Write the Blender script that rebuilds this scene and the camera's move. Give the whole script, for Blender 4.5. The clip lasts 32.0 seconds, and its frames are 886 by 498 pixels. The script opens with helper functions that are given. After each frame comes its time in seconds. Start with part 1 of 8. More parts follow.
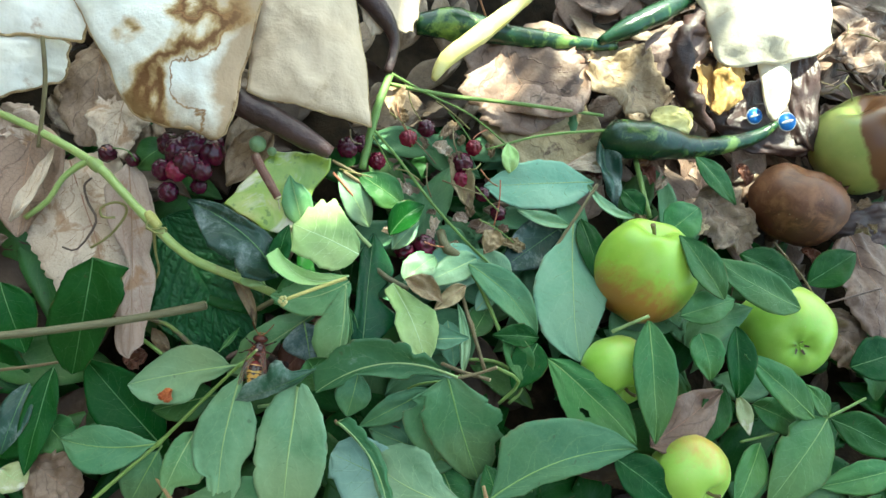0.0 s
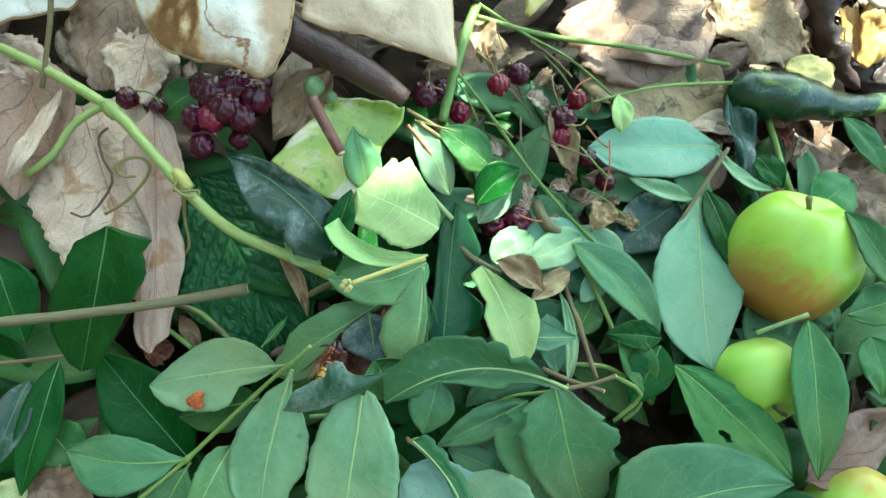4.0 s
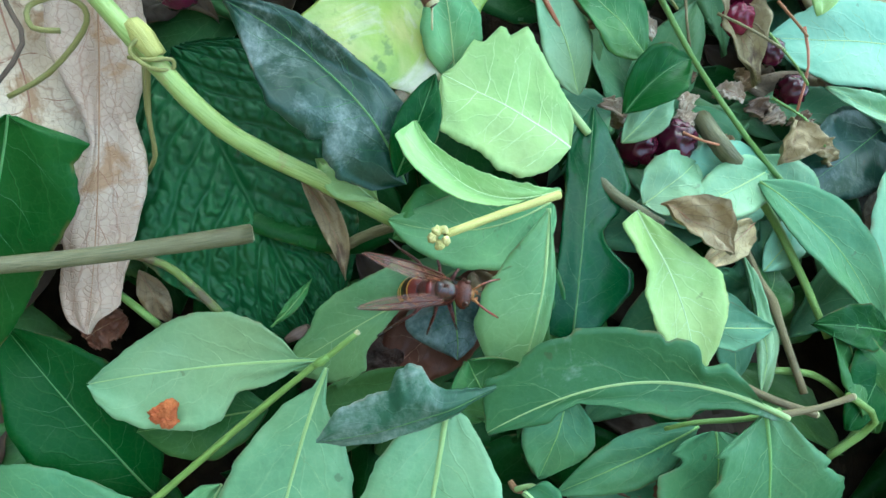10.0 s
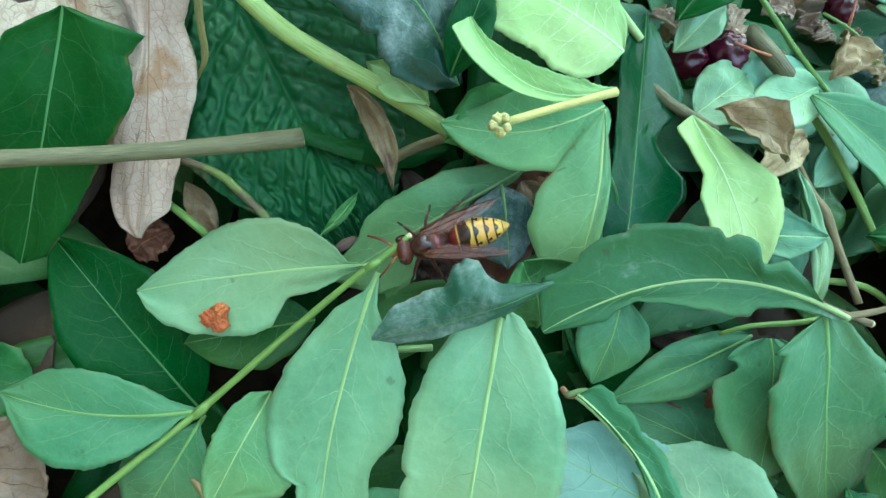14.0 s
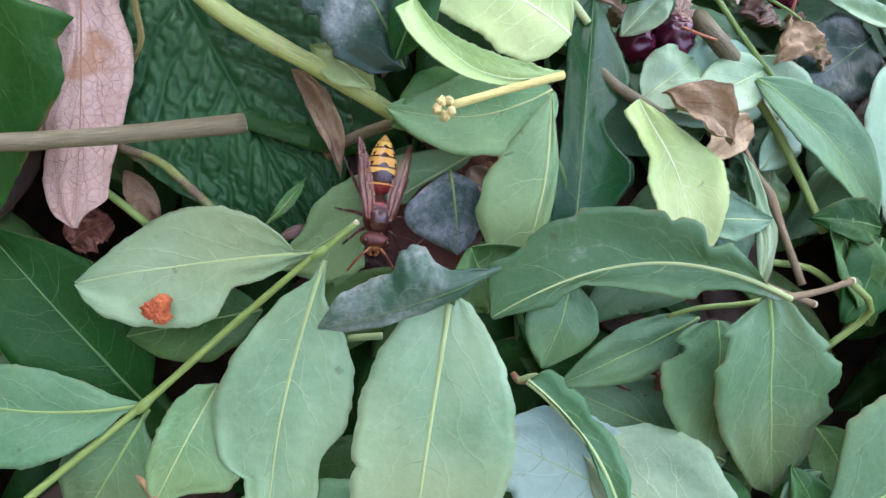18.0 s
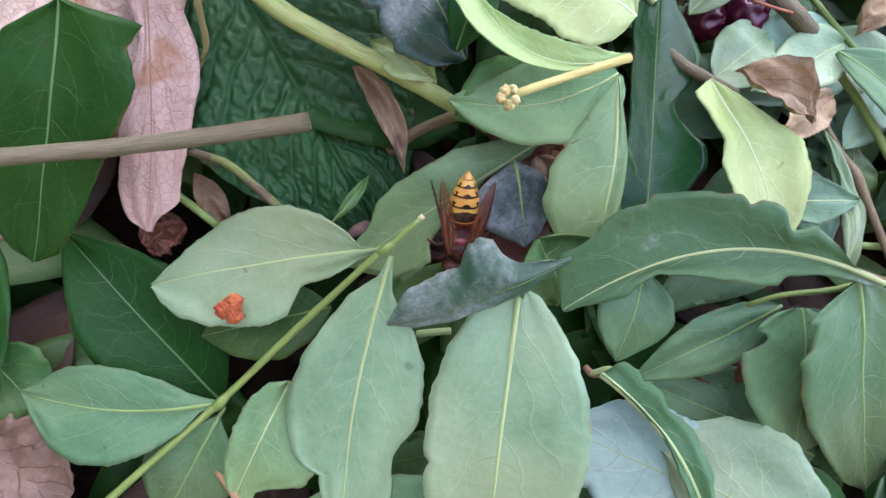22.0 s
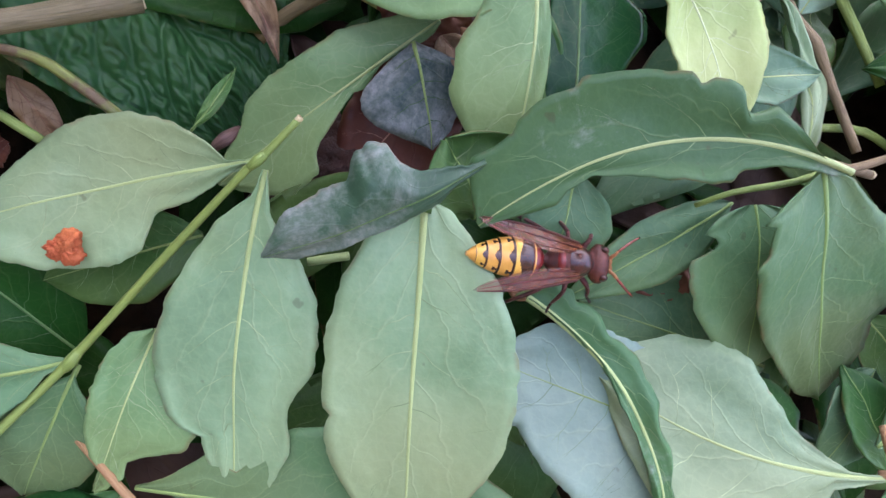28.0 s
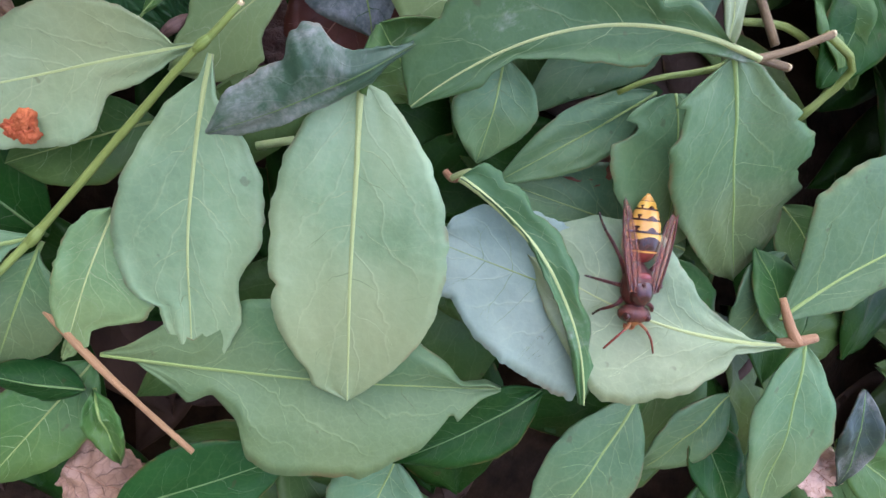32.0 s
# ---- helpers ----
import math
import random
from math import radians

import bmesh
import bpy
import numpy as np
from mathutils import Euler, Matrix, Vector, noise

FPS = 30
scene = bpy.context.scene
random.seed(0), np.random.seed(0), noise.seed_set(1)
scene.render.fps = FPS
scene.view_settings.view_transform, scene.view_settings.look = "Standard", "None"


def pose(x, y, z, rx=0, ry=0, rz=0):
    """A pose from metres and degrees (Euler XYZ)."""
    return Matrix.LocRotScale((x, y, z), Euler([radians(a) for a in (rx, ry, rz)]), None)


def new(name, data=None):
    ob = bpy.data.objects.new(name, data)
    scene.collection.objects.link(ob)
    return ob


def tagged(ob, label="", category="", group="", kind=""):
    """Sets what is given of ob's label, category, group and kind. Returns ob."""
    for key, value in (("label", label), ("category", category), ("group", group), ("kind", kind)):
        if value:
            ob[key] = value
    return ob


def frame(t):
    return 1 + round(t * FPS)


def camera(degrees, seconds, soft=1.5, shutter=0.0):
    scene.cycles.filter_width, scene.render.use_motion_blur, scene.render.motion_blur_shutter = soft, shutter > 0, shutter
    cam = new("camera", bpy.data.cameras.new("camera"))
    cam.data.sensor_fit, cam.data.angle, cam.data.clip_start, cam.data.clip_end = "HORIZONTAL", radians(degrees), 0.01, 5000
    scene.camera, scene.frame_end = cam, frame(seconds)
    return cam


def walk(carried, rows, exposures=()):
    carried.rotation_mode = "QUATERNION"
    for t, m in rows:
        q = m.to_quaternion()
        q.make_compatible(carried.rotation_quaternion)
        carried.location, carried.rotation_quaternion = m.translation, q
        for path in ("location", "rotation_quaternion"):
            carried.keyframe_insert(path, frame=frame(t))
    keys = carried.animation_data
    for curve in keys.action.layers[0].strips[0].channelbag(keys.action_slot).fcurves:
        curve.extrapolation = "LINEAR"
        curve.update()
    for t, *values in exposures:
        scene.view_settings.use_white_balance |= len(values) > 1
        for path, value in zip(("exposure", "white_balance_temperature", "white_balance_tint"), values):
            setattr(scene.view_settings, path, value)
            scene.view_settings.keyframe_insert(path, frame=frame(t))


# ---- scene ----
cam = camera(63.82, 32.0, soft=1.5)
# seconds, millimetres, degrees
PATH = [
    (0.0, -62.29, -100.28, 328.43, 16.699, -10.739, -0.000),
    (0.5, -66.46, -91.47, 320.03, 16.089, -10.327, 1.722),
    (1.0, -69.65, -91.29, 310.93, 15.452, -9.820, 2.671),
    (1.5, -74.39, -92.59, 295.07, 15.583, -9.376, 3.279),
    (2.0, -77.46, -84.84, 276.50, 14.807, -9.040, 3.203),
    (2.5, -77.70, -80.62, 262.72, 14.525, -8.921, 2.551),
    (4.5, -77.33, -89.36, 252.42, 15.279, -9.399, 1.504),
    (5.0, -77.38, -97.40, 243.46, 14.901, -10.124, 1.468),
    (5.5, -82.16, -85.07, 234.43, 14.575, -10.551, 1.290),
    (6.0, -86.20, -68.03, 222.92, 13.787, -11.089, 1.448),
    (6.5, -85.79, -59.81, 209.21, 13.259, -11.481, 1.764),
    (7.0, -84.90, -59.16, 190.60, 12.166, -12.298, 2.726),
    (7.5, -83.31, -58.62, 174.19, 10.770, -12.775, 3.228),
    (8.0, -85.21, -57.95, 162.12, 10.008, -13.614, 3.160),
    (8.5, -90.14, -52.50, 160.18, 9.525, -13.945, 2.722),
    (9.0, -95.79, -54.53, 158.26, 9.524, -13.977, 2.582),
    (9.5, -99.93, -57.27, 156.75, 9.545, -13.373, 2.928),
    (10.0, -100.73, -61.17, 152.71, 9.982, -12.654, 3.038),
    (10.5, -99.26, -62.69, 151.57, 9.823, -11.949, 2.948),
    (11.0, -99.21, -64.87, 151.17, 9.698, -11.753, 3.154),
    (11.5, -90.80, -66.19, 153.10, 9.641, -11.644, 3.151),
    (12.0, -93.82, -68.68, 153.70, 9.612, -11.843, 2.666),
    (12.5, -100.37, -72.50, 151.16, 9.674, -12.094, 2.711),
    (13.0, -105.51, -75.79, 150.62, 9.356, -12.156, 3.128),
    (13.5, -109.19, -78.69, 146.99, 9.200, -12.073, 3.351),
    (15.5, -103.54, -81.08, 145.37, 8.671, -12.562, 1.907),
    (16.0, -104.04, -80.74, 144.99, 8.348, -13.258, 1.489),
    (16.5, -104.68, -80.06, 145.50, 7.992, -13.800, 1.603),
    (17.0, -104.33, -80.40, 145.95, 8.345, -14.176, 1.817),
    (17.5, -104.50, -80.34, 145.75, 8.590, -14.657, 1.987),
    (18.0, -104.59, -80.23, 145.00, 8.544, -14.839, 2.037),
    (18.5, -105.16, -80.50, 144.35, 8.532, -14.705, 2.318),
    (19.0, -105.53, -80.38, 144.15, 8.126, -14.411, 2.656),
    (19.5, -105.26, -80.60, 143.77, 7.997, -13.762, 2.644),
    (20.0, -105.18, -80.17, 143.78, 7.769, -12.961, 2.271),
    (20.5, -105.13, -80.51, 143.53, 7.943, -12.051, 1.719),
    (21.0, -105.24, -80.29, 143.67, 7.991, -11.071, 1.296),
    (21.5, -105.21, -80.35, 143.87, 8.092, -10.287, 1.274),
    (22.0, -105.17, -80.18, 142.73, 8.300, -9.686, 1.091),
    (22.5, -104.03, -78.87, 140.10, 8.287, -9.259, 0.737),
    (23.0, -103.87, -77.52, 136.48, 7.927, -8.921, 0.305),
    (23.5, -103.27, -75.24, 132.63, 7.656, -8.713, -0.021),
    (24.0, -102.63, -73.08, 129.22, 7.312, -8.657, -0.231),
    (24.5, -102.53, -72.16, 126.22, 6.988, -8.722, -0.745),
    (26.5, -98.73, -69.80, 116.85, 4.723, -9.543, -2.106),
    (27.0, -96.12, -74.22, 116.79, 3.665, -11.186, -2.427),
    (27.5, -93.61, -75.93, 116.12, 2.354, -13.090, -2.807),
    (28.0, -93.12, -75.15, 117.28, 1.072, -14.658, -2.688),
    (28.5, -93.19, -74.66, 117.40, 1.225, -15.784, -2.254),
    (29.0, -92.51, -75.48, 118.52, 2.047, -16.111, -2.107),
    (29.5, -93.31, -75.88, 120.55, 2.832, -16.277, -2.368),
    (30.0, -92.89, -77.16, 119.85, 3.512, -16.158, -2.671),
    (30.5, -92.60, -78.93, 120.14, 3.122, -15.946, -2.908),
    (31.0, -94.79, -79.68, 122.94, 0.592, -16.012, -3.189),
    (31.5, -91.37, -83.60, 126.02, -3.398, -15.612, -2.811),
    (32.0, -87.31, -84.10, 129.11, -4.768, -15.812, -2.344),
]
EXPOSURES = [(0.0, 2.26, 6420, -16), (2.5, 2.34, 6250, -22), (6.0, 2.60, 6080, -21), (8.0, 2.76, 5880, -20), (12.0, 2.88, 5700, -27), (13.5, 2.88, 5700, -29),
             (15.5, 2.88, 5820, -19), (16.5, 2.87, 5960, -3), (17.5, 2.90, 6200, 13), (19.0, 2.88, 6310, 28),
             (22.0, 2.83, 6330, 28), (24.0, 2.74, 6350, 28), (27.0, 2.80, 6450, 29), (32.0, 2.78, 6470, 30)]
walk(cam, [(r[0], pose(r[1] / 1000, r[2] / 1000, r[3] / 1000, r[4], r[5], r[6])) for r in PATH], EXPOSURES)


# ------------------------------------------------------------------ light
world = bpy.data.worlds.new("sky")
scene.world = world
world.use_nodes = True
wn = world.node_tree
sky = wn.nodes.new("ShaderNodeTexSky")
sky.sky_type = "NISHITA"
sky.sun_disc = False
SUN_EL, SUN_AZ = 52.0, 20.0          # degrees above the horizon, degrees from +y towards +x
sky.sun_elevation, sky.sun_rotation = radians(SUN_EL), radians(SUN_AZ)
sky.air_density, sky.dust_density, sky.ozone_density = 1.0, 3.0, 1.0
wn.links.new(sky.outputs[0], wn.nodes["Background"].inputs[0])
wn.nodes["Background"].inputs[1].default_value = 0.15
SUN_WAY = Vector((math.sin(radians(SUN_AZ)) * math.cos(radians(SUN_EL)),
                  math.cos(radians(SUN_AZ)) * math.cos(radians(SUN_EL)), math.sin(radians(SUN_EL))))
sun = new("sun", bpy.data.lights.new("sun", "SUN"))
sun.data.energy, sun.data.angle, sun.data.color = 5.0, radians(0.5), (1.0, 0.94, 0.84)
sun.rotation_mode = "QUATERNION"
sun.rotation_quaternion = SUN_WAY.to_track_quat("Z", "Y")


# ------------------------------------------------------------------ materials
class Nodes:
    """A small builder of node materials."""

    def __init__(self, name, rough=0.5, spec=0.5):
        self.m = bpy.data.materials.new(name)
        self.m.use_nodes = True
        self.t = self.m.node_tree
        self.b = self.t.nodes["Principled BSDF"]
        self.b.inputs["Roughness"].default_value = rough
        self.b.inputs["Specular IOR Level"].default_value = spec

    def node(self, kind, operation=None, use_clamp=False, data_type=None, feature=None):
        n = self.t.nodes.new("ShaderNode" + kind)
        if operation:
            n.operation = operation
        if use_clamp:
            n.use_clamp = True
        if data_type:
            n.data_type = data_type
        if feature:
            n.feature = feature
        return n

    def put(self, sock, v):
        if isinstance(v, bpy.types.NodeSocket):
            self.t.links.new(v, sock)
        else:
            sock.default_value = v

    def math(self, op, a, b=0.0, c=None, clamp=False):
        n = self.node("Math", operation=op, use_clamp=clamp)
        self.put(n.inputs[0], a)
        self.put(n.inputs[1], b)
        if c is not None:
            self.put(n.inputs[2], c)
        return n.outputs[0]

    def mix(self, fac, a, b):
        n = self.node("Mix", data_type="RGBA")
        self.put(n.inputs[0], fac)
        self.put(n.inputs[6], a if not isinstance(a, tuple) else (*a[:3], 1))
        self.put(n.inputs[7], b if not isinstance(b, tuple) else (*b[:3], 1))
        return n.outputs[2]

    def coords(self, kind="Object"):
        return self.node("TexCoord").outputs[kind]

    def noise(self, scale, detail=4.0, rough=0.55, vec=None, dist=0.0):
        n = self.node("TexNoise")
        n.inputs["Scale"].default_value, n.inputs["Detail"].default_value = scale, detail
        n.inputs["Roughness"].default_value, n.inputs["Distortion"].default_value = rough, dist
        self.t.links.new(vec or self.coords(), n.inputs["Vector"])
        return n.outputs["Fac"]

    def voronoi(self, scale, feature="F1", vec=None, out="Distance"):
        n = self.node("TexVoronoi", feature=feature)
        n.inputs["Scale"].default_value = scale
        self.t.links.new(vec or self.coords(), n.inputs["Vector"])
        return n.outputs[out]

    def ramp(self, fac, *stops):
        n = self.node("ValToRGB")
        e = n.color_ramp.elements
        while len(e) < len(stops):
            e.new(0.5)
        for k, (p, c) in zip(e, stops):
            k.position = p
            k.color = (c, c, c, 1) if isinstance(c, (int, float)) else (*c[:3], 1)
        self.put(n.inputs[0], fac)
        return n.outputs[0]

    def random(self):
        return self.node("ObjectInfo").outputs["Random"]

    def bump(self, height, strength=0.3, dist=0.001):
        n = self.node("Bump")
        n.inputs["Strength"].default_value, n.inputs["Distance"].default_value = strength, dist
        self.put(n.inputs["Height"], height)
        self.t.links.new(n.outputs[0], self.b.inputs["Normal"])

    def colour(self, c):
        self.put(self.b.inputs["Base Color"], c if not isinstance(c, tuple) else (*c[:3], 1))

    def tune(self, c, hue=0.03, val=0.25):
        """Each object a little off in hue and value."""
        n = self.node("HueSaturation")
        r = self.random()
        self.put(n.inputs["Hue"], self.math("MULTIPLY_ADD", r, hue, 0.5 - hue / 2))
        r2 = self.math("FRACT", self.math("MULTIPLY", r, 7.31))
        self.put(n.inputs["Value"], self.math("MULTIPLY_ADD", r2, val, 1 - val / 2))
        self.put(n.inputs["Color"], c)
        return n.outputs[0]

    def translucent(self, c, amount):
        tr = self.node("BsdfTranslucent")
        self.put(tr.inputs[0], c)
        mx = self.node("MixShader")
        mx.inputs[0].default_value = amount
        self.t.links.new(self.b.outputs[0], mx.inputs[1])
        self.t.links.new(tr.outputs[0], mx.inputs[2])
        self.t.links.new(mx.outputs[0], self.t.nodes["Material Output"].inputs[0])


def leaf_material(name, dark, light, vein, rough=0.45, spec=0.4, veins=0.6, count=4.2, slant=2.1, net=0.25,
                  mildew=0.0, blotch=None, blotch_at=0.6, crinkle=0.25, relief=0.13, tint=None, trans=0.18, hue=0.03, val=0.3, netscale=420.0, netmix=0.35, mildew_at=0.0):
    """Leaf blade: two greens, side veins that fork from the midrib, a fine net, stains, powdery mildew."""
    k = Nodes(name, rough, spec)
    uv = k.coords("UV")
    sep = k.node("SeparateXYZ")
    k.t.links.new(uv, sep.inputs[0])
    across = k.math("ABSOLUTE", sep.outputs[0])
    wob = k.noise(90.0, 3.0)
    side = k.math("GREATER_THAN", sep.outputs[0], 0.0)
    q = k.math("MULTIPLY", sep.outputs[1], count)
    q = k.math("SUBTRACT", q, k.math("MULTIPLY", k.math("POWER", across, 0.8), slant))
    q = k.math("ADD", q, k.math("MULTIPLY", wob, 1.3))
    q = k.math("ADD", q, k.math("MULTIPLY", side, 0.37))
    q = k.math("ADD", q, k.math("MULTIPLY", k.random(), 3.0))
    line = k.math("ABSOLUTE", k.math("SUBTRACT", k.math("FRACT", q), 0.5))
    line = k.ramp(line, (0.0, 1.0), (0.025, 0.5), (0.06, 0.0))
    fade = k.ramp(across, (0.0, 1.0), (0.65, 0.7), (0.9, 0.0))
    line = k.math("MULTIPLY", line, fade)
    warp = k.node("VectorMath", operation="MULTIPLY_ADD")
    wn2 = k.node("TexNoise")
    wn2.inputs["Scale"].default_value = 140.0
    k.t.links.new(k.coords(), wn2.inputs["Vector"])
    k.t.links.new(wn2.outputs["Color"], warp.inputs[0])
    warp.inputs[1].default_value = (0.004, 0.004, 0.004)
    k.t.links.new(k.coords(), warp.inputs[2])
    cells = k.voronoi(netscale, "DISTANCE_TO_EDGE", warp.outputs[0])
    quilt = k.voronoi(470.0, "SMOOTH_F1")
    web = k.ramp(cells, (0.0, 1.0), (0.035, 0.6), (0.075, 0.0))
    big = k.noise(38.0, 5.0, 0.6)
    tone = k.ramp(big, (0.3, 0.0), (0.72, 1.0))
    c = k.mix(tone, dark, light)
    fine = k.noise(900.0, 2.0)
    c = k.mix(k.math("MULTIPLY", fine, 0.25), c, light)
    if tint:
        c = k.mix(k.math("MULTIPLY", k.ramp(k.noise(17.0, 3.0, 0.5), (0.42, 0.0), (0.72, 1.0)), 0.6), c, tint)
    c = k.tune(c, hue, val)
    c = k.mix(k.math("MULTIPLY", web, net * netmix), c, vein)
    c = k.mix(k.math("MULTIPLY", line, veins), c, vein)
    if blotch:
        st = k.ramp(k.noise(60.0, 6.0, 0.65, dist=0.6), (blotch_at, 0.0), (blotch_at + 0.08, 1.0))
        c = k.mix(k.math("MULTIPLY", st, 0.85), c, blotch)
    specks = k.ramp(k.noise(260.0, 2.0, 0.5), (0.72, 0.0), (0.76, 1.0))
    c = k.mix(k.math("MULTIPLY", specks, 0.35), c, (0.06, 0.04, 0.02))
    rim = k.math("MULTIPLY", k.ramp(across, (0.94, 0.0), (0.985, 1.0)), k.ramp(k.noise(130.0, 3.0, 0.6), (0.52, 0.0), (0.62, 1.0)))
    c = k.mix(k.math("MULTIPLY", rim, 0.4), c, (0.20, 0.12, 0.05))
    if mildew:
        pw = k.ramp(k.noise(55.0, 7.0, 0.72, dist=0.4), (0.62 - mildew * 0.3 + mildew_at, 0.0), (0.86 - mildew * 0.2 + mildew_at * 0.6, 1.0))
        grain = k.ramp(k.noise(700.0, 3.0, 0.7), (0.3, 0.35), (0.65, 1.0))
        pw = k.math("MULTIPLY", pw, grain)
        c = k.mix(k.math("MULTIPLY", pw, 0.75), c, (0.55, 0.60, 0.60))
        k.put(k.b.inputs["Roughness"], k.math("ADD", k.math("MULTIPLY", pw, 0.4), rough, clamp=True))
    k.colour(c)
    hgt = k.math("MULTIPLY", line, relief)
    hgt = k.math("ADD", hgt, k.math("MULTIPLY", big, crinkle))
    hgt = k.math("ADD", hgt, k.math("MULTIPLY", quilt, crinkle * -0.45))
    hgt = k.math("ADD", hgt, k.math("MULTIPLY", fine, 0.06))
    hgt = k.math("ADD", hgt, k.math("MULTIPLY", k.noise(170.0, 4.0, 0.6), 0.55))
    if net >= 1.0:
        hgt = k.math("ADD", hgt, k.math("MULTIPLY", web, -0.5))
    k.bump(hgt, 0.55, 0.0009)
    k.translucent(c, trans)
    return k.m


LEAF = {
    "pale": leaf_material("leaf_underside", (0.112, 0.238, 0.112), (0.290, 0.470, 0.272), (0.43, 0.55, 0.30), 0.40, 0.5, veins=0.22, crinkle=0.45, tint=(0.27, 0.31, 0.135)),
    "blue": leaf_material("leaf_bluish_underside", (0.17, 0.37, 0.24), (0.31, 0.54, 0.38), (0.36, 0.50, 0.33), 0.45, 0.4, veins=0.25, crinkle=0.5, tint=(0.24, 0.34, 0.20)),
    # bluish blade whose colour also carries the reflected sky
    "grey": leaf_material("leaf_sky_grey_underside", (0.15, 0.29, 0.235), (0.29, 0.455, 0.40), (0.36, 0.50, 0.33), 0.42, 0.4, veins=0.25, crinkle=0.5, tint=(0.22, 0.32, 0.22)),
    "lime": leaf_material("leaf_yellowish_green", (0.29, 0.48, 0.145), (0.47, 0.65, 0.26), (0.56, 0.66, 0.36), 0.45, 0.4, veins=0.25, crinkle=0.5, tint=(0.42, 0.48, 0.18)),
    "green": leaf_material("leaf_mid_green", (0.026, 0.122, 0.028), (0.064, 0.198, 0.052), (0.17, 0.29, 0.10), 0.42, 0.28, veins=0.25, crinkle=0.45, tint=(0.08, 0.13, 0.025)),
    "mid": leaf_material("leaf_soft_green", (0.060, 0.168, 0.074), (0.118, 0.254, 0.124), (0.26, 0.38, 0.17), 0.44, 0.3, veins=0.25, crinkle=0.45, tint=(0.12, 0.18, 0.05)),
    "serrate": leaf_material("leaf_bitten_green", (0.034, 0.122, 0.042), (0.072, 0.188, 0.074), (0.25, 0.38, 0.16), 0.42, 0.35, veins=0.16, count=3.2, net=0.1, crinkle=0.4, relief=0.08, mildew=0.12, tint=(0.06, 0.16, 0.05)),
    "fresh": leaf_material("leaf_fresh_underside", (0.110, 0.266, 0.102), (0.195, 0.380, 0.168), (0.38, 0.52, 0.26), 0.44, 0.35, veins=0.22, crinkle=0.45, tint=(0.22, 0.33, 0.11)),
    "teal": leaf_material("leaf_bluish_green", (0.085, 0.215, 0.125), (0.150, 0.305, 0.180), (0.25, 0.38, 0.20), 0.42, 0.4, veins=0.2, crinkle=0.45, tint=(0.12, 0.24, 0.12)),
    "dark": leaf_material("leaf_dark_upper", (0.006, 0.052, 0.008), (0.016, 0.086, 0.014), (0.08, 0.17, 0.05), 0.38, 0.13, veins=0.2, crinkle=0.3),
    "glossy": leaf_material("leaf_glossy_upper", (0.006, 0.046, 0.012), (0.014, 0.078, 0.020), (0.10, 0.19, 0.07), 0.24, 0.25, veins=0.08, crinkle=0.2, relief=0.0, mildew=0.2, mildew_at=0.14),
    "mildew": leaf_material("leaf_mildewed", (0.008, 0.038, 0.026), (0.020, 0.066, 0.042), (0.12, 0.18, 0.10), 0.34, 0.5, veins=0.25, mildew=0.5, mildew_at=0.03, crinkle=0.6),
    "powder": leaf_material("leaf_heavily_mildewed", (0.024, 0.082, 0.042), (0.055, 0.140, 0.072), (0.12, 0.19, 0.11), 0.42, 0.4, veins=0.2, mildew=0.86, mildew_at=0.08, crinkle=0.9),
    "heart": leaf_material("leaf_bluish_mildewed", (0.014, 0.050, 0.045), (0.032, 0.085, 0.072), (0.13, 0.20, 0.10), 0.4, 0.4, veins=0.2, mildew=0.88, mildew_at=0.04, crinkle=0.7),
    "crinkle": leaf_material("leaf_crinkled", (0.014, 0.080, 0.020), (0.030, 0.125, 0.032), (0.05, 0.16, 0.05), 0.42, 0.3, veins=0.25, count=7, net=0.0, crinkle=0.15, relief=0.0),
    "grape": leaf_material("leaf_dry_pinkish", (0.45, 0.32, 0.235), (0.70, 0.57, 0.46), (0.27, 0.10, 0.06), 0.65, 0.3, veins=0.55, count=4, slant=2.0, net=1.0, netmix=0.20, blotch=(0.40, 0.23, 0.13), blotch_at=0.53, crinkle=1.4, relief=0.3, trans=0.1, netscale=560.0),
    "tan": leaf_material("leaf_dry_tan", (0.24, 0.165, 0.085), (0.42, 0.31, 0.185), (0.15, 0.085, 0.05), 0.55, 0.4, veins=0.7, net=0.9, blotch=(0.12, 0.07, 0.045), blotch_at=0.56, crinkle=1.8, relief=0.6, trans=0.1, val=0.5),
    "brown": leaf_material("leaf_dead_brown", (0.150, 0.094, 0.060), (0.33, 0.225, 0.155), (0.08, 0.045, 0.035), 0.5, 0.45, veins=0.8, net=0.9, blotch=(0.07, 0.04, 0.03), blotch_at=0.58, crinkle=1.4, relief=0.7, trans=0.08, val=0.5),
    "russet": leaf_material("leaf_russet_rotten", (0.10, 0.038, 0.020), (0.19, 0.078, 0.040), (0.08, 0.03, 0.02), 0.45, 0.4, veins=0.4, net=0.5, blotch=(0.03, 0.015, 0.012), crinkle=1.1, trans=0.05, val=0.4),
    "yellow": leaf_material("leaf_rotting_yellow", (0.28, 0.37, 0.13), (0.58, 0.58, 0.33), (0.46, 0.48, 0.26), 0.22, 0.5, veins=0.2, blotch=(0.72, 0.68, 0.56), blotch_at=0.52, crinkle=0.9, trans=0.25),
    "compost": leaf_material("leaf_decayed", (0.02, 0.013, 0.009), (0.06, 0.036, 0.022), (0.04, 0.025, 0.018), 0.65, 0.35, veins=0.3, crinkle=1.1, trans=0.02, val=0.6),
}


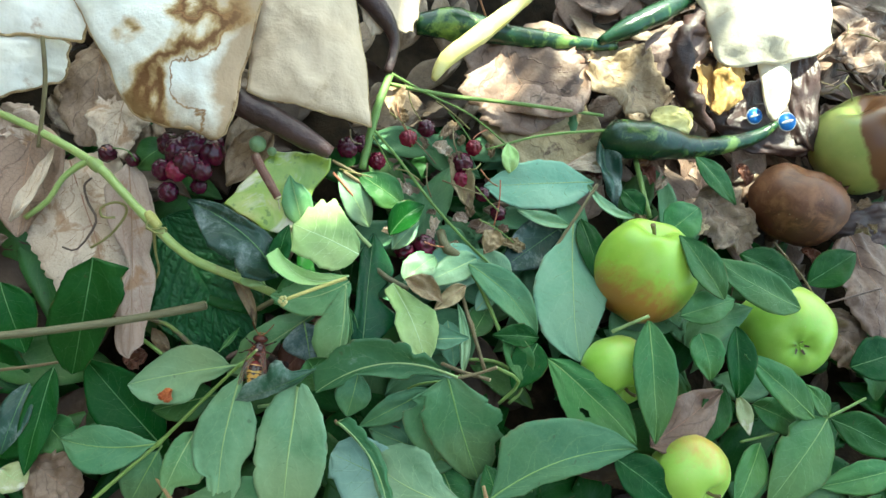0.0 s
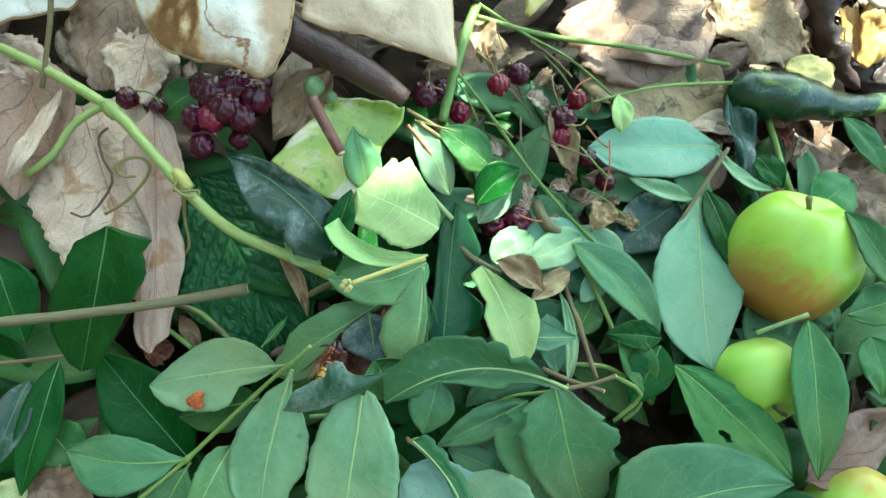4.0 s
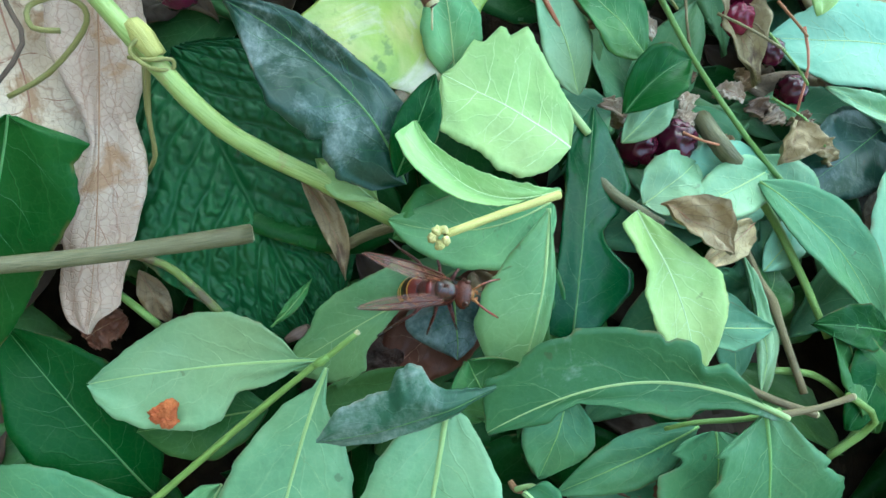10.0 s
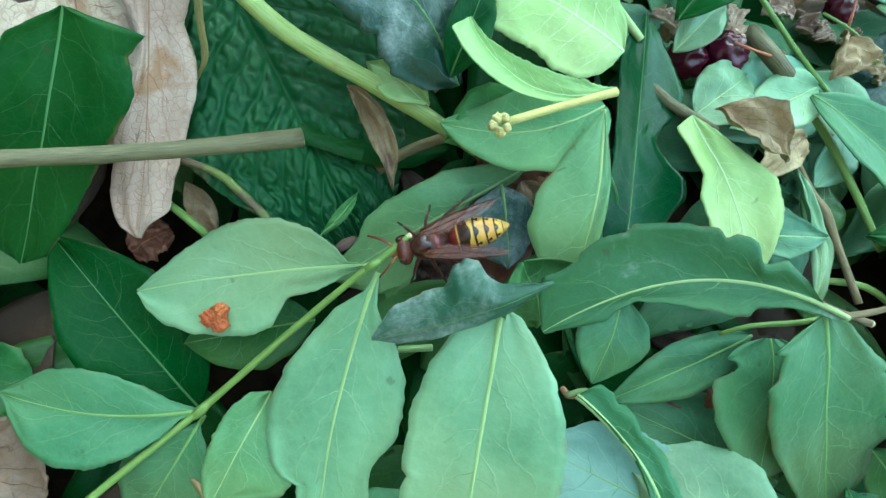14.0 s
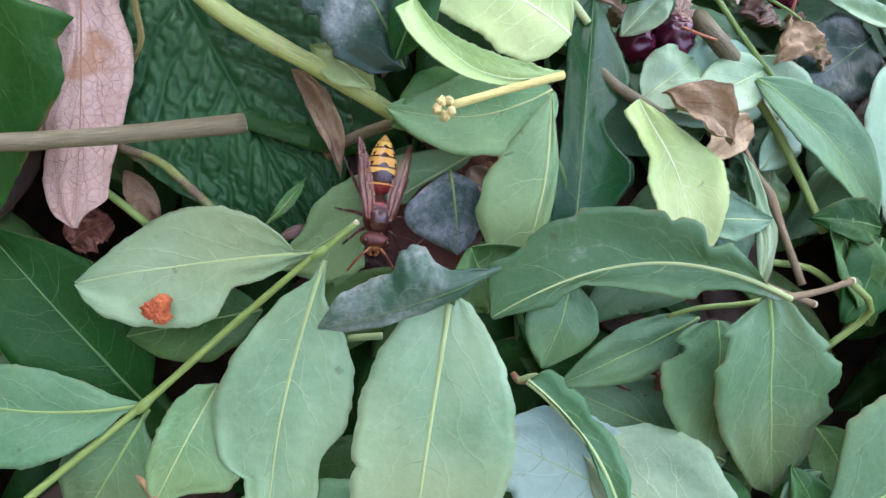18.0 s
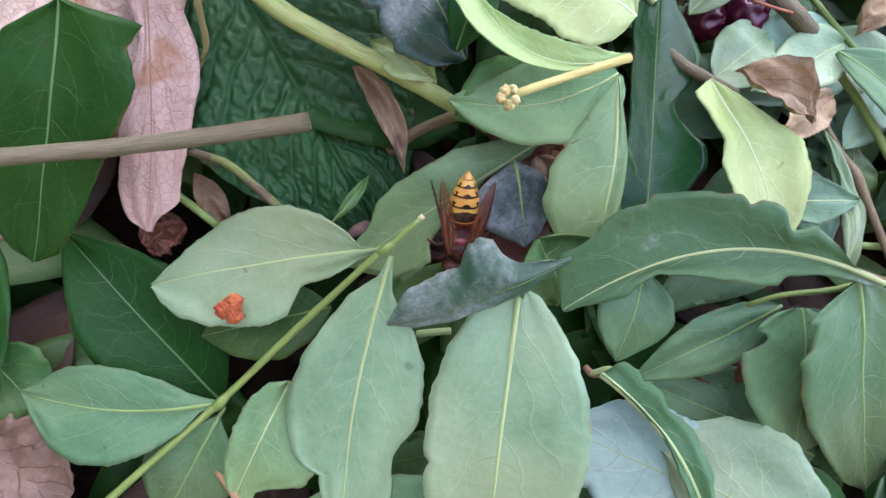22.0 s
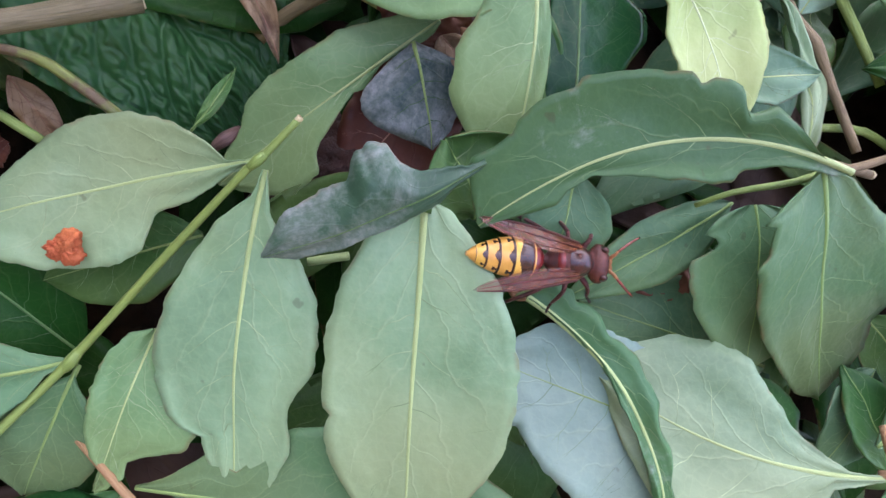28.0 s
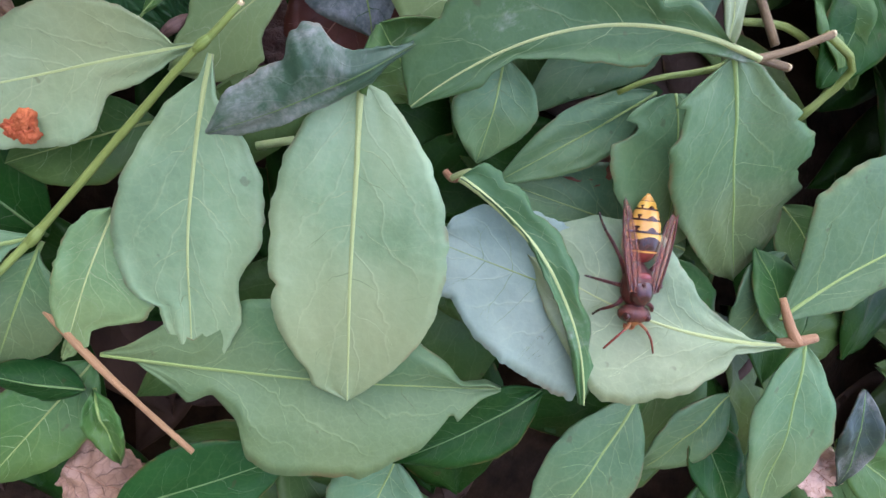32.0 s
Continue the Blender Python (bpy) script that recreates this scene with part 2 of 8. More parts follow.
def stem_material(name, a, b, rough=0.5, stripes=1.0, stain=(0.15, 0.09, 0.05), stain_at=0.6):
    k = Nodes(name, rough, 0.4)
    uv = k.coords("UV")
    mp = k.node("Mapping")
    mp.inputs["Scale"].default_value = (14.0, 1.5, 1.0)
    k.t.links.new(uv, mp.inputs[0])
    grain = k.noise(3.0, 5.0, 0.6, mp.outputs[0])
    c = k.mix(k.ramp(grain, (0.3, 0.0), (0.7, 1.0)), a, b)
    st = k.ramp(k.noise(110.0, 5.0, 0.65), (stain_at, 0.0), (stain_at + 0.12, 1.0))
    c = k.mix(k.math("MULTIPLY", st, 0.7), c, stain)
    c = k.tune(c, 0.02, 0.25)
    k.colour(c)
    k.bump(k.math("ADD", k.math("MULTIPLY", grain, stripes), k.math("MULTIPLY", k.noise(500.0, 3.0), 0.5)), 0.5, 0.0006)
    return k.m


STEM = {
    "vine": stem_material("stem_green_vine", (0.20, 0.29, 0.07), (0.37, 0.46, 0.17), 0.32, 0.4, (0.30, 0.19, 0.10), 0.58),
    "green": stem_material("stem_green", (0.12, 0.21, 0.045), (0.21, 0.32, 0.085), 0.45, 0.8, (0.22, 0.15, 0.06), 0.64),
    "rib": stem_material("stem_pale_rib", (0.30, 0.42, 0.16), (0.42, 0.54, 0.24), 0.5, 0.5, (0.36, 0.40, 0.18), 0.7),
    "riblime": stem_material("stem_yellowish_rib", (0.54, 0.66, 0.34), (0.64, 0.75, 0.43), 0.5, 0.4, (0.46, 0.56, 0.26), 0.6),
    "ribdark": stem_material("stem_dark_rib", (0.07, 0.17, 0.05), (0.12, 0.24, 0.08), 0.5, 0.5, (0.10, 0.16, 0.06), 0.7),
    "ribmid": stem_material("stem_green_rib", (0.16, 0.30, 0.08), (0.26, 0.40, 0.13), 0.5, 0.5, (0.20, 0.26, 0.08), 0.7),
    "ribdeep": stem_material("stem_deep_rib", (0.02, 0.09, 0.02), (0.035, 0.12, 0.03), 0.5, 0.5, (0.02, 0.07, 0.02), 0.7),
    "vein": stem_material("stem_pale_vein", (0.27, 0.39, 0.20), (0.36, 0.49, 0.26), 0.5, 0.4, (0.09, 0.17, 0.07), 0.48),
    "veinmid": stem_material("stem_green_vein", (0.12, 0.24, 0.09), (0.19, 0.32, 0.14), 0.5, 0.4, (0.05, 0.11, 0.04), 0.48),
    "veindark": stem_material("stem_dark_vein", (0.025, 0.085, 0.022), (0.045, 0.12, 0.035), 0.5, 0.4, (0.03, 0.08, 0.03), 0.6),
    "ribdry": stem_material("stem_dry_rib", (0.26, 0.12, 0.08), (0.38, 0.22, 0.14), 0.6, 0.5),
    "stick": stem_material("stem_cut_stick", (0.075, 0.074, 0.032), (0.165, 0.145, 0.075), 0.5, 1.3, (0.13, 0.085, 0.05), 0.6),
    "yellow": stem_material("stem_yellow_twig", (0.36, 0.34, 0.09), (0.50, 0.46, 0.16), 0.5, 0.8, (0.30, 0.2, 0.07), 0.66),
    "twig": stem_material("stem_brown_twig", (0.12, 0.092, 0.042), (0.235, 0.185, 0.095), 0.6, 1.2, (0.10, 0.06, 0.04), 0.6),
    "dark": stem_material("stem_dark_tendril", (0.07, 0.045, 0.035), (0.16, 0.10, 0.08), 0.6),
    "tendril": stem_material("stem_olive_tendril", (0.17, 0.15, 0.05), (0.28, 0.26, 0.09), 0.5),
    "pith": stem_material("stem_cut_end", (0.52, 0.46, 0.26), (0.66, 0.58, 0.36), 0.7, 0.4, (0.4, 0.3, 0.16), 0.66),
    "bruised": stem_material("stem_purplish_green", (0.10, 0.13, 0.035), (0.19, 0.26, 0.06), 0.42, 0.6, (0.085, 0.030, 0.040), 0.47),
    "ochre": stem_material("stem_orange_brown", (0.24, 0.135, 0.062), (0.37, 0.23, 0.12), 0.6, 1.0, (0.14, 0.07, 0.04), 0.6),
    "bark": stem_material("stem_mottled_bark", (0.10, 0.035, 0.025), (0.22, 0.12, 0.08), 0.45, 1.2, (0.36, 0.26, 0.18), 0.58),
    "red": stem_material("stem_reddish", (0.30, 0.10, 0.05), (0.45, 0.18, 0.09), 0.5),
}


def plain(name, a, b, scale=60.0, rough=0.5, spec=0.4, bump=0.3, spots=None, spots_at=0.62, spot_scale=40.0, hue=0.02, val=0.2, sub=0.0):
    k = Nodes(name, rough, spec)
    n = k.noise(scale, 6.0, 0.6)
    c = k.mix(k.ramp(n, (0.32, 0.0), (0.68, 1.0)), a, b)
    if spots:
        st = k.ramp(k.noise(spot_scale, 6.0, 0.65, dist=0.5), (spots_at, 0.0), (spots_at + 0.1, 1.0))
        c = k.mix(st, c, spots)
    c = k.tune(c, hue, val)
    k.colour(c)
    k.bump(k.math("ADD", n, k.math("MULTIPLY", k.noise(scale * 9, 4.0), 0.5)), bump, 0.001)
    if sub:
        k.b.inputs["Subsurface Weight"].default_value = sub
        k.b.inputs["Subsurface Radius"].default_value = (0.004, 0.002, 0.001)
    return k.m


SOIL = plain("compost_soil", (0.012, 0.008, 0.005), (0.05, 0.033, 0.02), 90.0, 0.9, 0.15, 1.0, (0.09, 0.06, 0.035), 0.66)


# ------------------------------------------------------------------ builders
def mesh_object(name, verts, faces, material, parent=None, label="", uvs=None, smooth=True):
    """Links world-space vertices as one mesh object, its origin at the first parent's origin or at its own middle."""
    me = bpy.data.meshes.new(name)
    v = np.asarray(verts, dtype=float)
    if parent is None:
        org = Vector(v.mean(axis=0))
    else:
        org = origin_of(parent)
    me.from_pydata((v - np.array(org)).tolist(), [], faces)
    if uvs is not None:
        lay = me.uv_layers.new(name="UVMap")
        idx = np.zeros(len(me.loops), dtype=np.int32)
        me.loops.foreach_get("vertex_index", idx)
        lay.data.foreach_set("uv", np.asarray(uvs, dtype=np.float32)[idx].ravel())
    if smooth:
        me.polygons.foreach_set("use_smooth", [True] * len(me.polygons))
    for m in material if isinstance(material, (list, tuple)) else [material]:
        me.materials.append(m)
    me.update()
    ob = new(name, me)
    if parent is None:
        ob.location = org
    else:
        ob.parent = parent
    if label:
        tagged(ob, label)
    return ob


def origin_of(ob):
    p = Vector((0, 0, 0))
    while ob is not None:
        p += ob.location
        ob = ob.parent
    return p


def thing(name, at, label, category, group="", kind=""):
    """An empty at a thing's base, which parents its parts."""
    ob = new(name)
    ob.empty_display_size = 0.01
    ob.location = at
    return tagged(ob, label, category, group, kind)


def part(name, bm, material, parent, label=""):
    """Links a bmesh in world space as one mesh under a thing or part."""
    me = bpy.data.meshes.new(name)
    org = origin_of(parent) if parent is not None else Vector((0, 0, 0))
    bmesh.ops.translate(bm, verts=bm.verts, vec=-org)
    bm.to_mesh(me)
    bm.free()
    me.polygons.foreach_set("use_smooth", [True] * len(me.polygons))
    me.materials.append(material)
    ob = new(name, me)
    ob.parent = parent
    return tagged(ob, label) if label else ob


def tube_data(points, radii, sides=8, knobs=0.0, seed=0.0, cap=True):
    """A tapering tube along a smooth line through the points."""
    pts = [Vector(p) for p in points]
    line, rad = [], []
    n = len(pts)
    for i in range(n - 1):
        p0, p1, p2, p3 = pts[max(i - 1, 0)], pts[i], pts[i + 1], pts[min(i + 2, n - 1)]
        steps = max(3, min(14, int((p2 - p1).length / 0.004)))
        for j in range(steps):
            t = j / steps
            line.append(0.5 * ((2 * p1) + (p2 - p0) * t + (2 * p0 - 5 * p1 + 4 * p2 - p3) * t * t + (3 * p1 - p0 - 3 * p2 + p3) * t ** 3))
            rad.append(radii[i] * (1 - t) + radii[i + 1] * t)
    line.append(pts[-1])
    rad.append(radii[-1])
    verts, uvs, faces = [], [], []
    ref = Vector((0, 0, 1))
    length = 0.0
    for i, (p, r) in enumerate(zip(line, rad)):
        d = (line[min(i + 1, len(line) - 1)] - line[max(i - 1, 0)]).normalized()
        a = d.cross(ref)
        if a.length < 0.1:
            a = d.cross(Vector((1, 0, 0)))
        a.normalize()
        b = a.cross(d)
        ref = b
        if i:
            length += (p - line[i - 1]).length
        for s in range(sides):
            w = 2 * math.pi * s / sides
            o = a * math.cos(w) + b * math.sin(w)
            k = 1 + knobs * noise.noise(p * 220 + o * 0.9 + Vector((seed, 0, 0)))
            verts.append(p + o * r * k)
            uvs.append((s / sides, length * 40))
    for i in range(len(line) - 1):
        for s in range(sides):
            q = (s + 1) % sides
            faces.append((i * sides + s, i * sides + q, (i + 1) * sides + q, (i + 1) * sides + s))
    if cap:
        faces.append(tuple(reversed(range(sides))))
        faces.append(tuple(range((len(line) - 1) * sides, len(line) * sides)))
    return verts, faces, uvs


def mm(*p):
    return Vector(p) / 1000.0


def tube(name, points, radii, material, parent=None, label="", sides=8, knobs=0.12):
    """points and radii in millimetres."""
    pts = [mm(*p) for p in points]
    if isinstance(radii, (int, float)):
        radii = [radii] * len(pts)
    v, f, uv = tube_data(pts, [r / 1000 for r in radii], sides, knobs, len(bpy.data.objects) * 0.37)
    return mesh_object(name, v, f, material, parent, label, uv)


def leaf_profile(s, form):
    if form == "round":
        return max(0.0, math.sin(math.pi * s ** 0.8)) ** 0.55
    if form == "wide":
        return max(0.0, math.sin(math.pi * s ** 0.7)) ** 0.7
    if form == "narrow":
        return max(0.0, math.sin(math.pi * s ** 0.95)) ** 1.1
    if form == "obovate":
        return max(0.0, math.sin(math.pi * s ** 1.12)) ** 0.62
    if form == "ellipse":
        return max(0.0, math.sin(math.pi * s ** 0.95)) ** 0.6
    if form == "blunt":
        return max(0.0, math.sin(math.pi * s ** 1.5)) ** 0.6
    if form == "stalked":
        q = min(1.0, max(0.0, (s - 0.02) / 0.26))
        return max(0.0, math.sin(math.pi * s ** 1.02)) ** 0.62 * (0.03 + 0.97 * q * q * (3 - 2 * q))
    if form == "torn":
        return max(0.0, math.sin(math.pi * (0.02 + 0.60 * s))) ** 0.6
    if form == "ragged":
        return max(0.0, math.sin(math.pi * (0.06 + 0.9 * s ** 0.9))) ** 0.5
    return max(0.0, math.sin(math.pi * s ** 0.86)) ** 0.85


def margin(shape, s):
    """Half width of a blade at the share s of its length; shape: rows of (share, half width) from base to tip."""
    a = (0.0, 0.0004)
    for b in (*[(q, w / 1000) for q, w in shape], (1.0, 0.0004)):
        if s <= b[0]:
            k = (s - a[0]) / max(1e-6, b[0] - a[0])
            return a[1] * (1 - k) + b[1] * k
        a = b
    return a[1]


def leaf_grid(base, tip, width, form, bend, arch, fold, curl, roll, bites, wave, holes, seed, ns, nu, lean=0.0, right=(), left=()):
    """Points of a leaf's upper skin; bend sideways, arch upwards, fold along the midrib, curl of the margins."""
    base, tip = Vector(base), Vector(tip)
    d = tip - base
    length = d.length
    d.normalize()
    up = Vector((0, 0, 1))
    n = (up - d * up.dot(d)).normalized()
    side = d.cross(n)                       # to the right, going from base to tip, seen from above
    n, side = n * math.cos(roll) + side * math.sin(-roll), side * math.cos(roll) + n * math.sin(roll)
    rows = []
    for i in range(ns + 1):
        s = i / ns
        c = base + d * (length * s) + side * (bend * 4 * s * (1 - s)) + n * (arch * 4 * s * (1 - s))
        t = (d * length + side * (bend * 4 * (1 - 2 * s))).normalized()
        sd = (side - t * side.dot(t)).normalized()
        hw = width / 2 * leaf_profile(min(max(s, 0.004), 0.996), form)
        row = []
        soft = {}
        if right:
            for sgn, shape in ((1, right), (-1, left)):
                soft[sgn] = sum(margin(shape, min(1.0, max(0.0, s + e))) for e in (-0.005, 0.0, 0.005)) / 3
                soft[sgn] += 0.00022 * noise.noise(Vector((s * 34, 2.3 * sgn, seed))) + 0.00012 * noise.noise(Vector((s * 90, 5.3 * sgn, seed)))
        for j in range(-nu, nu + 1):
            u = j / nu
            if right:
                hw = soft[1] if u > 0 else soft[-1]
            h = hw * (1 + 0.05 * noise.noise(Vector((s * 9, 3.1 * (1 if u > 0 else -1), seed))))
            if right:
                h = hw
            h *= 1 + 0.03 * noise.noise(Vector((s * 27, 7.7 * (1 if u > 0 else -1), seed + 2)))
            h *= 1 + lean if u > 0 else 1 - lean
            if form == "ragged":
                e = 5 * (1 if u > 0 else -1)
                h *= 1 + 0.26 * noise.noise(Vector((s * 6, e, seed + 4))) + 0.16 * noise.noise(Vector((s * 19, e, seed + 8)))
            for bs, bside, depth, half in bites:
                if u * bside > 0:
                    g = 1 - ((s - bs) / half) ** 2
                    if g > 0:
                        h *= 1 - depth * math.sqrt(g) * (1 + 0.25 * noise.noise(Vector((s * 40, seed, 2))))
            au = abs(u)
            lift = fold * au * h + curl * au ** 2.5 * h
            c2 = c
            if form == "torn":
                c2 = c - t * (length * s * 0.16 * (noise.noise(Vector((u * 3.5, seed, 7))) + 0.5))
            p = c2 + sd * (u * h * math.cos(min(1.2, abs(fold)) * 0.6)) + n * lift
            p += n * (wave * (noise.noise(Vector((s * 3.2, u * 1.7, seed))) + 0.5 * noise.noise(Vector((s * 7.5, u * 4, seed + 9))) * au))
            if form == "ragged":
                p += n * (wave * 0.9 * abs(noise.noise(Vector((s * 5 + u, u * 4 - s, seed + 3)))))
            row.append(p)
        rows.append(row)
    return rows, n


def blade_mesh(rows, n, holes=(), thick=0.00035):
    ns, m = len(rows) - 1, len(rows[0])
    verts, uvs, faces = [], [], []
    for off in (0.0, -thick):
        for i, row in enumerate(rows):
            for j, p in enumerate(row):
                verts.append(p + n * off)
                uvs.append((2 * j / (m - 1) - 1, i / ns))
    half = (ns + 1) * m

    def gone(i, j):
        s, u = (i + 0.5) / ns, 2 * (j + 0.5) / (m - 1) - 1
        return any(((s - hs) / hr) ** 2 + ((u - hu) / (hr * 2.4)) ** 2 < 1 for hs, hu, hr in holes)

    for i in range(ns):
        for j in range(m - 1):
            if holes and gone(i, j):
                continue
            a, b, c, e = i * m + j, i * m + j + 1, (i + 1) * m + j + 1, (i + 1) * m + j
            faces.append((a, b, c, e))
            faces.append((half + e, half + c, half + b, half + a))
    for i in range(ns):
        for j in (0, m - 1):
            a, b = i * m + j, (i + 1) * m + j
            faces.append((a, b, half + b, half + a) if j == 0 else (b, a, half + a, half + b))
    return verts, faces, uvs


RIBS = {"pale": "rib", "grey": "ribmid", "blue": "rib", "lime": "riblime", "green": "ribmid", "mid": "ribmid", "heart": "ribmid", "teal": "rib", "fresh": "rib", "serrate": "rib", "dark": "ribdark", "glossy": "ribdark", "mildew": "ribdark", "crinkle": "ribdeep",
        "powder": "ribdark", "russet": "ribdry", "compost": "ribdry", "grape": "ribdry", "tan": "ribdry", "brown": "ribdry", "yellow": "rib"}
VEINS = {"grey": "veinmid", "dark": "veindark", "glossy": "veindark", "mildew": "veindark", "powder": "veindark", "heart": "veindark", "crinkle": "veindark", "lime": "riblime", "yellow": "riblime", "green": "veinmid", "mid": "veinmid", "serrate": "veinmid",
         "teal": "veinmid", "russet": "ribdry", "compost": "ribdry", "grape": "ribdry", "tan": "ribdry", "brown": "ribdry"}
LEAF_LABELS = {
    "pale": "fallen leaf showing its pale green matte underside", "blue": "cut leaf with a bluish pale green underside",
    "grey": "broad leaf with a blue-grey underside, sky sheen in its colour",
    "lime": "yellowish green leaf lying on the compost heap", "serrate": "green leaf with bitten, notched margins", "mid": "soft green leaf showing its matte underside", "green": "mid green oval leaf lying on the heap",
    "dark": "dark green leaf lying on the heap", "glossy": "dark glossy leaf standing among paler ones", "mildew": "dark green leaf dusted with white mildew",
    "fresh": "fresh green leaf showing its underside",
    "teal": "bluish green leaf with a pale midrib",
    "heart": "bluish green leaf dusted with grey mildew",
    "powder": "curled leaf coated with grey-white mildew", "russet": "rotten russet brown leaf in the hollow",
    "crinkle": "large deep green leaf with a crinkled surface", "grape": "dry pinkish grape leaf with branching veins",
    "tan": "dry curled tan leaf among the green ones", "brown": "dead brown leaf lying flat on the heap",
    "yellow": "rotting yellow-green leaf with pale wet patches"}


def quilt(rows, n, nu):
    """Raises small pillows between sunken side veins and cross veins."""
    ns = len(rows) - 1
    for i, row in enumerate(rows):
        for j, p in enumerate(row):
            s, u = i / ns, j / nu - 1
            half = 0.5 * (row[-1] - row[0]).length
            q = s * 11.0 - abs(u) ** 0.9 * 3.6 + 0.3 * noise.noise(Vector((s * 6, u * 4, 1))) + (0.4 if u > 0 else 0.0)
            rung = abs(u) * half / 0.0034 + 0.45 * (math.floor(q) % 2) + 0.5 * noise.noise(Vector((s * 30, u * 9, 4)))
            groove = min(1.0, (1 - abs((q % 1.0) - 0.5) * 2) / 0.55)
            step = min(1.0, (1 - abs((rung % 1.0) - 0.5) * 2) / 0.6)
            pillow = math.sin(groove * math.pi / 2) * (0.25 + 0.75 * math.sin(step * math.pi / 2)) * (1 + 0.5 * noise.noise(Vector((s * 40, u * 25, 9))))
            keep = min(1.0, abs(u) / 0.07)
            row[j] = p + n * (0.0014 * pillow * keep - 0.0008 * (1 - keep))


def side_veins(rows, n, nu, kind, rib, ob, seed, holes):
    """Thin veins that leave the midrib, bow towards the tip, fork and fade before the margin."""
    rnd = random.Random(int(seed * 100))
    ns = len(rows) - 1
    length = (rows[-1][nu] - rows[0][nu]).length

    def spot(s, u):
        s, u = min(max(s, 0.0), 0.999) * ns, (min(max(u, -0.97), 0.97) + 1) * nu
        i, j = int(s), int(u)
        a, b = s - i, u - j
        return (rows[i][j] * (1 - b) + rows[i][j + 1] * b) * (1 - a) + (rows[i + 1][j] * (1 - b) + rows[i + 1][j + 1] * b) * a

    lines = []
    count = 4 if length < 0.03 else 5
    for sgn in (-1, 1):
        for k in range(count):
            s0 = 0.07 + (0.74 / count) * (k + rnd.uniform(0.1, 0.7))
            reach, climb, wob = rnd.uniform(0.62, 0.9), rnd.uniform(0.10, 0.17), rnd.uniform(0, 50)
            line = []
            for q in range(9):
                e = q / 8
                line.append((s0 + climb * e ** 1.25 + 0.022 * noise.noise(Vector((e * 4, wob, 0))), sgn * reach * e ** 0.92))
            lines.append((line, 0.17))
            fork = line[rnd.choice((4, 5))]
            turn = rnd.choice((-0.035, 0.10))
            lines.append(([(fork[0] + turn * e / 4 + 0.006 * noise.noise(Vector((e, wob, 3))), fork[1] + sgn * (0.95 - abs(fork[1])) * 0.8 * e / 4) for e in range(5)], 0.10))
    verts, faces = [], []
    for line, r in lines:
        pts = [spot(s, u) for s, u in line]
        for i, p in enumerate(pts):
            d = (pts[min(i + 1, len(pts) - 1)] - pts[max(i - 1, 0)])
            if d.length < 1e-7:
                d = Vector((1, 0, 0))
            sd = d.normalized().cross(n)
            rr = r / 1000 * min(1.0, rib / 0.7 + 0.2) * (1 - 0.75 * i / (len(pts) - 1))
            verts += [p - sd * rr - n * 0.00012, p + n * rr * 0.75, p + sd * rr - n * 0.00012]
            if i:
                k = len(verts) - 6
                faces += [(k, k + 3, k + 4, k + 1), (k + 1, k + 4, k + 5, k + 2)]
    mesh_object("venation", verts, faces, STEM[VEINS.get(kind, "vein")], ob)


def leaf(kind, base, tip, width, form="oval", bend=0.0, arch=2.0, fold=0.12, curl=0.0, roll=0.0, bites=(), wave=1.2, holes=(),
         parent=None, label="", petiole=None, rib=0.55, ns=36, nu=6, lean=0.0, right=(), left=()):
    """One leaf, in millimetres: blade with a raised midrib, forking side veins and, where given, a petiole that ends at a point.
    right, left: rows of (share of the length, half width) for a margin that is uneven or bitten."""
    seed = len(bpy.data.objects) * 1.37
    if form == "ragged" or len(bites) > 2:
        ns, nu = 48, 8
    if right:
        ns, nu = max(ns, 96), max(nu, 8)
    rows, n = leaf_grid(mm(*base), mm(*tip), width / 1000, form, bend / 1000, arch / 1000, fold, curl, radians(roll), bites,
                        wave / 1000, holes, seed, ns, nu, lean, right, left)
    if kind == "crinkle":
        quilt(rows, n, nu)
    v, f, uv = blade_mesh(rows, n, holes)
    ob = mesh_object("leaf", v, f, LEAF[kind], parent, label if parent is not None else "", uv)
    if parent is None:
        tagged(ob, label or LEAF_LABELS[kind], "leaf", "leaves on the heap")
    if rib:
        mid = [row[nu] - n * (0.4 * rib * 0.8 / 1000 * (1 - 0.8 * i / ns)) for i, row in enumerate(rows)]
        r = [rib * 0.8 / 1000 * (1 - 0.8 * i / (len(mid) - 1)) for i in range(len(mid))]
        pick = list(range(0, len(mid) - 1, 4)) + [len(mid) - 1]
        tv, tf, tuv = tube_data([mid[i] for i in pick], [r[i] for i in pick], 6, 0.05, seed)
        mesh_object("midrib", tv, tf, STEM[RIBS[kind]], ob, "", tuv)
    if rib >= 0.3 and (form != "ragged" or kind == "grape") and kind != "crinkle":
        side_veins(rows, n, nu, kind, rib, ob, seed, holes)
    if petiole:
        b = mm(*base)
        e = mm(*petiole)
        tv, tf, tuv = tube_data([rows[1][nu], b, (b + e) / 2 + Vector((0, 0, -0.0008)), e], [rib / 1000 * 0.9, rib / 1000, rib / 1000 * 1.1, rib / 1000 * 1.3], 7, 0.05, seed)
        mesh_object("petiole", tv, tf, STEM[RIBS[kind]], ob, "", tuv)
    return ob


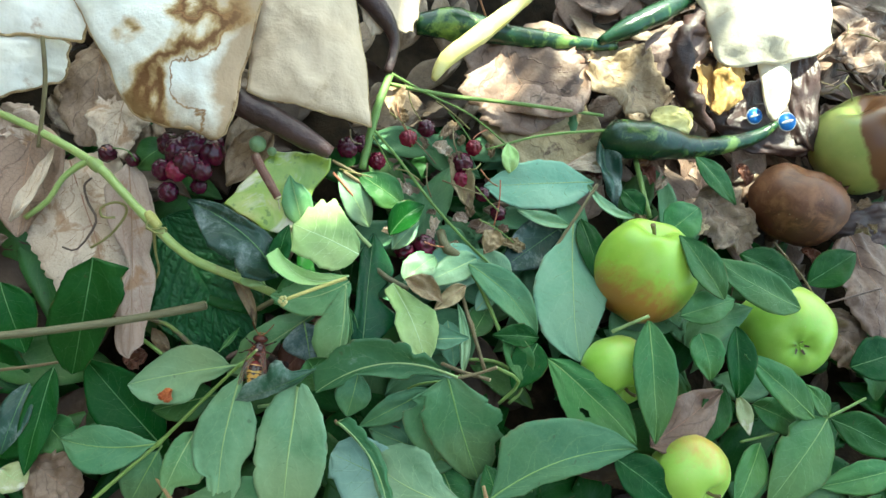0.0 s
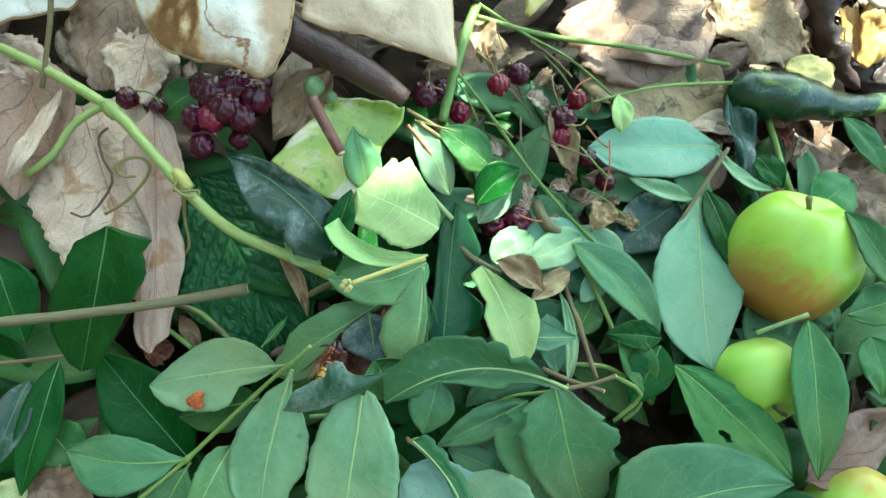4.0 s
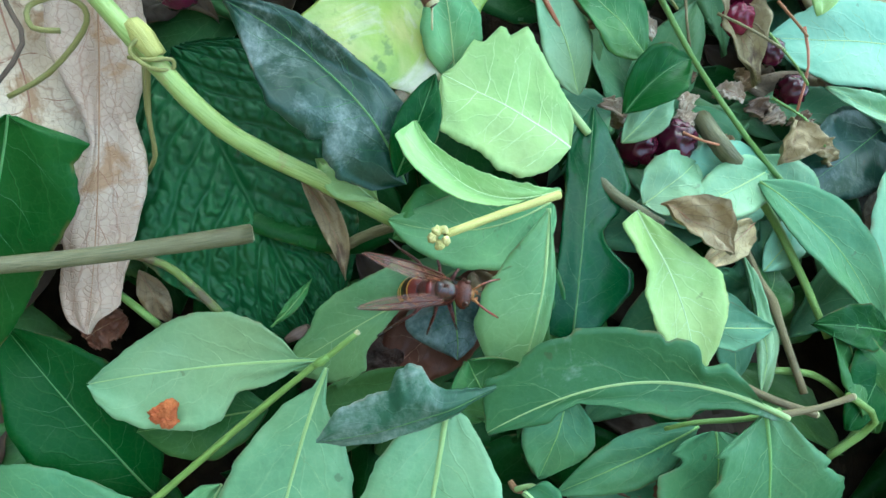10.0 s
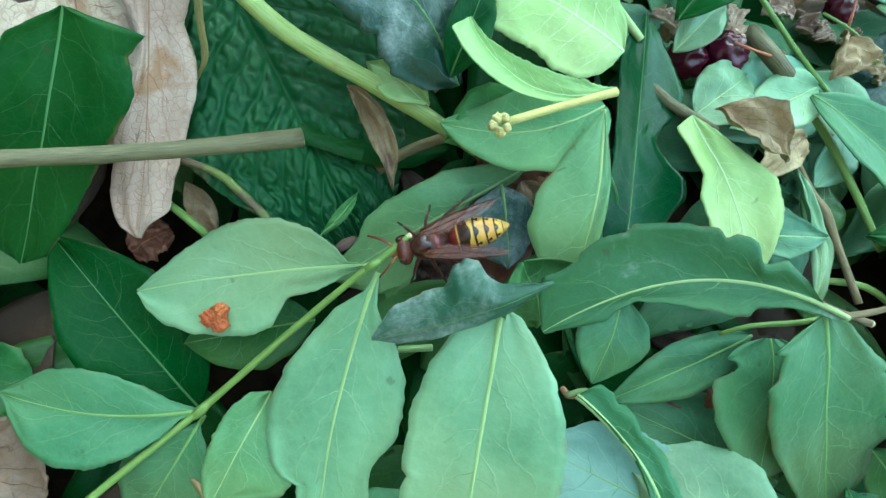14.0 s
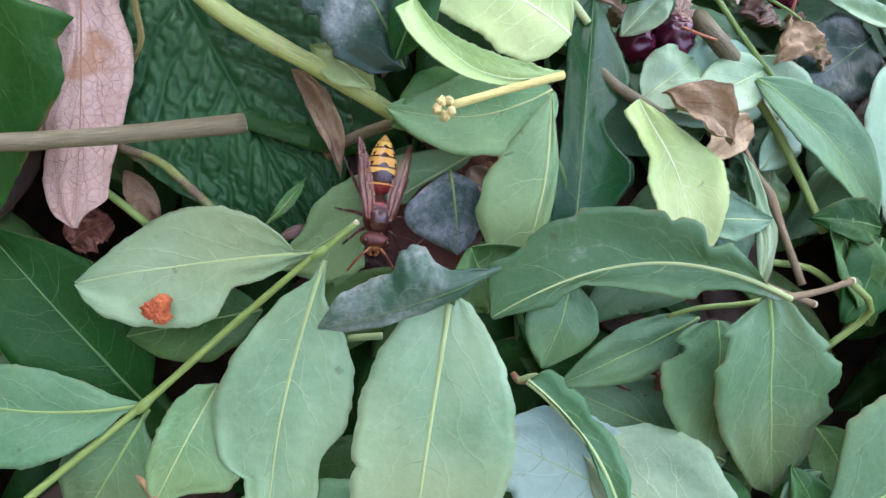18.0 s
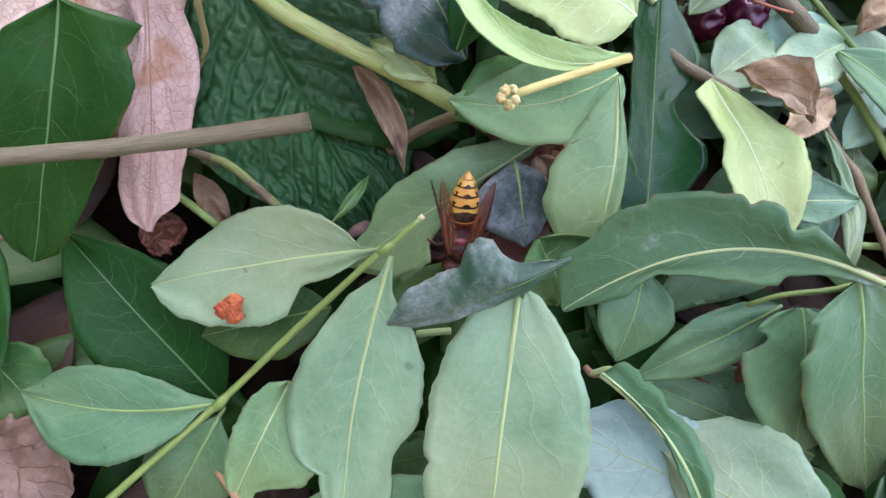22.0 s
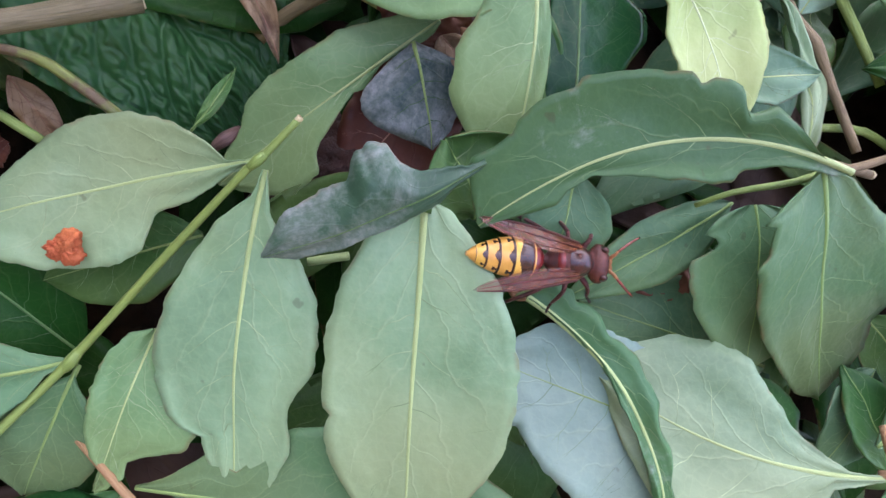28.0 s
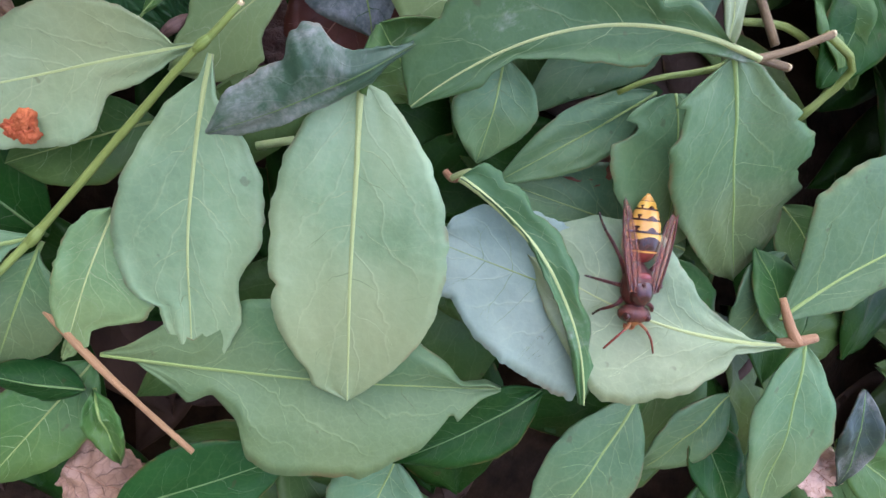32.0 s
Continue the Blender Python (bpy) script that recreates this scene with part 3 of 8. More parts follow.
# ------------------------------------------------------------------ the heap and what shades it
# heights of the heap in millimetres, every 60 mm from the near rim to the far one
HEAP = [
    (0, -14, -18, -3, 6, 6, 1, -2, -2, 0),
    (-3, -25, -21, -4, 8, 9, 10, -12, -13, -3),
    (-5, -21, -15, 3, 10, 7, 12, -13, -17, -6),
    (-6, -10, -2, 8, 0, -3, -1, -19, -18, -6),
    (-5, -9, 4, 14, -3, -11, -13, -27, -17, -4),
    (-1, -3, 1, 4, -6, -10, -12, -24, -17, -2),
    (0, 0, 0, 0, 0, -1, -1, -6, -4, 0),
]


def heap(x, y):
    """Height of the heap's surface, in metres."""
    u, v = min(max((x + 0.24) / 0.06, 0), 8.999), min(max((y + 0.17) / 0.06, 0), 5.999)
    i, j = int(u), int(v)
    u, v = u - i, v - j
    u, v = u * u * (3 - 2 * u), v * v * (3 - 2 * v)
    low = HEAP[j][i] * (1 - u) + HEAP[j][i + 1] * u
    high = HEAP[j + 1][i] * (1 - u) + HEAP[j + 1][i + 1] * u
    return (low * (1 - v) + high * v) / 1000


def build_ground():
    verts, faces = [], []
    xs = [-300, -60, -10, -3, -1, -0.6] + [-0.45 + 0.009 * i for i in range(101)] + [0.6, 1, 3, 10, 60, 300]
    ys = [-300, -60, -10, -3, -1, -0.6] + [-0.4 + 0.009 * i for i in range(90)] + [0.6, 1, 3, 10, 60, 300]
    for y in ys:
        for x in xs:
            far = max(abs(x) - 0.4, abs(y) - 0.38, 0)
            z = heap(x, y) - 0.056 + 0.007 * noise.noise(Vector((x * 30, y * 30, 0))) + 0.003 * noise.noise(Vector((x * 110, y * 110, 3)))
            z -= min(0.5, far * 0.5)
            verts.append((x, y, z))
    n = len(xs)
    for j in range(len(ys) - 1):
        for i in range(n - 1):
            faces.append((j * n + i, j * n + i + 1, (j + 1) * n + i + 1, (j + 1) * n + i))
    ob = mesh_object("ground", verts, faces, SOIL)
    tagged(ob, "dark damp compost soil under the leaves", "ground", kind="structure")


def litter(name, label, kind, count, depth, size, seed, span=((-0.34, 0.40), (-0.27, 0.30)), spare=False):
    """A layer of small half-buried leaves, joined in one mesh."""
    rnd = random.Random(seed)
    verts, faces, uvs = [], [], []
    for _ in range(count):
        x, y = rnd.uniform(*span[0]), rnd.uniform(*span[1])
        if spare and (x > 0.085 and y > 0.035 or x < -0.06 and y > 0.045 or y > 0.075):
            continue
        z = heap(x, y) + rnd.uniform(*depth)
        a = rnd.uniform(0, 2 * math.pi)
        ln = rnd.uniform(*size)
        base = Vector((x, y, z))
        tip = base + Vector((math.cos(a), math.sin(a), rnd.uniform(-0.15, 0.1))) * ln
        rows, n = leaf_grid(base, tip, ln * rnd.uniform(0.3, 0.55), rnd.choice(("oval", "oval", "narrow", "wide")), rnd.uniform(-0.1, 0.1) * ln,
                            0.06 * ln, rnd.uniform(0, 0.4), 0.0, rnd.uniform(-0.3, 0.3), (), 0.003, (), rnd.uniform(0, 99), 9, 3)
        v, f, uv = blade_mesh(rows, n)
        k = len(verts)
        verts += v
        uvs += uv
        faces += [tuple(i + k for i in q) for q in f]
    ob = mesh_object(name, verts, faces, LEAF[kind], None, "", uvs)
    tagged(ob, label, "leaf litter", kind="stuff")


build_ground()
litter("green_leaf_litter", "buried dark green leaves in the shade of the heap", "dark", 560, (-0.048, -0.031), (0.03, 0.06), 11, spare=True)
litter("mid_green_leaf_litter", "mid green leaves filling gaps of the heap", "green", 420, (-0.044, -0.027), (0.03, 0.06), 12, spare=True)
litter("brown_leaf_litter", "decayed dark brown leaves under the green ones", "compost", 420, (-0.050, -0.030), (0.02, 0.055), 13)
litter("pale_leaf_litter", "soft green leaves between the stalks of the heap", "mid", 90, (-0.032, -0.016), (0.03, 0.05), 17, ((-0.02, 0.16), (-0.06, 0.10)), spare=True)
litter("tan_leaf_litter", "dry tan leaf scraps in the upper part of the heap", "brown", 130, (-0.032, -0.018), (0.02, 0.045), 14, ((-0.25, 0.33), (0.0, 0.26)))
litter("dry_leaf_litter", "crumpled dry leaves under the peels", "brown", 150, (-0.042, -0.022), (0.022, 0.05), 18, ((0.08, 0.33), (0.03, 0.24)))


def shade_foliage():
    """Unseen foliage added over the heap, sunward, as shade; a few gaps pass sunlight."""
    reach = 1.25
    a = SUN_WAY.cross(Vector((0, 0, 1))).normalized()
    b = a.cross(SUN_WAY)
    # each gap is cut on the sun's line to a wanted fleck
    gaps = [(mm(*p) + SUN_WAY * reach, r / 1000) for p, r in SUN_FLECKS]
    rnd = random.Random(5)
    verts, faces, uvs = [], [], []
    mid = Vector((0.03, 0.02, 0)) + SUN_WAY * reach
    step = 0.017
    n = 28
    for i in range(-n, n + 1):
        for j in range(-n, n + 1):
            p = mid + a * (i * step + rnd.uniform(-0.006, 0.006)) + b * (j * step + rnd.uniform(-0.006, 0.006))
            near = min(((p - g - SUN_WAY * (p - g).dot(SUN_WAY)).length / (r + 0.004) for g, r in gaps), default=9)
            if near < 1.0:
                continue
            p += SUN_WAY * rnd.uniform(-0.03, 0.03)
            w = rnd.uniform(0, 6.28)
            size = 0.041 if near > 1.6 else 0.018
            d = (a * math.cos(w) + b * math.sin(w) + SUN_WAY * rnd.uniform(-0.3, 0.3)).normalized()
            rows, nn = leaf_grid(p - d * size / 2, p + d * size / 2, size * 0.8, "oval", 0, 0.002, 0.1, 0, 0, (), 0.001, (), rnd.uniform(0, 99), 4, 1)
            sd = d.cross(SUN_WAY).normalized()
            for q, row in enumerate(rows):
                c = row[1]
                half = (row[2] - row[0]).length / 2
                row[0], row[2] = c - sd * half, c + sd * half
            v, f, uv = blade_mesh(rows, SUN_WAY)
            k = len(verts)
            verts += v
            uvs += uv
            faces += [tuple(x + k for x in q) for q in f]
    ob = mesh_object("tree_foliage", verts, faces, LEAF["dark"], None, "", uvs)
    tagged(ob, "unseen green foliage added to shade the heap, with gaps for sun flecks", "foliage", kind="stuff")


def fleck_branch():
    """An unseen leafy bough, added to slide before the small gaps and end their flecks."""
    a = SUN_WAY.cross(Vector((0, 0, 1))).normalized()
    b = a.cross(SUN_WAY)
    mid = mm(*BRANCH_AT) + SUN_WAY * 1.1
    bough = thing("unseen_fleck_branch", mid, "unseen leafy branch added to put out the small sun flecks", "branch")
    tube("bough", [1000 * (mid + a * x + b * 0.01 * math.sin(x * 20)) for x in (-0.16, -0.06, 0.05, 0.16)], [6, 5, 4, 2], STEM["twig"], bough)
    rnd = random.Random(9)
    for i in range(-6, 7):
        for j in range(-4, 5):
            p = mid + a * (i * 0.022) + b * (j * 0.022) + SUN_WAY * rnd.uniform(-0.01, 0.01)
            w = rnd.uniform(0, 6.28)
            d = (a * math.cos(w) + b * math.sin(w)) * 0.025
            sd = d.cross(SUN_WAY).normalized() * 0.019
            q = [p - d, p - d * 0.3 + sd, p + d * 0.4 + sd * 0.8, p + d, p + d * 0.4 - sd * 0.8, p - d * 0.3 - sd]
            v = q + [x - SUN_WAY * 0.0004 for x in q]
            f = [(0, 1, 2, 3, 4, 5), (11, 10, 9, 8, 7, 6)] + [(k, (k + 1) % 6, (k + 1) % 6 + 6, k + 6) for k in range(6)]
            mesh_object("leaf", v, f, LEAF["dark"], bough, smooth=False)
    return bough, mid, a


def shade_wall(name, size, at):
    bm = bmesh.new()
    bmesh.ops.create_cube(bm, size=1.0)
    bmesh.ops.scale(bm, vec=size, verts=bm.verts)
    bmesh.ops.translate(bm, vec=at, verts=bm.verts)
    me = bpy.data.meshes.new(name)
    bm.to_mesh(me)
    bm.free()
    me.materials.append(SHADE_WALL)
    tagged(new(name, me), "plain dark unseen wall added to block sky light", "wall", kind="structure")


# unseen dark walls, added to cut sky light from the south and west
SHADE_WALL = plain("shade_wall_dark", (0.05, 0.045, 0.035), (0.09, 0.08, 0.06), 8.0, 0.9, 0.2, 0.5)
shade_wall("wall_south", (3.2, 0.12, 2.6), (0.0, -1.0, 0.9))
shade_wall("wall_west", (0.12, 3.0, 2.4), (-1.4, 0.5, 0.8))


# ------------------------------------------------------------------ fruit, rinds and peelings
def apple_material(name, a, b, blush, blush_at, rot=None, rot_way=(0, 0, 1), rot_at=0.5, rough=0.33, mottle=None):
    k = Nodes(name, rough, 0.45)
    geo = k.coords("Object")
    n = k.noise(55.0, 5.0, 0.6)
    c = k.mix(k.ramp(n, (0.3, 0.0), (0.7, 1.0)), a, b)
    st = k.node("Mapping")
    st.inputs["Scale"].default_value = (260.0, 260.0, 30.0)
    k.t.links.new(geo, st.inputs[0])
    streak = k.noise(1.0, 4.0, 0.6, st.outputs[0])
    dot = k.node("VectorMath", operation="DOT_PRODUCT")
    k.t.links.new(geo, dot.inputs[0])
    dot.inputs[1].default_value = blush_at
    f = k.math("ADD", k.math("MULTIPLY", dot.outputs["Value"], 46.0), k.math("MULTIPLY", k.math("SUBTRACT", streak, 0.5), 1.1))
    c = k.mix(k.math("MULTIPLY", k.ramp(f, (0.24, 0.0), (0.90, 1.0)), 0.85), c, blush)
    if mottle:
        c = k.mix(k.math("MULTIPLY", k.ramp(k.noise(75.0, 6.0, 0.7, dist=0.6), (0.48, 0.0), (0.62, 1.0)), 0.75), c, mottle)
    dots = k.ramp(k.voronoi(210.0), (0.05, 1.0), (0.09, 0.0))
    c = k.mix(k.math("MULTIPLY", dots, 0.4), c, (0.55, 0.50, 0.30))
    if rot:
        dr = k.node("VectorMath", operation="DOT_PRODUCT")
        k.t.links.new(geo, dr.inputs[0])
        dr.inputs[1].default_value = rot_way
        g = k.math("ADD", k.math("MULTIPLY", dr.outputs["Value"], 30.0), k.math("MULTIPLY", k.math("SUBTRACT", n, 0.5), 0.5))
        c = k.mix(k.ramp(g, (rot_at, 0.0), (rot_at + 0.1, 1.0)), c, rot)
    k.colour(c)
    k.bump(k.math("ADD", k.math("MULTIPLY", n, 0.6), k.math("MULTIPLY", k.noise(700.0, 2.0), 0.15)), 0.2, 0.001)
    k.b.inputs["Subsurface Weight"].default_value = 0.15
    k.b.inputs["Subsurface Radius"].default_value = (0.004, 0.003, 0.001)
    return k.m


def apple(at, r, axis, material, label, squash=0.92, lumps=0.035, wrinkle=0.0, stem=True):
    """An apple, millimetres; axis: where its stalk points."""
    seed = r * 3.7
    c = mm(*at)
    r = r / 1000
    ob = thing("apple", c, label, "apple", "apples on the heap")
    turn = Vector(axis).to_track_quat("Z", "Y")
    verts, faces = [], []
    nu, nv = 44, 32
    for i in range(nv + 1):
        a = math.pi * i / nv
        for j in range(nu):
            b = 2 * math.pi * j / nu
            rad = r * (1 + 0.05 * math.sin(a) ** 2 + 0.04 * math.cos(a))
            dip = 0.30 * math.exp(-(a / 0.34) ** 2) + 0.20 * math.exp(-((math.pi - a) / 0.30) ** 2)
            rib = 1 + 0.02 * math.cos(5 * b) * math.sin(a / 2 + 0.6)
            p = Vector((math.sin(a) * math.cos(b), math.sin(a) * math.sin(b), math.cos(a) * squash * (1 - dip))) * rad * rib
            p *= 1 + lumps * noise.noise(p * (1.4 / r) + Vector((seed, 0, 0)))
            if wrinkle:
                w = noise.noise(p * (3.6 / r)) + 0.5 * noise.noise(p * (9 / r))
                p *= 1 - wrinkle * abs(w) - 2.4 * wrinkle * math.exp(-(a / 0.5) ** 2)
            verts.append(c + turn @ p)
    for i in range(nv):
        for j in range(nu):
            k = (j + 1) % nu
            faces.append((i * nu + j, (i + 1) * nu + j, (i + 1) * nu + k, i * nu + k))
    mesh_object("flesh", verts, faces, material, ob)
    top = c + turn @ Vector((0, 0, r * squash * 0.66))
    if stem:
        v, f, uv = tube_data([top, top + turn @ Vector((r * 0.06, 0, r * 0.2)), top + turn @ Vector((r * 0.16, r * 0.05, r * 0.36))], [r * 0.05, r * 0.04, r * 0.055], 7, 0.1)
        mesh_object("stalk", v, f, STEM["twig"], ob, "short brown stalk", uv)
    low = c + turn @ Vector((0, 0, -r * squash * 0.78))
    bm = bmesh.new()
    for i in range(5):
        w = 2 * math.pi * i / 5
        q = [Vector((math.cos(w + e) * s, math.sin(w + e) * s, z)) * r for e, s, z in ((-0.4, 0.08, 0.0), (0.4, 0.08, 0.0), (0.1, 0.17, -0.1), (-0.1, 0.17, -0.1))]
        bm.faces.new([bm.verts.new(low + turn @ p) for p in q])
    part("calyx", bm, STEM["dark"], ob, "dried brown calyx")
    return ob


def ball(name, at, r, material, parent=None, label="", wrinkle=0.0, stretch=(1, 1, 1), freq=2.2, nu=18, nv=12):
    c = mm(*at)
    r = r / 1000
    verts, faces = [], []
    sd = len(bpy.data.objects) * 0.71
    for i in range(nv + 1):
        a = math.pi * i / nv
        for j in range(nu):
            b = 2 * math.pi * j / nu
            p = Vector((math.sin(a) * math.cos(b) * stretch[0], math.sin(a) * math.sin(b) * stretch[1], math.cos(a) * stretch[2]))
            k = 1 + wrinkle * (noise.noise(p * freq + Vector((sd, 0, 0))) + 0.6 * abs(noise.noise(p * freq * 2.3 + Vector((0, sd, 0)))))
            verts.append(c + p * r * k)
    for i in range(nv):
        for j in range(nu):
            k = (j + 1) % nu
            faces.append((i * nu + j, (i + 1) * nu + j, (i + 1) * nu + k, i * nu + k))
    return mesh_object(name, verts, faces, material, parent, label)


def grape(at, r, kind="wine"):
    ob = ball("grape", at, r, GRAPE[kind], wrinkle=0.20 if kind != "green" else 0.04, freq=3.2, nu=34, nv=24)
    tagged(ob, {"wine": "shrivelled dark wine-red grape", "red": "shrivelled bright red grape", "green": "small hard green grape"}[kind], "grape", "shrivelled grapes")
    return ob


def sheet(name, a, b, c, d, material, label="", category="", bulge=0.0, thick=1.2, wave=2.0, rag=0.06, parent=None, n=26, edge=0.0, freq=4.0, corner=0.16, rim_stuff=None):
    """A thick bent skin between the corners a b c d (a to b one edge, d to c the other), millimetres."""
    a, b, c, d = mm(*a), mm(*b), mm(*c), mm(*d)
    nn = ((b - a).cross(d - a) + (c - b).cross(c - d)).normalized()
    if nn.z < 0:
        nn = -nn
    size = ((b - a).length + (c - d).length) / 2
    sd = len(bpy.data.objects) * 0.53
    verts, uvs, faces = [], [], []
    for off in (0.0, -thick / 1000):
        for i in range(n + 1):
            for j in range(n + 1):
                u, v = i / n, j / n
                u2 = u + rag * noise.noise(Vector((v * freq, sd, 1))) * (1 - 2 * abs(u - 0.5)) ** 0 * (u - 0.5) * 2
                v2 = v + rag * noise.noise(Vector((u * freq, sd, 5))) * (v - 0.5) * 2
                x = 2 * u - 1
                y = 2 * v - 1
                q = 1 - corner * (abs(x) * abs(y)) ** 3
                u2, v2 = 0.5 + (u2 - 0.5) * q, 0.5 + (v2 - 0.5) * q
                p = (a * (1 - u2) + b * u2) * (1 - v2) + (d * (1 - u2) + c * u2) * v2
                h = bulge * (1 - x * x) * (1 - 0.5 * y * y) + edge * max(abs(x), abs(y)) ** 4
                h += wave * (noise.noise(Vector((u * 3, v * 3, sd))) + 0.4 * noise.noise(Vector((u * 9, v * 9, sd))))
                taper = 1.0 if max(abs(x), abs(y)) < 0.99 else 0.6
                verts.append(p + nn * (h / 1000 + off * taper))
                uvs.append((u, v))
    m = n + 1
    half = m * m
    for i in range(n):
        for j in range(n):
            k = i * m + j
            q = (k, k + m, k + m + 1, k + 1)
            faces.append(q)
            faces.append(tuple(half + t for t in reversed(q)))
    rim = [i * m for i in range(m)] + [n * m + j for j in range(1, m)] + [i * m + n for i in range(n - 1, -1, -1)] + [j for j in range(n - 1, 0, -1)]
    for i, k in enumerate(rim):
        k2 = rim[(i + 1) % len(rim)]
        faces.append((k, half + k, half + k2, k2))
    ob = mesh_object(name, verts, faces, material, parent, label, uvs)
    if parent is None:
        tagged(ob, label, category)
    if rim_stuff is not None:
        v = np.asarray(verts)
        edge_line = [(v[k] + v[half + k]) * 500 for k in rim[:-1:2]]
        far = 0.26 * thick
        tube("rim", [tuple(p) for p in edge_line], [far * (1 + 0.25 * noise.noise(Vector(p) * 0.2)) for p in edge_line], rim_stuff, ob, "brown fuzzy rim", sides=7, knobs=0.9)
    return ob


def rind_material():
    """White pith with one large brown rotten stain that has a darker, crusted margin."""
    k = Nodes("rind_white_rotten", 0.7, 0.3)
    n = k.noise(45.0, 6.0, 0.65)
    c = k.mix(k.ramp(n, (0.3, 0.0), (0.7, 1.0)), (0.70, 0.66, 0.56), (0.86, 0.85, 0.80))
    sep = k.node("SeparateXYZ")
    k.t.links.new(k.coords("UV"), sep.inputs[0])
    u, v = sep.outputs[0], sep.outputs[1]
    wob = k.math("ADD", k.math("SUBTRACT", k.noise(30.0, 6.0, 0.58, dist=0.3), 0.5), k.math("MULTIPLY", k.math("SUBTRACT", k.noise(48.0, 2.0, 0.5), 0.5), 0.55))
    path = k.math("MULTIPLY_ADD", v, -0.85, 0.98)
    off = k.math("ABSOLUTE", k.math("ADD", k.math("SUBTRACT", u, path), k.math("MULTIPLY", wob, 1.5)))
    c = k.mix(k.ramp(off, (0.10, 0.95), (0.26, 0.0)), c, (0.50, 0.33, 0.13))
    c = k.mix(k.ramp(k.math("ADD", off, k.math("MULTIPLY", k.math("SUBTRACT", k.noise(160.0, 4.0, 0.6), 0.5), 0.10)), (0.03, 1.0), (0.15, 0.0)), c, (0.15, 0.068, 0.022))
    ring = k.math("ABSOLUTE", k.math("SUBTRACT", k.math("ADD", k.math("SUBTRACT", u, k.math("MULTIPLY_ADD", v, -0.1, 0.78)), k.math("MULTIPLY", wob, 1.6)), 0.0))
    c = k.mix(k.ramp(ring, (0.008, 0.95), (0.035, 0.0)), c, (0.26, 0.13, 0.045))
    low = k.math("ADD", k.math("MAXIMUM", u, k.math("MULTIPLY_ADD", v, 0.85, 0.08)), k.math("MULTIPLY", wob, 0.6))
    c = k.mix(k.math("MULTIPLY", k.ramp(low, (0.78, 0.0), (0.93, 1.0)), 0.85), c, (0.34, 0.20, 0.09))
    k.colour(c)
    k.bump(k.math("ADD", n, k.math("MULTIPLY", k.noise(420.0, 4.0), 0.5)), 0.7, 0.0012)
    return k.m


def rotting_material():
    """Wet peel: dark green to yellow, with cream patches where the skin has gone."""
    k = Nodes("peel_rotting", 0.22, 0.5)
    n = k.noise(34.0, 5.0, 0.6, dist=0.4)
    c = k.mix(k.ramp(n, (0.30, 0.0), (0.60, 1.0)), (0.17, 0.30, 0.045), (0.44, 0.54, 0.10))
    c = k.mix(k.ramp(k.noise(26.0, 4.0, 0.55, dist=0.8), (0.50, 0.0), (0.62, 1.0)), c, (0.62, 0.58, 0.22))
    c = k.mix(k.ramp(k.noise(42.0, 6.0, 0.6, dist=1.0), (0.53, 0.0), (0.65, 1.0)), c, (0.70, 0.64, 0.48))
    c = k.mix(k.math("MULTIPLY", k.ramp(k.noise(210.0, 3.0), (0.60, 0.0), (0.68, 1.0)), 0.6), c, (0.12, 0.20, 0.05))
    k.colour(c)
    k.bump(k.math("ADD", n, k.math("MULTIPLY", k.noise(300.0, 4.0), 0.4)), 0.6, 0.001)
    return k.m


GREEN_APPLE = apple_material("apple_green_blush", (0.30, 0.50, 0.05), (0.44, 0.64, 0.10), (0.44, 0.15, 0.05), (-0.45, -0.95, -0.2))
PLAIN_APPLE = apple_material("apple_plain_green", (0.27, 0.50, 0.06), (0.40, 0.62, 0.12), (0.42, 0.50, 0.10), (0.3, 0.9, 0.3))
YELLOW_APPLE = apple_material("apple_yellow_green", (0.31, 0.52, 0.07), (0.44, 0.63, 0.13), (0.48, 0.26, 0.06), (0.3, 0.9, 0.3))
ROT_APPLE = apple_material("apple_rotten", (0.10, 0.032, 0.014), (0.21, 0.085, 0.040), (0.07, 0.03, 0.018), (0.0, -1.0, 0.0), rough=0.5, mottle=(0.27, 0.125, 0.06))
HALF_APPLE = apple_material("apple_half_rotten", (0.27, 0.33, 0.09), (0.38, 0.42, 0.13), (0.40, 0.25, 0.09), (0.0, 0.2, 0.3), (0.15, 0.065, 0.028), (1.0, 0.0, 1.15), 0.02)
GRAPE = {
    "wine": plain("grape_wine", (0.026, 0.002, 0.010), (0.088, 0.005, 0.027), 120.0, 0.2, 0.45, 0.2, sub=0.1),
    "red": plain("grape_red", (0.11, 0.004, 0.018), (0.20, 0.010, 0.036), 120.0, 0.16, 0.5, 0.14, sub=0.1),
    "green": plain("grape_green", (0.13, 0.21, 0.09), (0.22, 0.31, 0.16), 160.0, 0.4, 0.4, 0.2),
}
RIND = plain("rind_white_stained", (0.68, 0.63, 0.53), (0.84, 0.82, 0.77), 45.0, 0.7, 0.3, 0.9, (0.34, 0.20, 0.09), 0.60, 30.0)
RIND_MAIN = rind_material()
RIM = plain("rind_rim_brown", (0.30, 0.19, 0.10), (0.50, 0.36, 0.21), 120.0, 0.75, 0.25, 1.0, (0.16, 0.08, 0.035), 0.55, 90.0)
RIND_TAN = plain("rind_tan_leathery", (0.46, 0.345, 0.235), (0.60, 0.475, 0.345), 40.0, 0.55, 0.35, 0.8, (0.28, 0.19, 0.10), 0.62, 25.0)
BANANA_DARK = plain("banana_peel_black", (0.030, 0.016, 0.015), (0.085, 0.046, 0.042), 60.0, 0.42, 0.45, 0.9, (0.15, 0.08, 0.05), 0.64, 35.0)
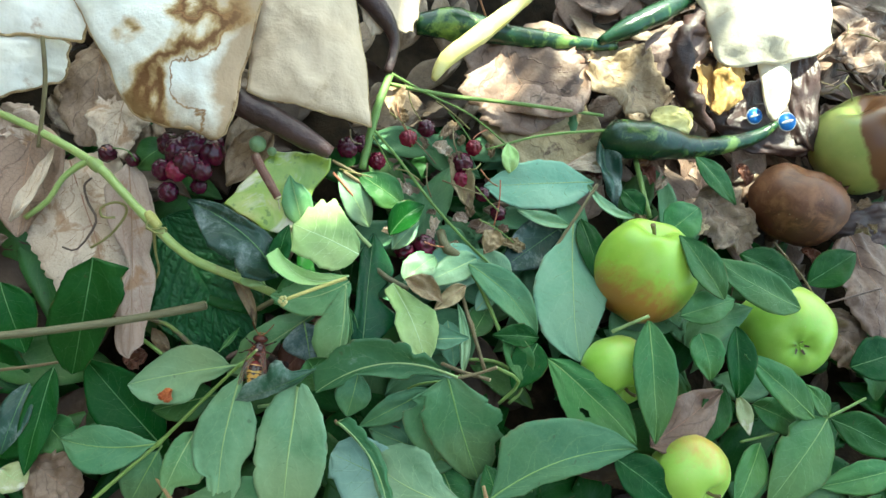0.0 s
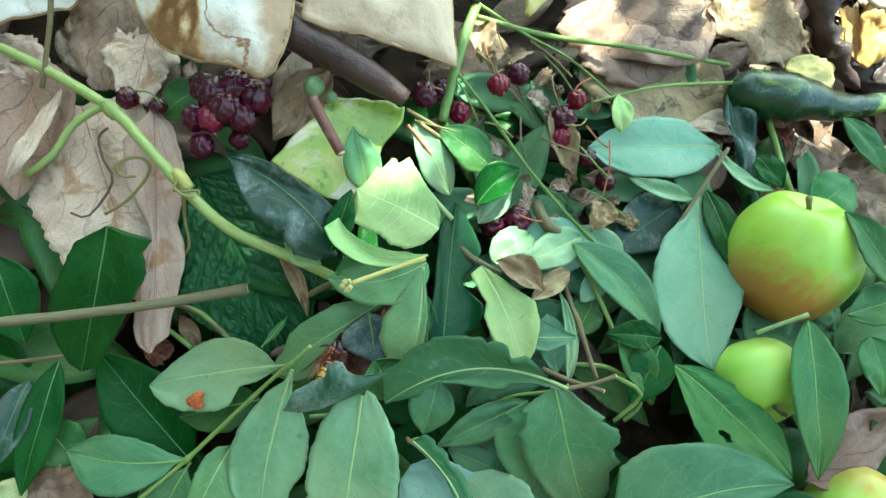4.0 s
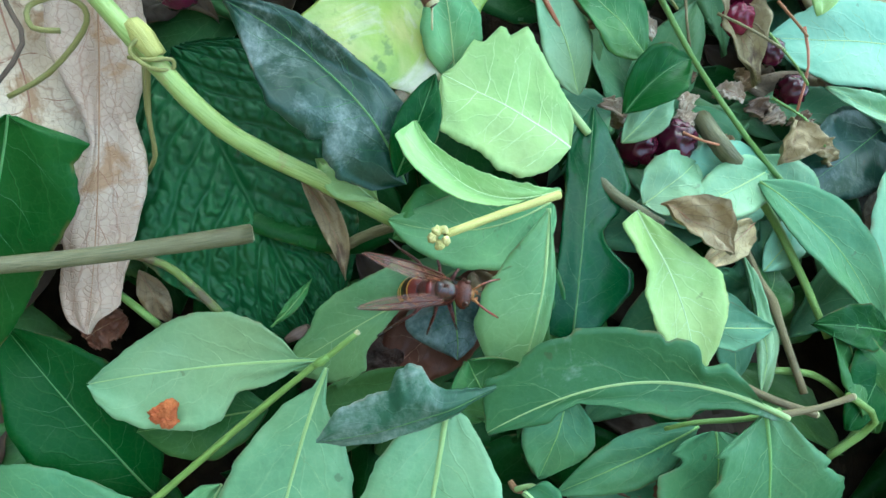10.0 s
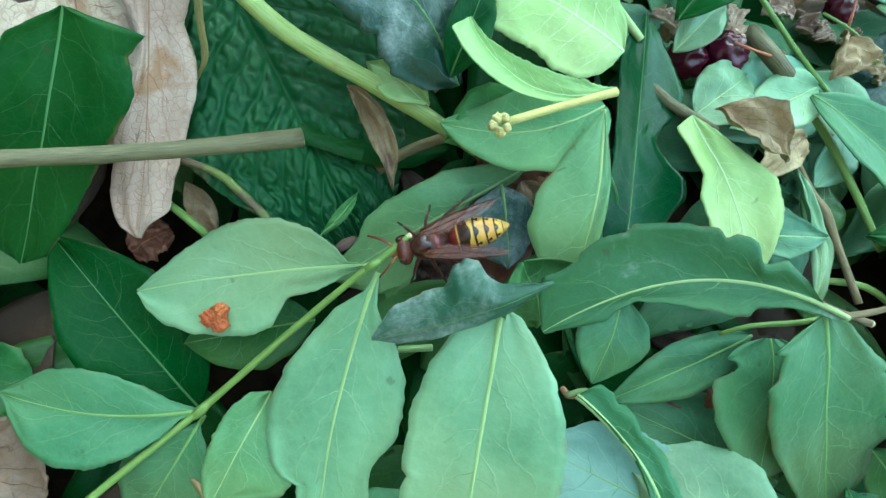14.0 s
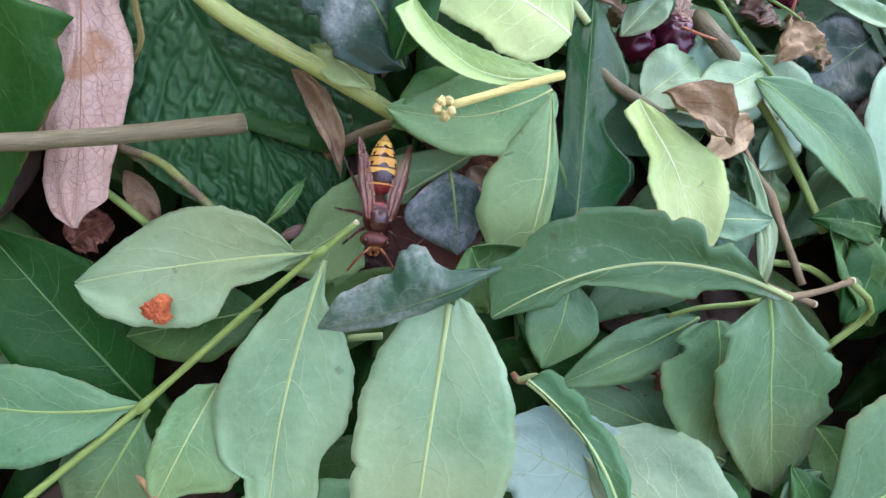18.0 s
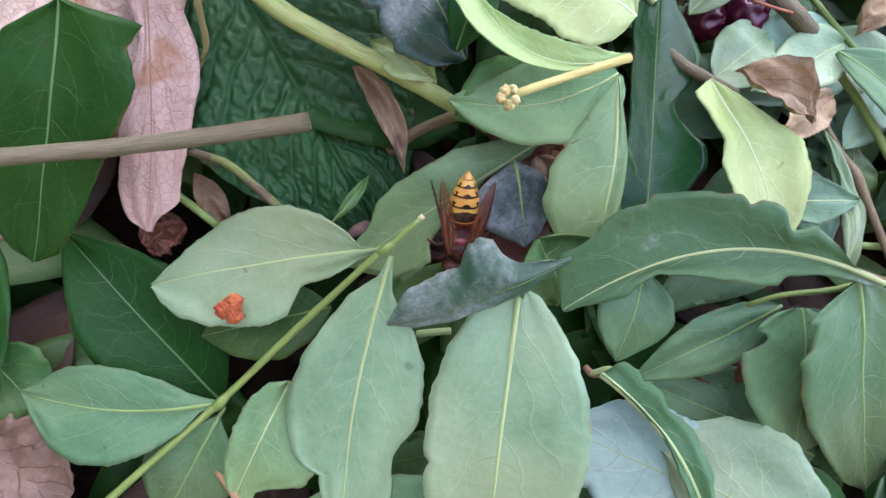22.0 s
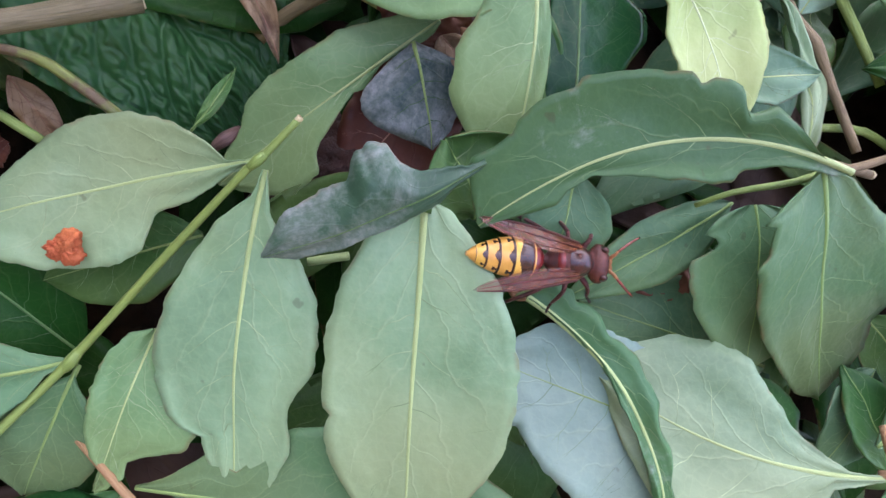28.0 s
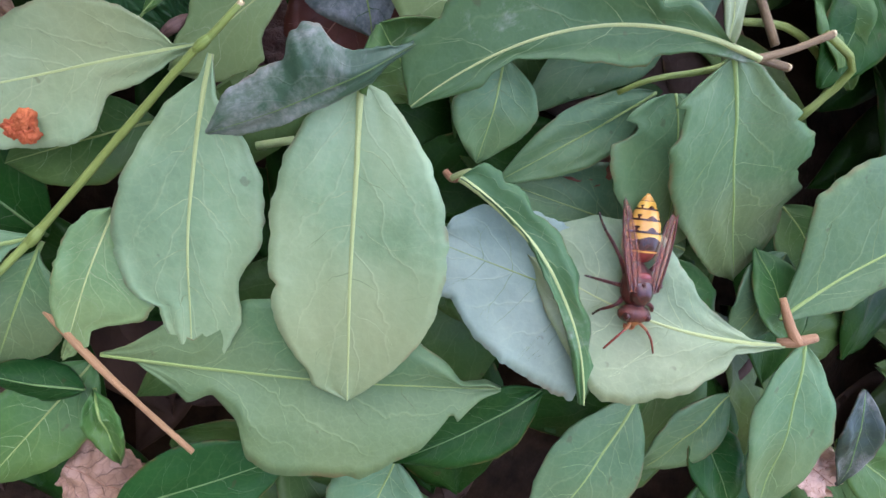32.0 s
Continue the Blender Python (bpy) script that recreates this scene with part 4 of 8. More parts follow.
BANANA_PALE = plain("banana_peel_pale", (0.66, 0.57, 0.43), (0.82, 0.76, 0.65), 40.0, 0.6, 0.3, 0.6, (0.50, 0.33, 0.14), 0.60, 30.0)
BANANA_RIPE = plain("banana_peel_brown_yellow", (0.38, 0.19, 0.05), (0.58, 0.37, 0.14), 55.0, 0.5, 0.35, 0.8, (0.20, 0.09, 0.035), 0.56, 60.0)
# lit copy of the dark peel: the light on it is in the colour
BANANA_LIT = plain("banana_peel_purplish_lit", (0.16, 0.095, 0.085), (0.34, 0.235, 0.205), 60.0, 0.45, 0.4, 0.9, (0.08, 0.045, 0.04), 0.60, 40.0)
YELLOW_PEEL = plain("yellow_peel_strip", (0.58, 0.50, 0.13), (0.72, 0.66, 0.30), 60.0, 0.45, 0.4, 0.3, (0.20, 0.14, 0.04), 0.62, 90.0)
CUCUMBER = plain("cucumber_dark_skin", (0.006, 0.026, 0.013), (0.018, 0.060, 0.022), 60.0, 0.25, 0.5, 0.5, (0.13, 0.22, 0.05), 0.53, 60.0)
PULP = plain("rotten_pulp_dark", (0.022, 0.009, 0.006), (0.075, 0.028, 0.016), 160.0, 0.5, 0.4, 1.0, (0.12, 0.045, 0.022), 0.62, 90.0)
ROTTING = rotting_material()
ORANGE_SKIN = plain("rotten_skin_orange", (0.20, 0.075, 0.03), (0.33, 0.14, 0.06), 60.0, 0.45, 0.4, 0.6, (0.10, 0.04, 0.02), 0.62, 40.0)
ORANGE = plain("orange_crumb", (0.34, 0.075, 0.025), (0.55, 0.17, 0.06), 300.0, 0.75, 0.3, 0.9)
BUD = plain("bud_pale_yellow", (0.50, 0.44, 0.16), (0.66, 0.60, 0.30), 200.0, 0.6, 0.3, 0.6)
BLUE = plain("sticker_blue", (0.02, 0.16, 0.50), (0.03, 0.20, 0.58), 60.0, 0.35, 0.4, 0.05)
WHITE = plain("sticker_white", (0.74, 0.76, 0.78), (0.82, 0.83, 0.84), 60.0, 0.4, 0.4, 0.05)


def fruit_sticker(at, r):
    c = mm(*at)
    ob = thing("fruit_sticker", c, "small round blue and white fruit sticker", "sticker")
    for k, (name, mat, q, up) in enumerate((("backing", WHITE, 1.0, 0.0), ("print", BLUE, 0.93, 0.0003), ("plain_bar", WHITE, 0.26, 0.0006))):
        bm = bmesh.new()
        bmesh.ops.create_cone(bm, cap_ends=True, segments=24, radius1=r / 1000 * q, radius2=r / 1000 * q, depth=0.0003)
        if k == 2:
            bmesh.ops.scale(bm, vec=(2.6, 0.6, 1), verts=bm.verts)
        bmesh.ops.rotate(bm, cent=(0, 0, 0), matrix=Euler((0.25, -0.2, 0.3)).to_matrix(), verts=bm.verts)
        bmesh.ops.translate(bm, vec=c + Vector((0, 0, up)), verts=bm.verts)
        part(name, bm, mat, ob)


def crumb(at, r):
    """A chewed crumb: a few lumpy lobes that stick together."""
    ob = thing("orange_crumb", mm(*at), "crumbly orange lump of pulp on a leaf", "crumb")
    for dx, dy, dz, q in ((0.30, 0.42, 0.0, 0.58), (-0.42, -0.12, -0.05, 0.55), (0.34, -0.42, -0.05, 0.56), (0.0, 0.05, 0.12, 0.5)):
        ball("lobe", (at[0] + dx * r, at[1] + dy * r, at[2] + dz * r), r * q, ORANGE, ob, wrinkle=0.6, freq=2.6, nu=30, nv=20)


# ------------------------------------------------------------------ the bay-leaved sprig beside the hornet's hollow
sprig = thing("leafy_sprig", mm(-136.5, -103.1, -37.5), "cut green sprig with pale oval leaves on the heap", "sprig")
tube("stem", [(-156.5, -119.6, -31.5), (-138.9, -102.7, -28.6), (-127.0, -91.6, -27.3), (-109.5, -74.0, -18.5), (-94.2, -59.3, -8.6), (-91.5, -57.3, -7.2), (-85.2, -51.4, -4.0)], [0.9, 0.9, 0.86, 0.82, 0.74, 0.76, 0.60], STEM["green"], sprig)
tube("cut_end", [(-85.6, -51.7, -4.2), (-85.0, -51.2, -3.7)], [0.58, 0.62], STEM["pith"], sprig)
tube("node", [(-93.6, -58.8, -8.2), (-92.4, -58.0, -7.0), (-91.0, -56.9, -6.6)], [0.78, 1.06, 0.76], STEM["green"], sprig)
tube("node", [(-128.4, -93.2, -28.2), (-126.9, -91.7, -26.9), (-125.5, -90.0, -26.9)], [0.95, 1.30, 0.95], STEM["green"], sprig)
leaf("pale", (-91.1, -59.4, -8.5), (-99.0, -123.3, -24.0), 29.8, bend=2.0, roll=-18, right=((0.07, 1.3), (0.15, 6.1), (0.27, 10.2), (0.39, 13.6), (0.51, 15.1), (0.62, 14.5), (0.70, 11.8), (0.74, 8.8), (0.74, 5.8), (0.79, 5.4), (0.88, 3.8), (0.96, 1.0)), left=((0.11, 2.5), (0.16, 5.6), (0.22, 9.9), (0.31, 13.1), (0.43, 14.7), (0.53, 14.2), (0.59, 11.5), (0.65, 10.2), (0.68, 10.0), (0.74, 10.7), (0.79, 10.6), (0.84, 8.8), (0.91, 6.3), (0.97, 2.5)), arch=1.5, wave=1.2, fold=0.04, rib=0.8, parent=sprig)
leaf("pale", (-93.2, -57.9, -8.5), (-143.7, -65.7, -27.0), 26.7, bend=1.2, right=((0.09, 0.9), (0.15, 5.0), (0.25, 9.1), (0.37, 11.9), (0.51, 12.8), (0.66, 11.0), (0.81, 6.9), (0.93, 3.0)), left=((0.08, 1.3), (0.15, 3.5), (0.23, 5.3), (0.31, 5.8), (0.36, 6.4), (0.38, 8.5), (0.43, 12.3), (0.52, 13.9), (0.64, 13.5), (0.79, 11.6), (0.90, 8.6), (0.97, 4.5)), arch=-2.5, wave=1.5, rib=0.75, parent=sprig)
leaf("mid", (-127.7, -91.8, -28.0), (-170.8, -90.0, -33.0), 21.5, bend=-2.8, right=((0.13, 3.1), (0.26, 6.7), (0.45, 9.2), (0.65, 9.6), (0.81, 7.8)), left=((0.09, 1.5), (0.18, 5.3), (0.33, 9.1), (0.49, 11.9), (0.65, 11.8), (0.78, 9.2)), rib=0.7, arch=2.0, wave=1.2, parent=sprig)
leaf("mid", (-126.2, -93.0, -28.5), (-139.0, -118.5, -39.0), 21.0, form="stalked", rib=0.7, parent=sprig)
# ------------------------------------------------------------------ broad leaves in the foreground
leaf("pale", (-65.7, -66.2, 3.0), (-69.5, -126.7, -10.0), 33.4, bend=0.1, roll=-20, right=((0.04, 5.0), (0.11, 9.4), (0.24, 13.4), (0.39, 15.6), (0.52, 15.6), (0.60, 15.1), (0.61, 13.9), (0.65, 14.9), (0.71, 14.7), (0.79, 12.8), (0.87, 9.9), (0.90, 8.1), (0.96, 7.3), (0.98, 4.0)), left=((0.02, 4.1), (0.10, 8.9), (0.21, 13.5), (0.34, 16.7), (0.44, 17.8), (0.57, 17.8), (0.68, 16.2), (0.78, 13.4), (0.87, 9.2), (0.95, 3.9)), arch=2.0, wave=1.2, fold=0.05, rib=0.95)
leaf("fresh", (-111.8, -86.7, -24.0), (-124.7, -117.2, -31.0), 21.4, bend=-0.2, roll=-10, right=((0.06, 4.0), (0.19, 6.2), (0.42, 6.7), (0.66, 5.2), (0.79, 3.0), (0.84, 0.4), (0.93, 0.4)), left=((0.11, 3.4), (0.31, 8.3), (0.45, 14.6), (0.55, 13.3), (0.64, 8.8), (0.69, 5.9), (0.74, 4.0), (0.83, 4.6), (0.92, 2.5)), wave=1.5, rib=0.45)
leaf("dark", (-129.3, -92.6, -47.1), (-165.8, -53.4, -35.1), 29.2, arch=3.0, fold=0.22, rib=0.6)
leaf("green", (-103.1, -69.3, -28.7), (-133.5, -76.8, -37.1), 18.8, rib=0.5)
leaf("dark", (-157.5, -13.9, 4.0), (-166.7, -61.9, -22.0), 31.0, bend=-0.9, right=((0.14, 10.1), (0.33, 12.4), (0.48, 14.3), (0.65, 14.4), (0.84, 10.0), (0.97, 4.8)), left=((0.02, 8.5), (0.02, 16.1), (0.11, 13.7), (0.24, 16.6), (0.49, 12.3), (0.76, 8.2), (0.94, 4.8)), fold=0.12, wave=1.5)
leaf("grape", (-181.9, 41.4, -21.2), (-153.3, -33.5, -28.4), 55.2, form="ragged", bend=-1.6, wave=4.0, arch=3.0, rib=0.6)
leaf("grape", (-151.9, 38.5, -9.0), (-143.1, -54.7, -19.0), 23.0, bend=-2.4, right=((0.12, 12.4), (0.31, 11.6), (0.50, 3.4), (0.55, 1.9), (0.64, 3.7), (0.72, 5.5), (0.76, 7.0), (0.81, 6.3), (0.89, 6.8), (0.94, 6.3), (0.98, 4.2)), left=((0.09, 6.9), (0.29, 10.6), (0.49, 7.1), (0.57, 10.0), (0.65, 10.3), (0.74, 8.4), (0.82, 7.1), (0.89, 6.0), (0.93, 5.9), (0.95, 3.7), (0.97, 1.4)), wave=2.5, arch=3.0, fold=-0.15, rib=0.45, label="narrow lobe of a dry pinkish grape leaf")
leaf("crinkle", (-134.0, 14.7, -19.5), (-90.9, -53.0, -31.5), 60.0, form="wide", wave=2.0, arch=3.0, rib=0.5, fold=0.06, ns=220, nu=54)
leaf("green", (-103.9, -50.2, -22.0), (-95.4, -37.7, -24.0), 3.0, form="narrow", bend=0.6, rib=0.35, label="narrow green blade lying on a crinkled leaf")
tagged(tube("bark_chip", [(-100.1, -53.1, -24.0), (-97.8, -51.4, -23.0), (-95.1, -49.4, -24.0)], [0.9, 1.6, 0.8], STEM["dark"], knobs=0.5), "dark crumbling bark chip between leaves", "bark")
leaf("tan", (-100.6, -13.8, -17.3), (-87.5, -38.0, -18.9), 6.4, bend=-1.9, fold=0.6, wave=3.0, rib=0.2)
leaf("fresh", (-59.5, -33.1, -6.0), (-99.5, -59.8, -26.0), 19.8, bend=0.3, right=((0.09, 4.4), (0.30, 8.6), (0.46, 8.9), (0.59, 9.5), (0.72, 8.3), (0.80, 5.3), (0.90, 3.7)), left=((0.06, 1.5), (0.24, 0.4), (0.35, 2.3), (0.39, 1.6), (0.47, 3.3), (0.58, 5.3), (0.62, 6.5), (0.65, 9.8), (0.78, 10.3), (0.88, 7.2), (0.96, 2.8)), rib=0.45)
leaf("heart", (-64.9, -37.7, -4.1), (-60.8, -55.9, -10.3), 22.7, form="narrow", fold=-0.3, wave=1.5, rib=0.55, bites=[(0.75, -1, 0.2, 0.1)])
leaf("powder", (-58.5, -61.7, 14.0), (-92.3, -74.4, 1.0), 13.4, bend=0.0, roll=25, right=((0.07, 1.0), (0.15, 2.4), (0.25, 3.4), (0.32, 6.1), (0.33, 8.7), (0.39, 10.1), (0.47, 9.3), (0.54, 6.0), (0.65, 6.0), (0.84, 4.9), (0.92, 2.6)), left=((0.04, 0.9), (0.14, 1.6), (0.23, 3.2), (0.48, 3.1), (0.69, 3.3), (0.86, 2.6), (0.95, 1.2)), arch=3.0, fold=-0.15, curl=-0.35, wave=1.5, rib=0.25)
leaf("green", (-55.5, -69.1, -4.0), (-62.4, -56.2, 4.2), 19.9, form="blunt", bend=0.7, fold=0.2, curl=0.1, wave=2.0, rib=0.55)
leaf("fresh", (-47.1, -22.8, 10.8), (-50.7, -61.2, 2.2), 16.1, form="blunt", bend=-1.3, fold=-0.2, rib=0.75, arch=2, lean=0.6)
leaf("green", (-45.3, -31.0, 3.6), (-41.2, -57.1, -1.6), 6.9, rib=0.3)
leaf("glossy", (-38.1, -50.6, 3.0), (-34.5, 4.4, 5.0), 20.8, bend=-0.4, right=((0.02, 5.1), (0.12, 9.6), (0.23, 14.8), (0.32, 14.7), (0.37, 10.2), (0.42, 6.1), (0.47, 5.0), (0.56, 8.9), (0.68, 12.0), (0.78, 9.6), (0.94, 3.6)), left=((0.02, 5.4), (0.15, 5.9), (0.37, 5.0), (0.61, 5.0), (0.81, 5.3), (0.93, 2.9)), fold=-0.2, wave=0.7, rib=0.4)
leaf("serrate", (2.5, -64.8, 21.0), (-58.0, -70.9, 7.0), 20.3, bend=9.4, roll=12, right=((0.09, 0.4), (0.18, 3.8), (0.24, 6.0), (0.30, 4.2), (0.32, 5.9), (0.32, 8.3), (0.40, 9.7), (0.42, 8.6), (0.43, 8.9), (0.44, 10.4), (0.55, 12.1), (0.67, 13.2), (0.68, 11.9), (0.73, 12.6), (0.81, 11.3), (0.83, 9.7), (0.89, 9.4), (0.93, 10.0), (0.96, 6.7), (0.98, 3.7)), left=((0.04, 1.7), (0.18, 3.0), (0.30, 4.9), (0.32, 6.7), (0.39, 7.0), (0.53, 5.3), (0.65, 3.3), (0.71, 2.1), (0.78, 2.6), (0.82, 3.9), (0.87, 3.4), (0.95, 1.4)), arch=2.0, fold=0.08, rib=0.85)
leaf("mid", (-39.6, -62.2, 5.6), (-43.7, -80.6, -1.3), 16.3, rib=0.4)
leaf("mid", (-5.9, -68.0, 1.0), (-37.9, -84.7, -6.4), 12.2, rib=0.5)
leaf("mid", (-1.8, -63.9, 20.0), (18.3, -108.7, -7.0), 37.1, bend=1.2, right=((0.02, 5.2), (0.02, 7.1), (0.07, 16.7), (0.07, 12.7), (0.17, 14.3), (0.19, 17.2), (0.28, 16.4), (0.33, 16.9), (0.45, 15.5), (0.65, 11.9), (0.88, 5.9)), left=((0.06, 5.3), (0.12, 7.3), (0.24, 12.7), (0.31, 15.6), (0.32, 13.7), (0.44, 19.9), (0.54, 19.7), (0.57, 16.0), (0.69, 17.4), (0.72, 12.5), (0.85, 11.0), (0.96, 5.9)), arch=1.5, fold=0.1, rib=0.8)
leaf("mid", (-4.4, -68.8, 5.9), (-3.8, -100.0, -0.2), 31.1, form="wide", rib=0.4, bites=[(0.2, 1, 0.3, 0.06)])
leaf("mid", (7.1, -101.4, -8.5), (-33.0, -85.5, -9.6), 24.8, rib=0.6, fold=0.1)
leaf("pale", (16.2, -119.7, 12.0), (-32.3, -99.3, -4.0), 35.3, bend=-4.5, right=((0.13, 0.9), (0.20, 2.8), (0.35, 7.1), (0.40, 10.0), (0.58, 16.7), (0.74, 16.7), (0.89, 13.8), (0.98, 8.6)), left=((0.08, 1.2), (0.18, 2.5), (0.21, 6.4), (0.27, 8.5), (0.31, 11.6), (0.41, 14.3), (0.48, 17.0), (0.57, 18.5), (0.70, 13.4), (0.87, 6.3)), arch=2.0, fold=0.06, rib=0.75)
leaf("grey", (-15.3, -111.6, -3.0), (-49.7, -96.3, -9.0), 33.6, bend=-0.1, right=((0.39, 12.7), (0.56, 13.0), (0.72, 12.6), (0.86, 10.4), (0.98, 5.8)), left=((0.02, 17.1), (0.02, 20.6), (0.22, 20.1), (0.48, 18.0), (0.66, 15.0), (0.79, 11.0), (0.83, 9.7), (0.90, 10.1), (0.97, 4.5)), wave=1.5, rib=0.4)
leaf("serrate", (-47.2, -83.5, 0.0), (-24.6, -129.4, 3.0), 8.5, bend=-6.4, right=((0.06, 0.4), (0.18, 0.4), (0.32, 0.5), (0.49, 2.0), (0.65, 2.1), (0.79, 1.8), (0.93, 1.4)), left=((0.02, 4.0), (0.03, 5.0), (0.09, 5.5), (0.12, 4.4), (0.16, 5.5), (0.19, 5.5), (0.23, 4.3), (0.26, 3.6), (0.30, 4.8), (0.36, 5.2), (0.44, 4.5), (0.50, 4.6), (0.53, 4.5), (0.58, 3.5), (0.62, 2.8), (0.67, 3.4), (0.70, 3.7), (0.75, 3.2), (0.80, 2.3), (0.87, 2.6), (0.91, 2.2), (0.96, 1.3)), fold=0.35, curl=-0.25, rib=0.95, wave=1.5, arch=3.0)
leaf("mid", (-116.9, -116.5, -28.0), (-38.4, -127.2, -6.0), 37.6, bend=1.0, right=((0.09, 0.7), (0.20, 5.2), (0.23, 7.3), (0.29, 4.7), (0.36, 9.9), (0.39, 16.9), (0.47, 19.6), (0.57, 19.1), (0.67, 18.8), (0.81, 12.7), (0.89, 4.0), (0.89, 7.3), (0.95, 2.1)), left=((0.08, 3.5), (0.16, 8.5), (0.23, 5.4), (0.34, 15.1), (0.58, 18.1), (0.78, 9.7), (0.86, 5.4), (0.90, 1.4), (0.96, 2.0)), rib=0.7, wave=1.5)
leaf("dark", (-117.7, -150.8, -30.2), (-79.5, -141.8, -25.7), 20.2, rib=0.5)
leaf("dark", (-27.0, -130.2, -10.9), (-59.8, -143.2, -15.8), 15.4, rib=0.4, fold=0.2)
leaf("mid", (-7.0, -133.8, -6.2), (-33.3, -165.6, -9.9), 22.7, rib=0.6)
leaf("mid", (27.2, -122.2, 5.3), (17.9, -159.7, 1.2), 21.5, rib=0.6)
leaf("green", (25.5, -122.1, 3.2), (20.3, -101.1, -2.0), 13.1, rib=0.4)
leaf("green", (-120.7, -120.3, -39.2), (-144.0, -144.5, -38.3), 19.7, rib=0.5)
leaf("dark", (-121.8, -125.1, -34.2), (-141.7, -119.3, -35.1), 9.5, fold=-0.5, curl=-0.5, rib=0.4)
leaf("green", (-120.2, -125.3, -34.3), (-115.7, -141.7, -33.0), 8.5, fold=0.5, wave=3)
leaf("mid", (-58.3, -144.9, -20.4), (-69.0, -162.3, -21.6), 23.9, rib=0.5)
leaf("mid", (13.2, -133.3, -1.3), (-3.8, -151.3, -10.9), 13.9, rib=0.4)
leaf("green", (43.2, -148.1, -2.1), (73.6, -172.1, -7.3), 16.6, rib=0.4)
leaf("dark", (8.3, -139.5, -6.7), (17.4, -162.5, -7.0), 14.4, rib=0.4)
leaf("mildew", (46.7, -135.2, 2.4), (43.8, -159.4, -2.4), 11.8, rib=0.4)
# ------------------------------------------------------------------ leaves of the middle of the heap
leaf("lime", (-41.5, -7.4, 8.0), (-72.3, 5.1, 9.5), 33.3, bend=0.0, right=((0.05, 5.4), (0.22, 9.9), (0.46, 15.5), (0.64, 19.2), (0.71, 15.5), (0.80, 16.6), (0.85, 10.8), (0.93, 10.7), (0.93, 5.7), (0.97, 1.7)), left=((0.03, 4.5), (0.09, 8.4), (0.23, 12.8), (0.41, 14.1), (0.50, 13.2), (0.55, 12.5), (0.69, 13.0), (0.89, 12.4), (0.94, 7.1)), fold=0.05, rib=0.6)
leaf("lime", (-45.9, -19.3, 14.0), (-78.3, -7.8, 13.0), 10.5, bend=-8.8, right=((0.19, 2.7), (0.44, 3.6), (0.67, 2.8), (0.82, 1.6), (0.92, 0.6)), left=((0.17, 0.4), (0.44, 3.1), (0.65, 5.3), (0.84, 6.9), (0.95, 6.4), (0.98, 2.6)), fold=0.3, curl=0.4, rib=0.3)
leaf("fresh", (-45.5, -20.3, 7.4), (-80.7, -26.5, 0.6), 19.3, form="wide", bend=-4.7, rib=0.4)
leaf("green", (-62.2, -19.9, 4.2), (-79.2, -30.3, -1.2), 14.1, rib=0.3)
leaf("dark", (-80.2, -18.1, 5.6), (-74.1, 4.1, 11.6), 9.8, rib=0.4, fold=0.25)
leaf("mildew", (-77.9, -19.0, 4.0), (-118.2, 10.4, 18.0), 22.9, bend=4.6, right=((0.11, 5.0), (0.25, 8.4), (0.38, 8.0), (0.62, 5.1), (0.77, 4.9), (0.91, 2.8)), left=((0.04, 7.7), (0.17, 13.6), (0.29, 13.3), (0.36, 11.1), (0.40, 13.3), (0.52, 14.5), (0.66, 14.2), (0.79, 10.1), (0.92, 4.1)), wave=2.0, rib=0.6)
leaf("lime", (-83.1, -22.1, -1.0), (-97.5, -13.8, -3.3), 10.9, form="narrow", rib=0.3, wave=2)
leaf("lime", (-25.5, -20.7, 9.0), (-9.3, -56.4, 6.0), 20.0, bend=-1.2, right=((0.02, 5.2), (0.22, 5.9), (0.33, 5.4), (0.45, 8.3), (0.65, 8.4), (0.85, 5.7)), left=((0.16, 3.8), (0.34, 7.7), (0.49, 11.6), (0.66, 10.7), (0.87, 6.4), (0.98, 2.6)), rib=0.5, arch=2.5)
leaf("tan", (-19.9, -18.7, 10.0), (-2.0, -29.0, 10.2), 11.6, fold=0.7, curl=0.4, wave=4, rib=0.3)
leaf("blue", (20.5, -2.6, -6.4), (-18.4, -16.4, -6.1), 23.7, form="wide", rib=0.4)
leaf("pale", (36.7, -14.5, -8.4), (14.4, 2.7, -8.0), 18.2, rib=0.4)
leaf("mid", (-0.3, 15.4, -10.4), (11.9, -4.9, -12.6), 18.0, rib=0.4)
leaf("pale", (-19.3, -16.5, 1.2), (-3.5, -3.4, -2.0), 15.0, form="round", rib=0.3)
leaf("pale", (17.6, -3.0, -3.4), (-10.1, -18.9, 0.4), 14.4, form="wide", rib=0.4)
leaf("pale", (8.2, -61.9, 4.2), (6.7, -26.4, 0.7), 5.6, bend=1.8, fold=0.5, rib=0.3, wave=2)
leaf("teal", (-16.5, -45.0, 3.0), (11.1, -44.5, 6.0), 12.6, bend=0.7, right=((0.12, 2.6), (0.31, 4.2), (0.60, 5.5), (0.81, 3.1)), left=((0.13, 4.6), (0.32, 6.8), (0.52, 7.1), (0.74, 3.9)), rib=0.45, fold=0.1)
leaf("green", (29.7, -39.5, 3.6), (41.4, -67.8, 2.3), 13.8, rib=0.5, fold=0.25, wave=2, bites=[(0.2, -1, 0.3, 0.06)])
leaf("teal", (2.4, -35.4, -1.2), (5.6, -57.8, -1.5), 12.9, rib=0.3)
leaf("green", (14.9, -41.8, -5.5), (25.0, -25.6, -10.7), 13.7, rib=0.3)
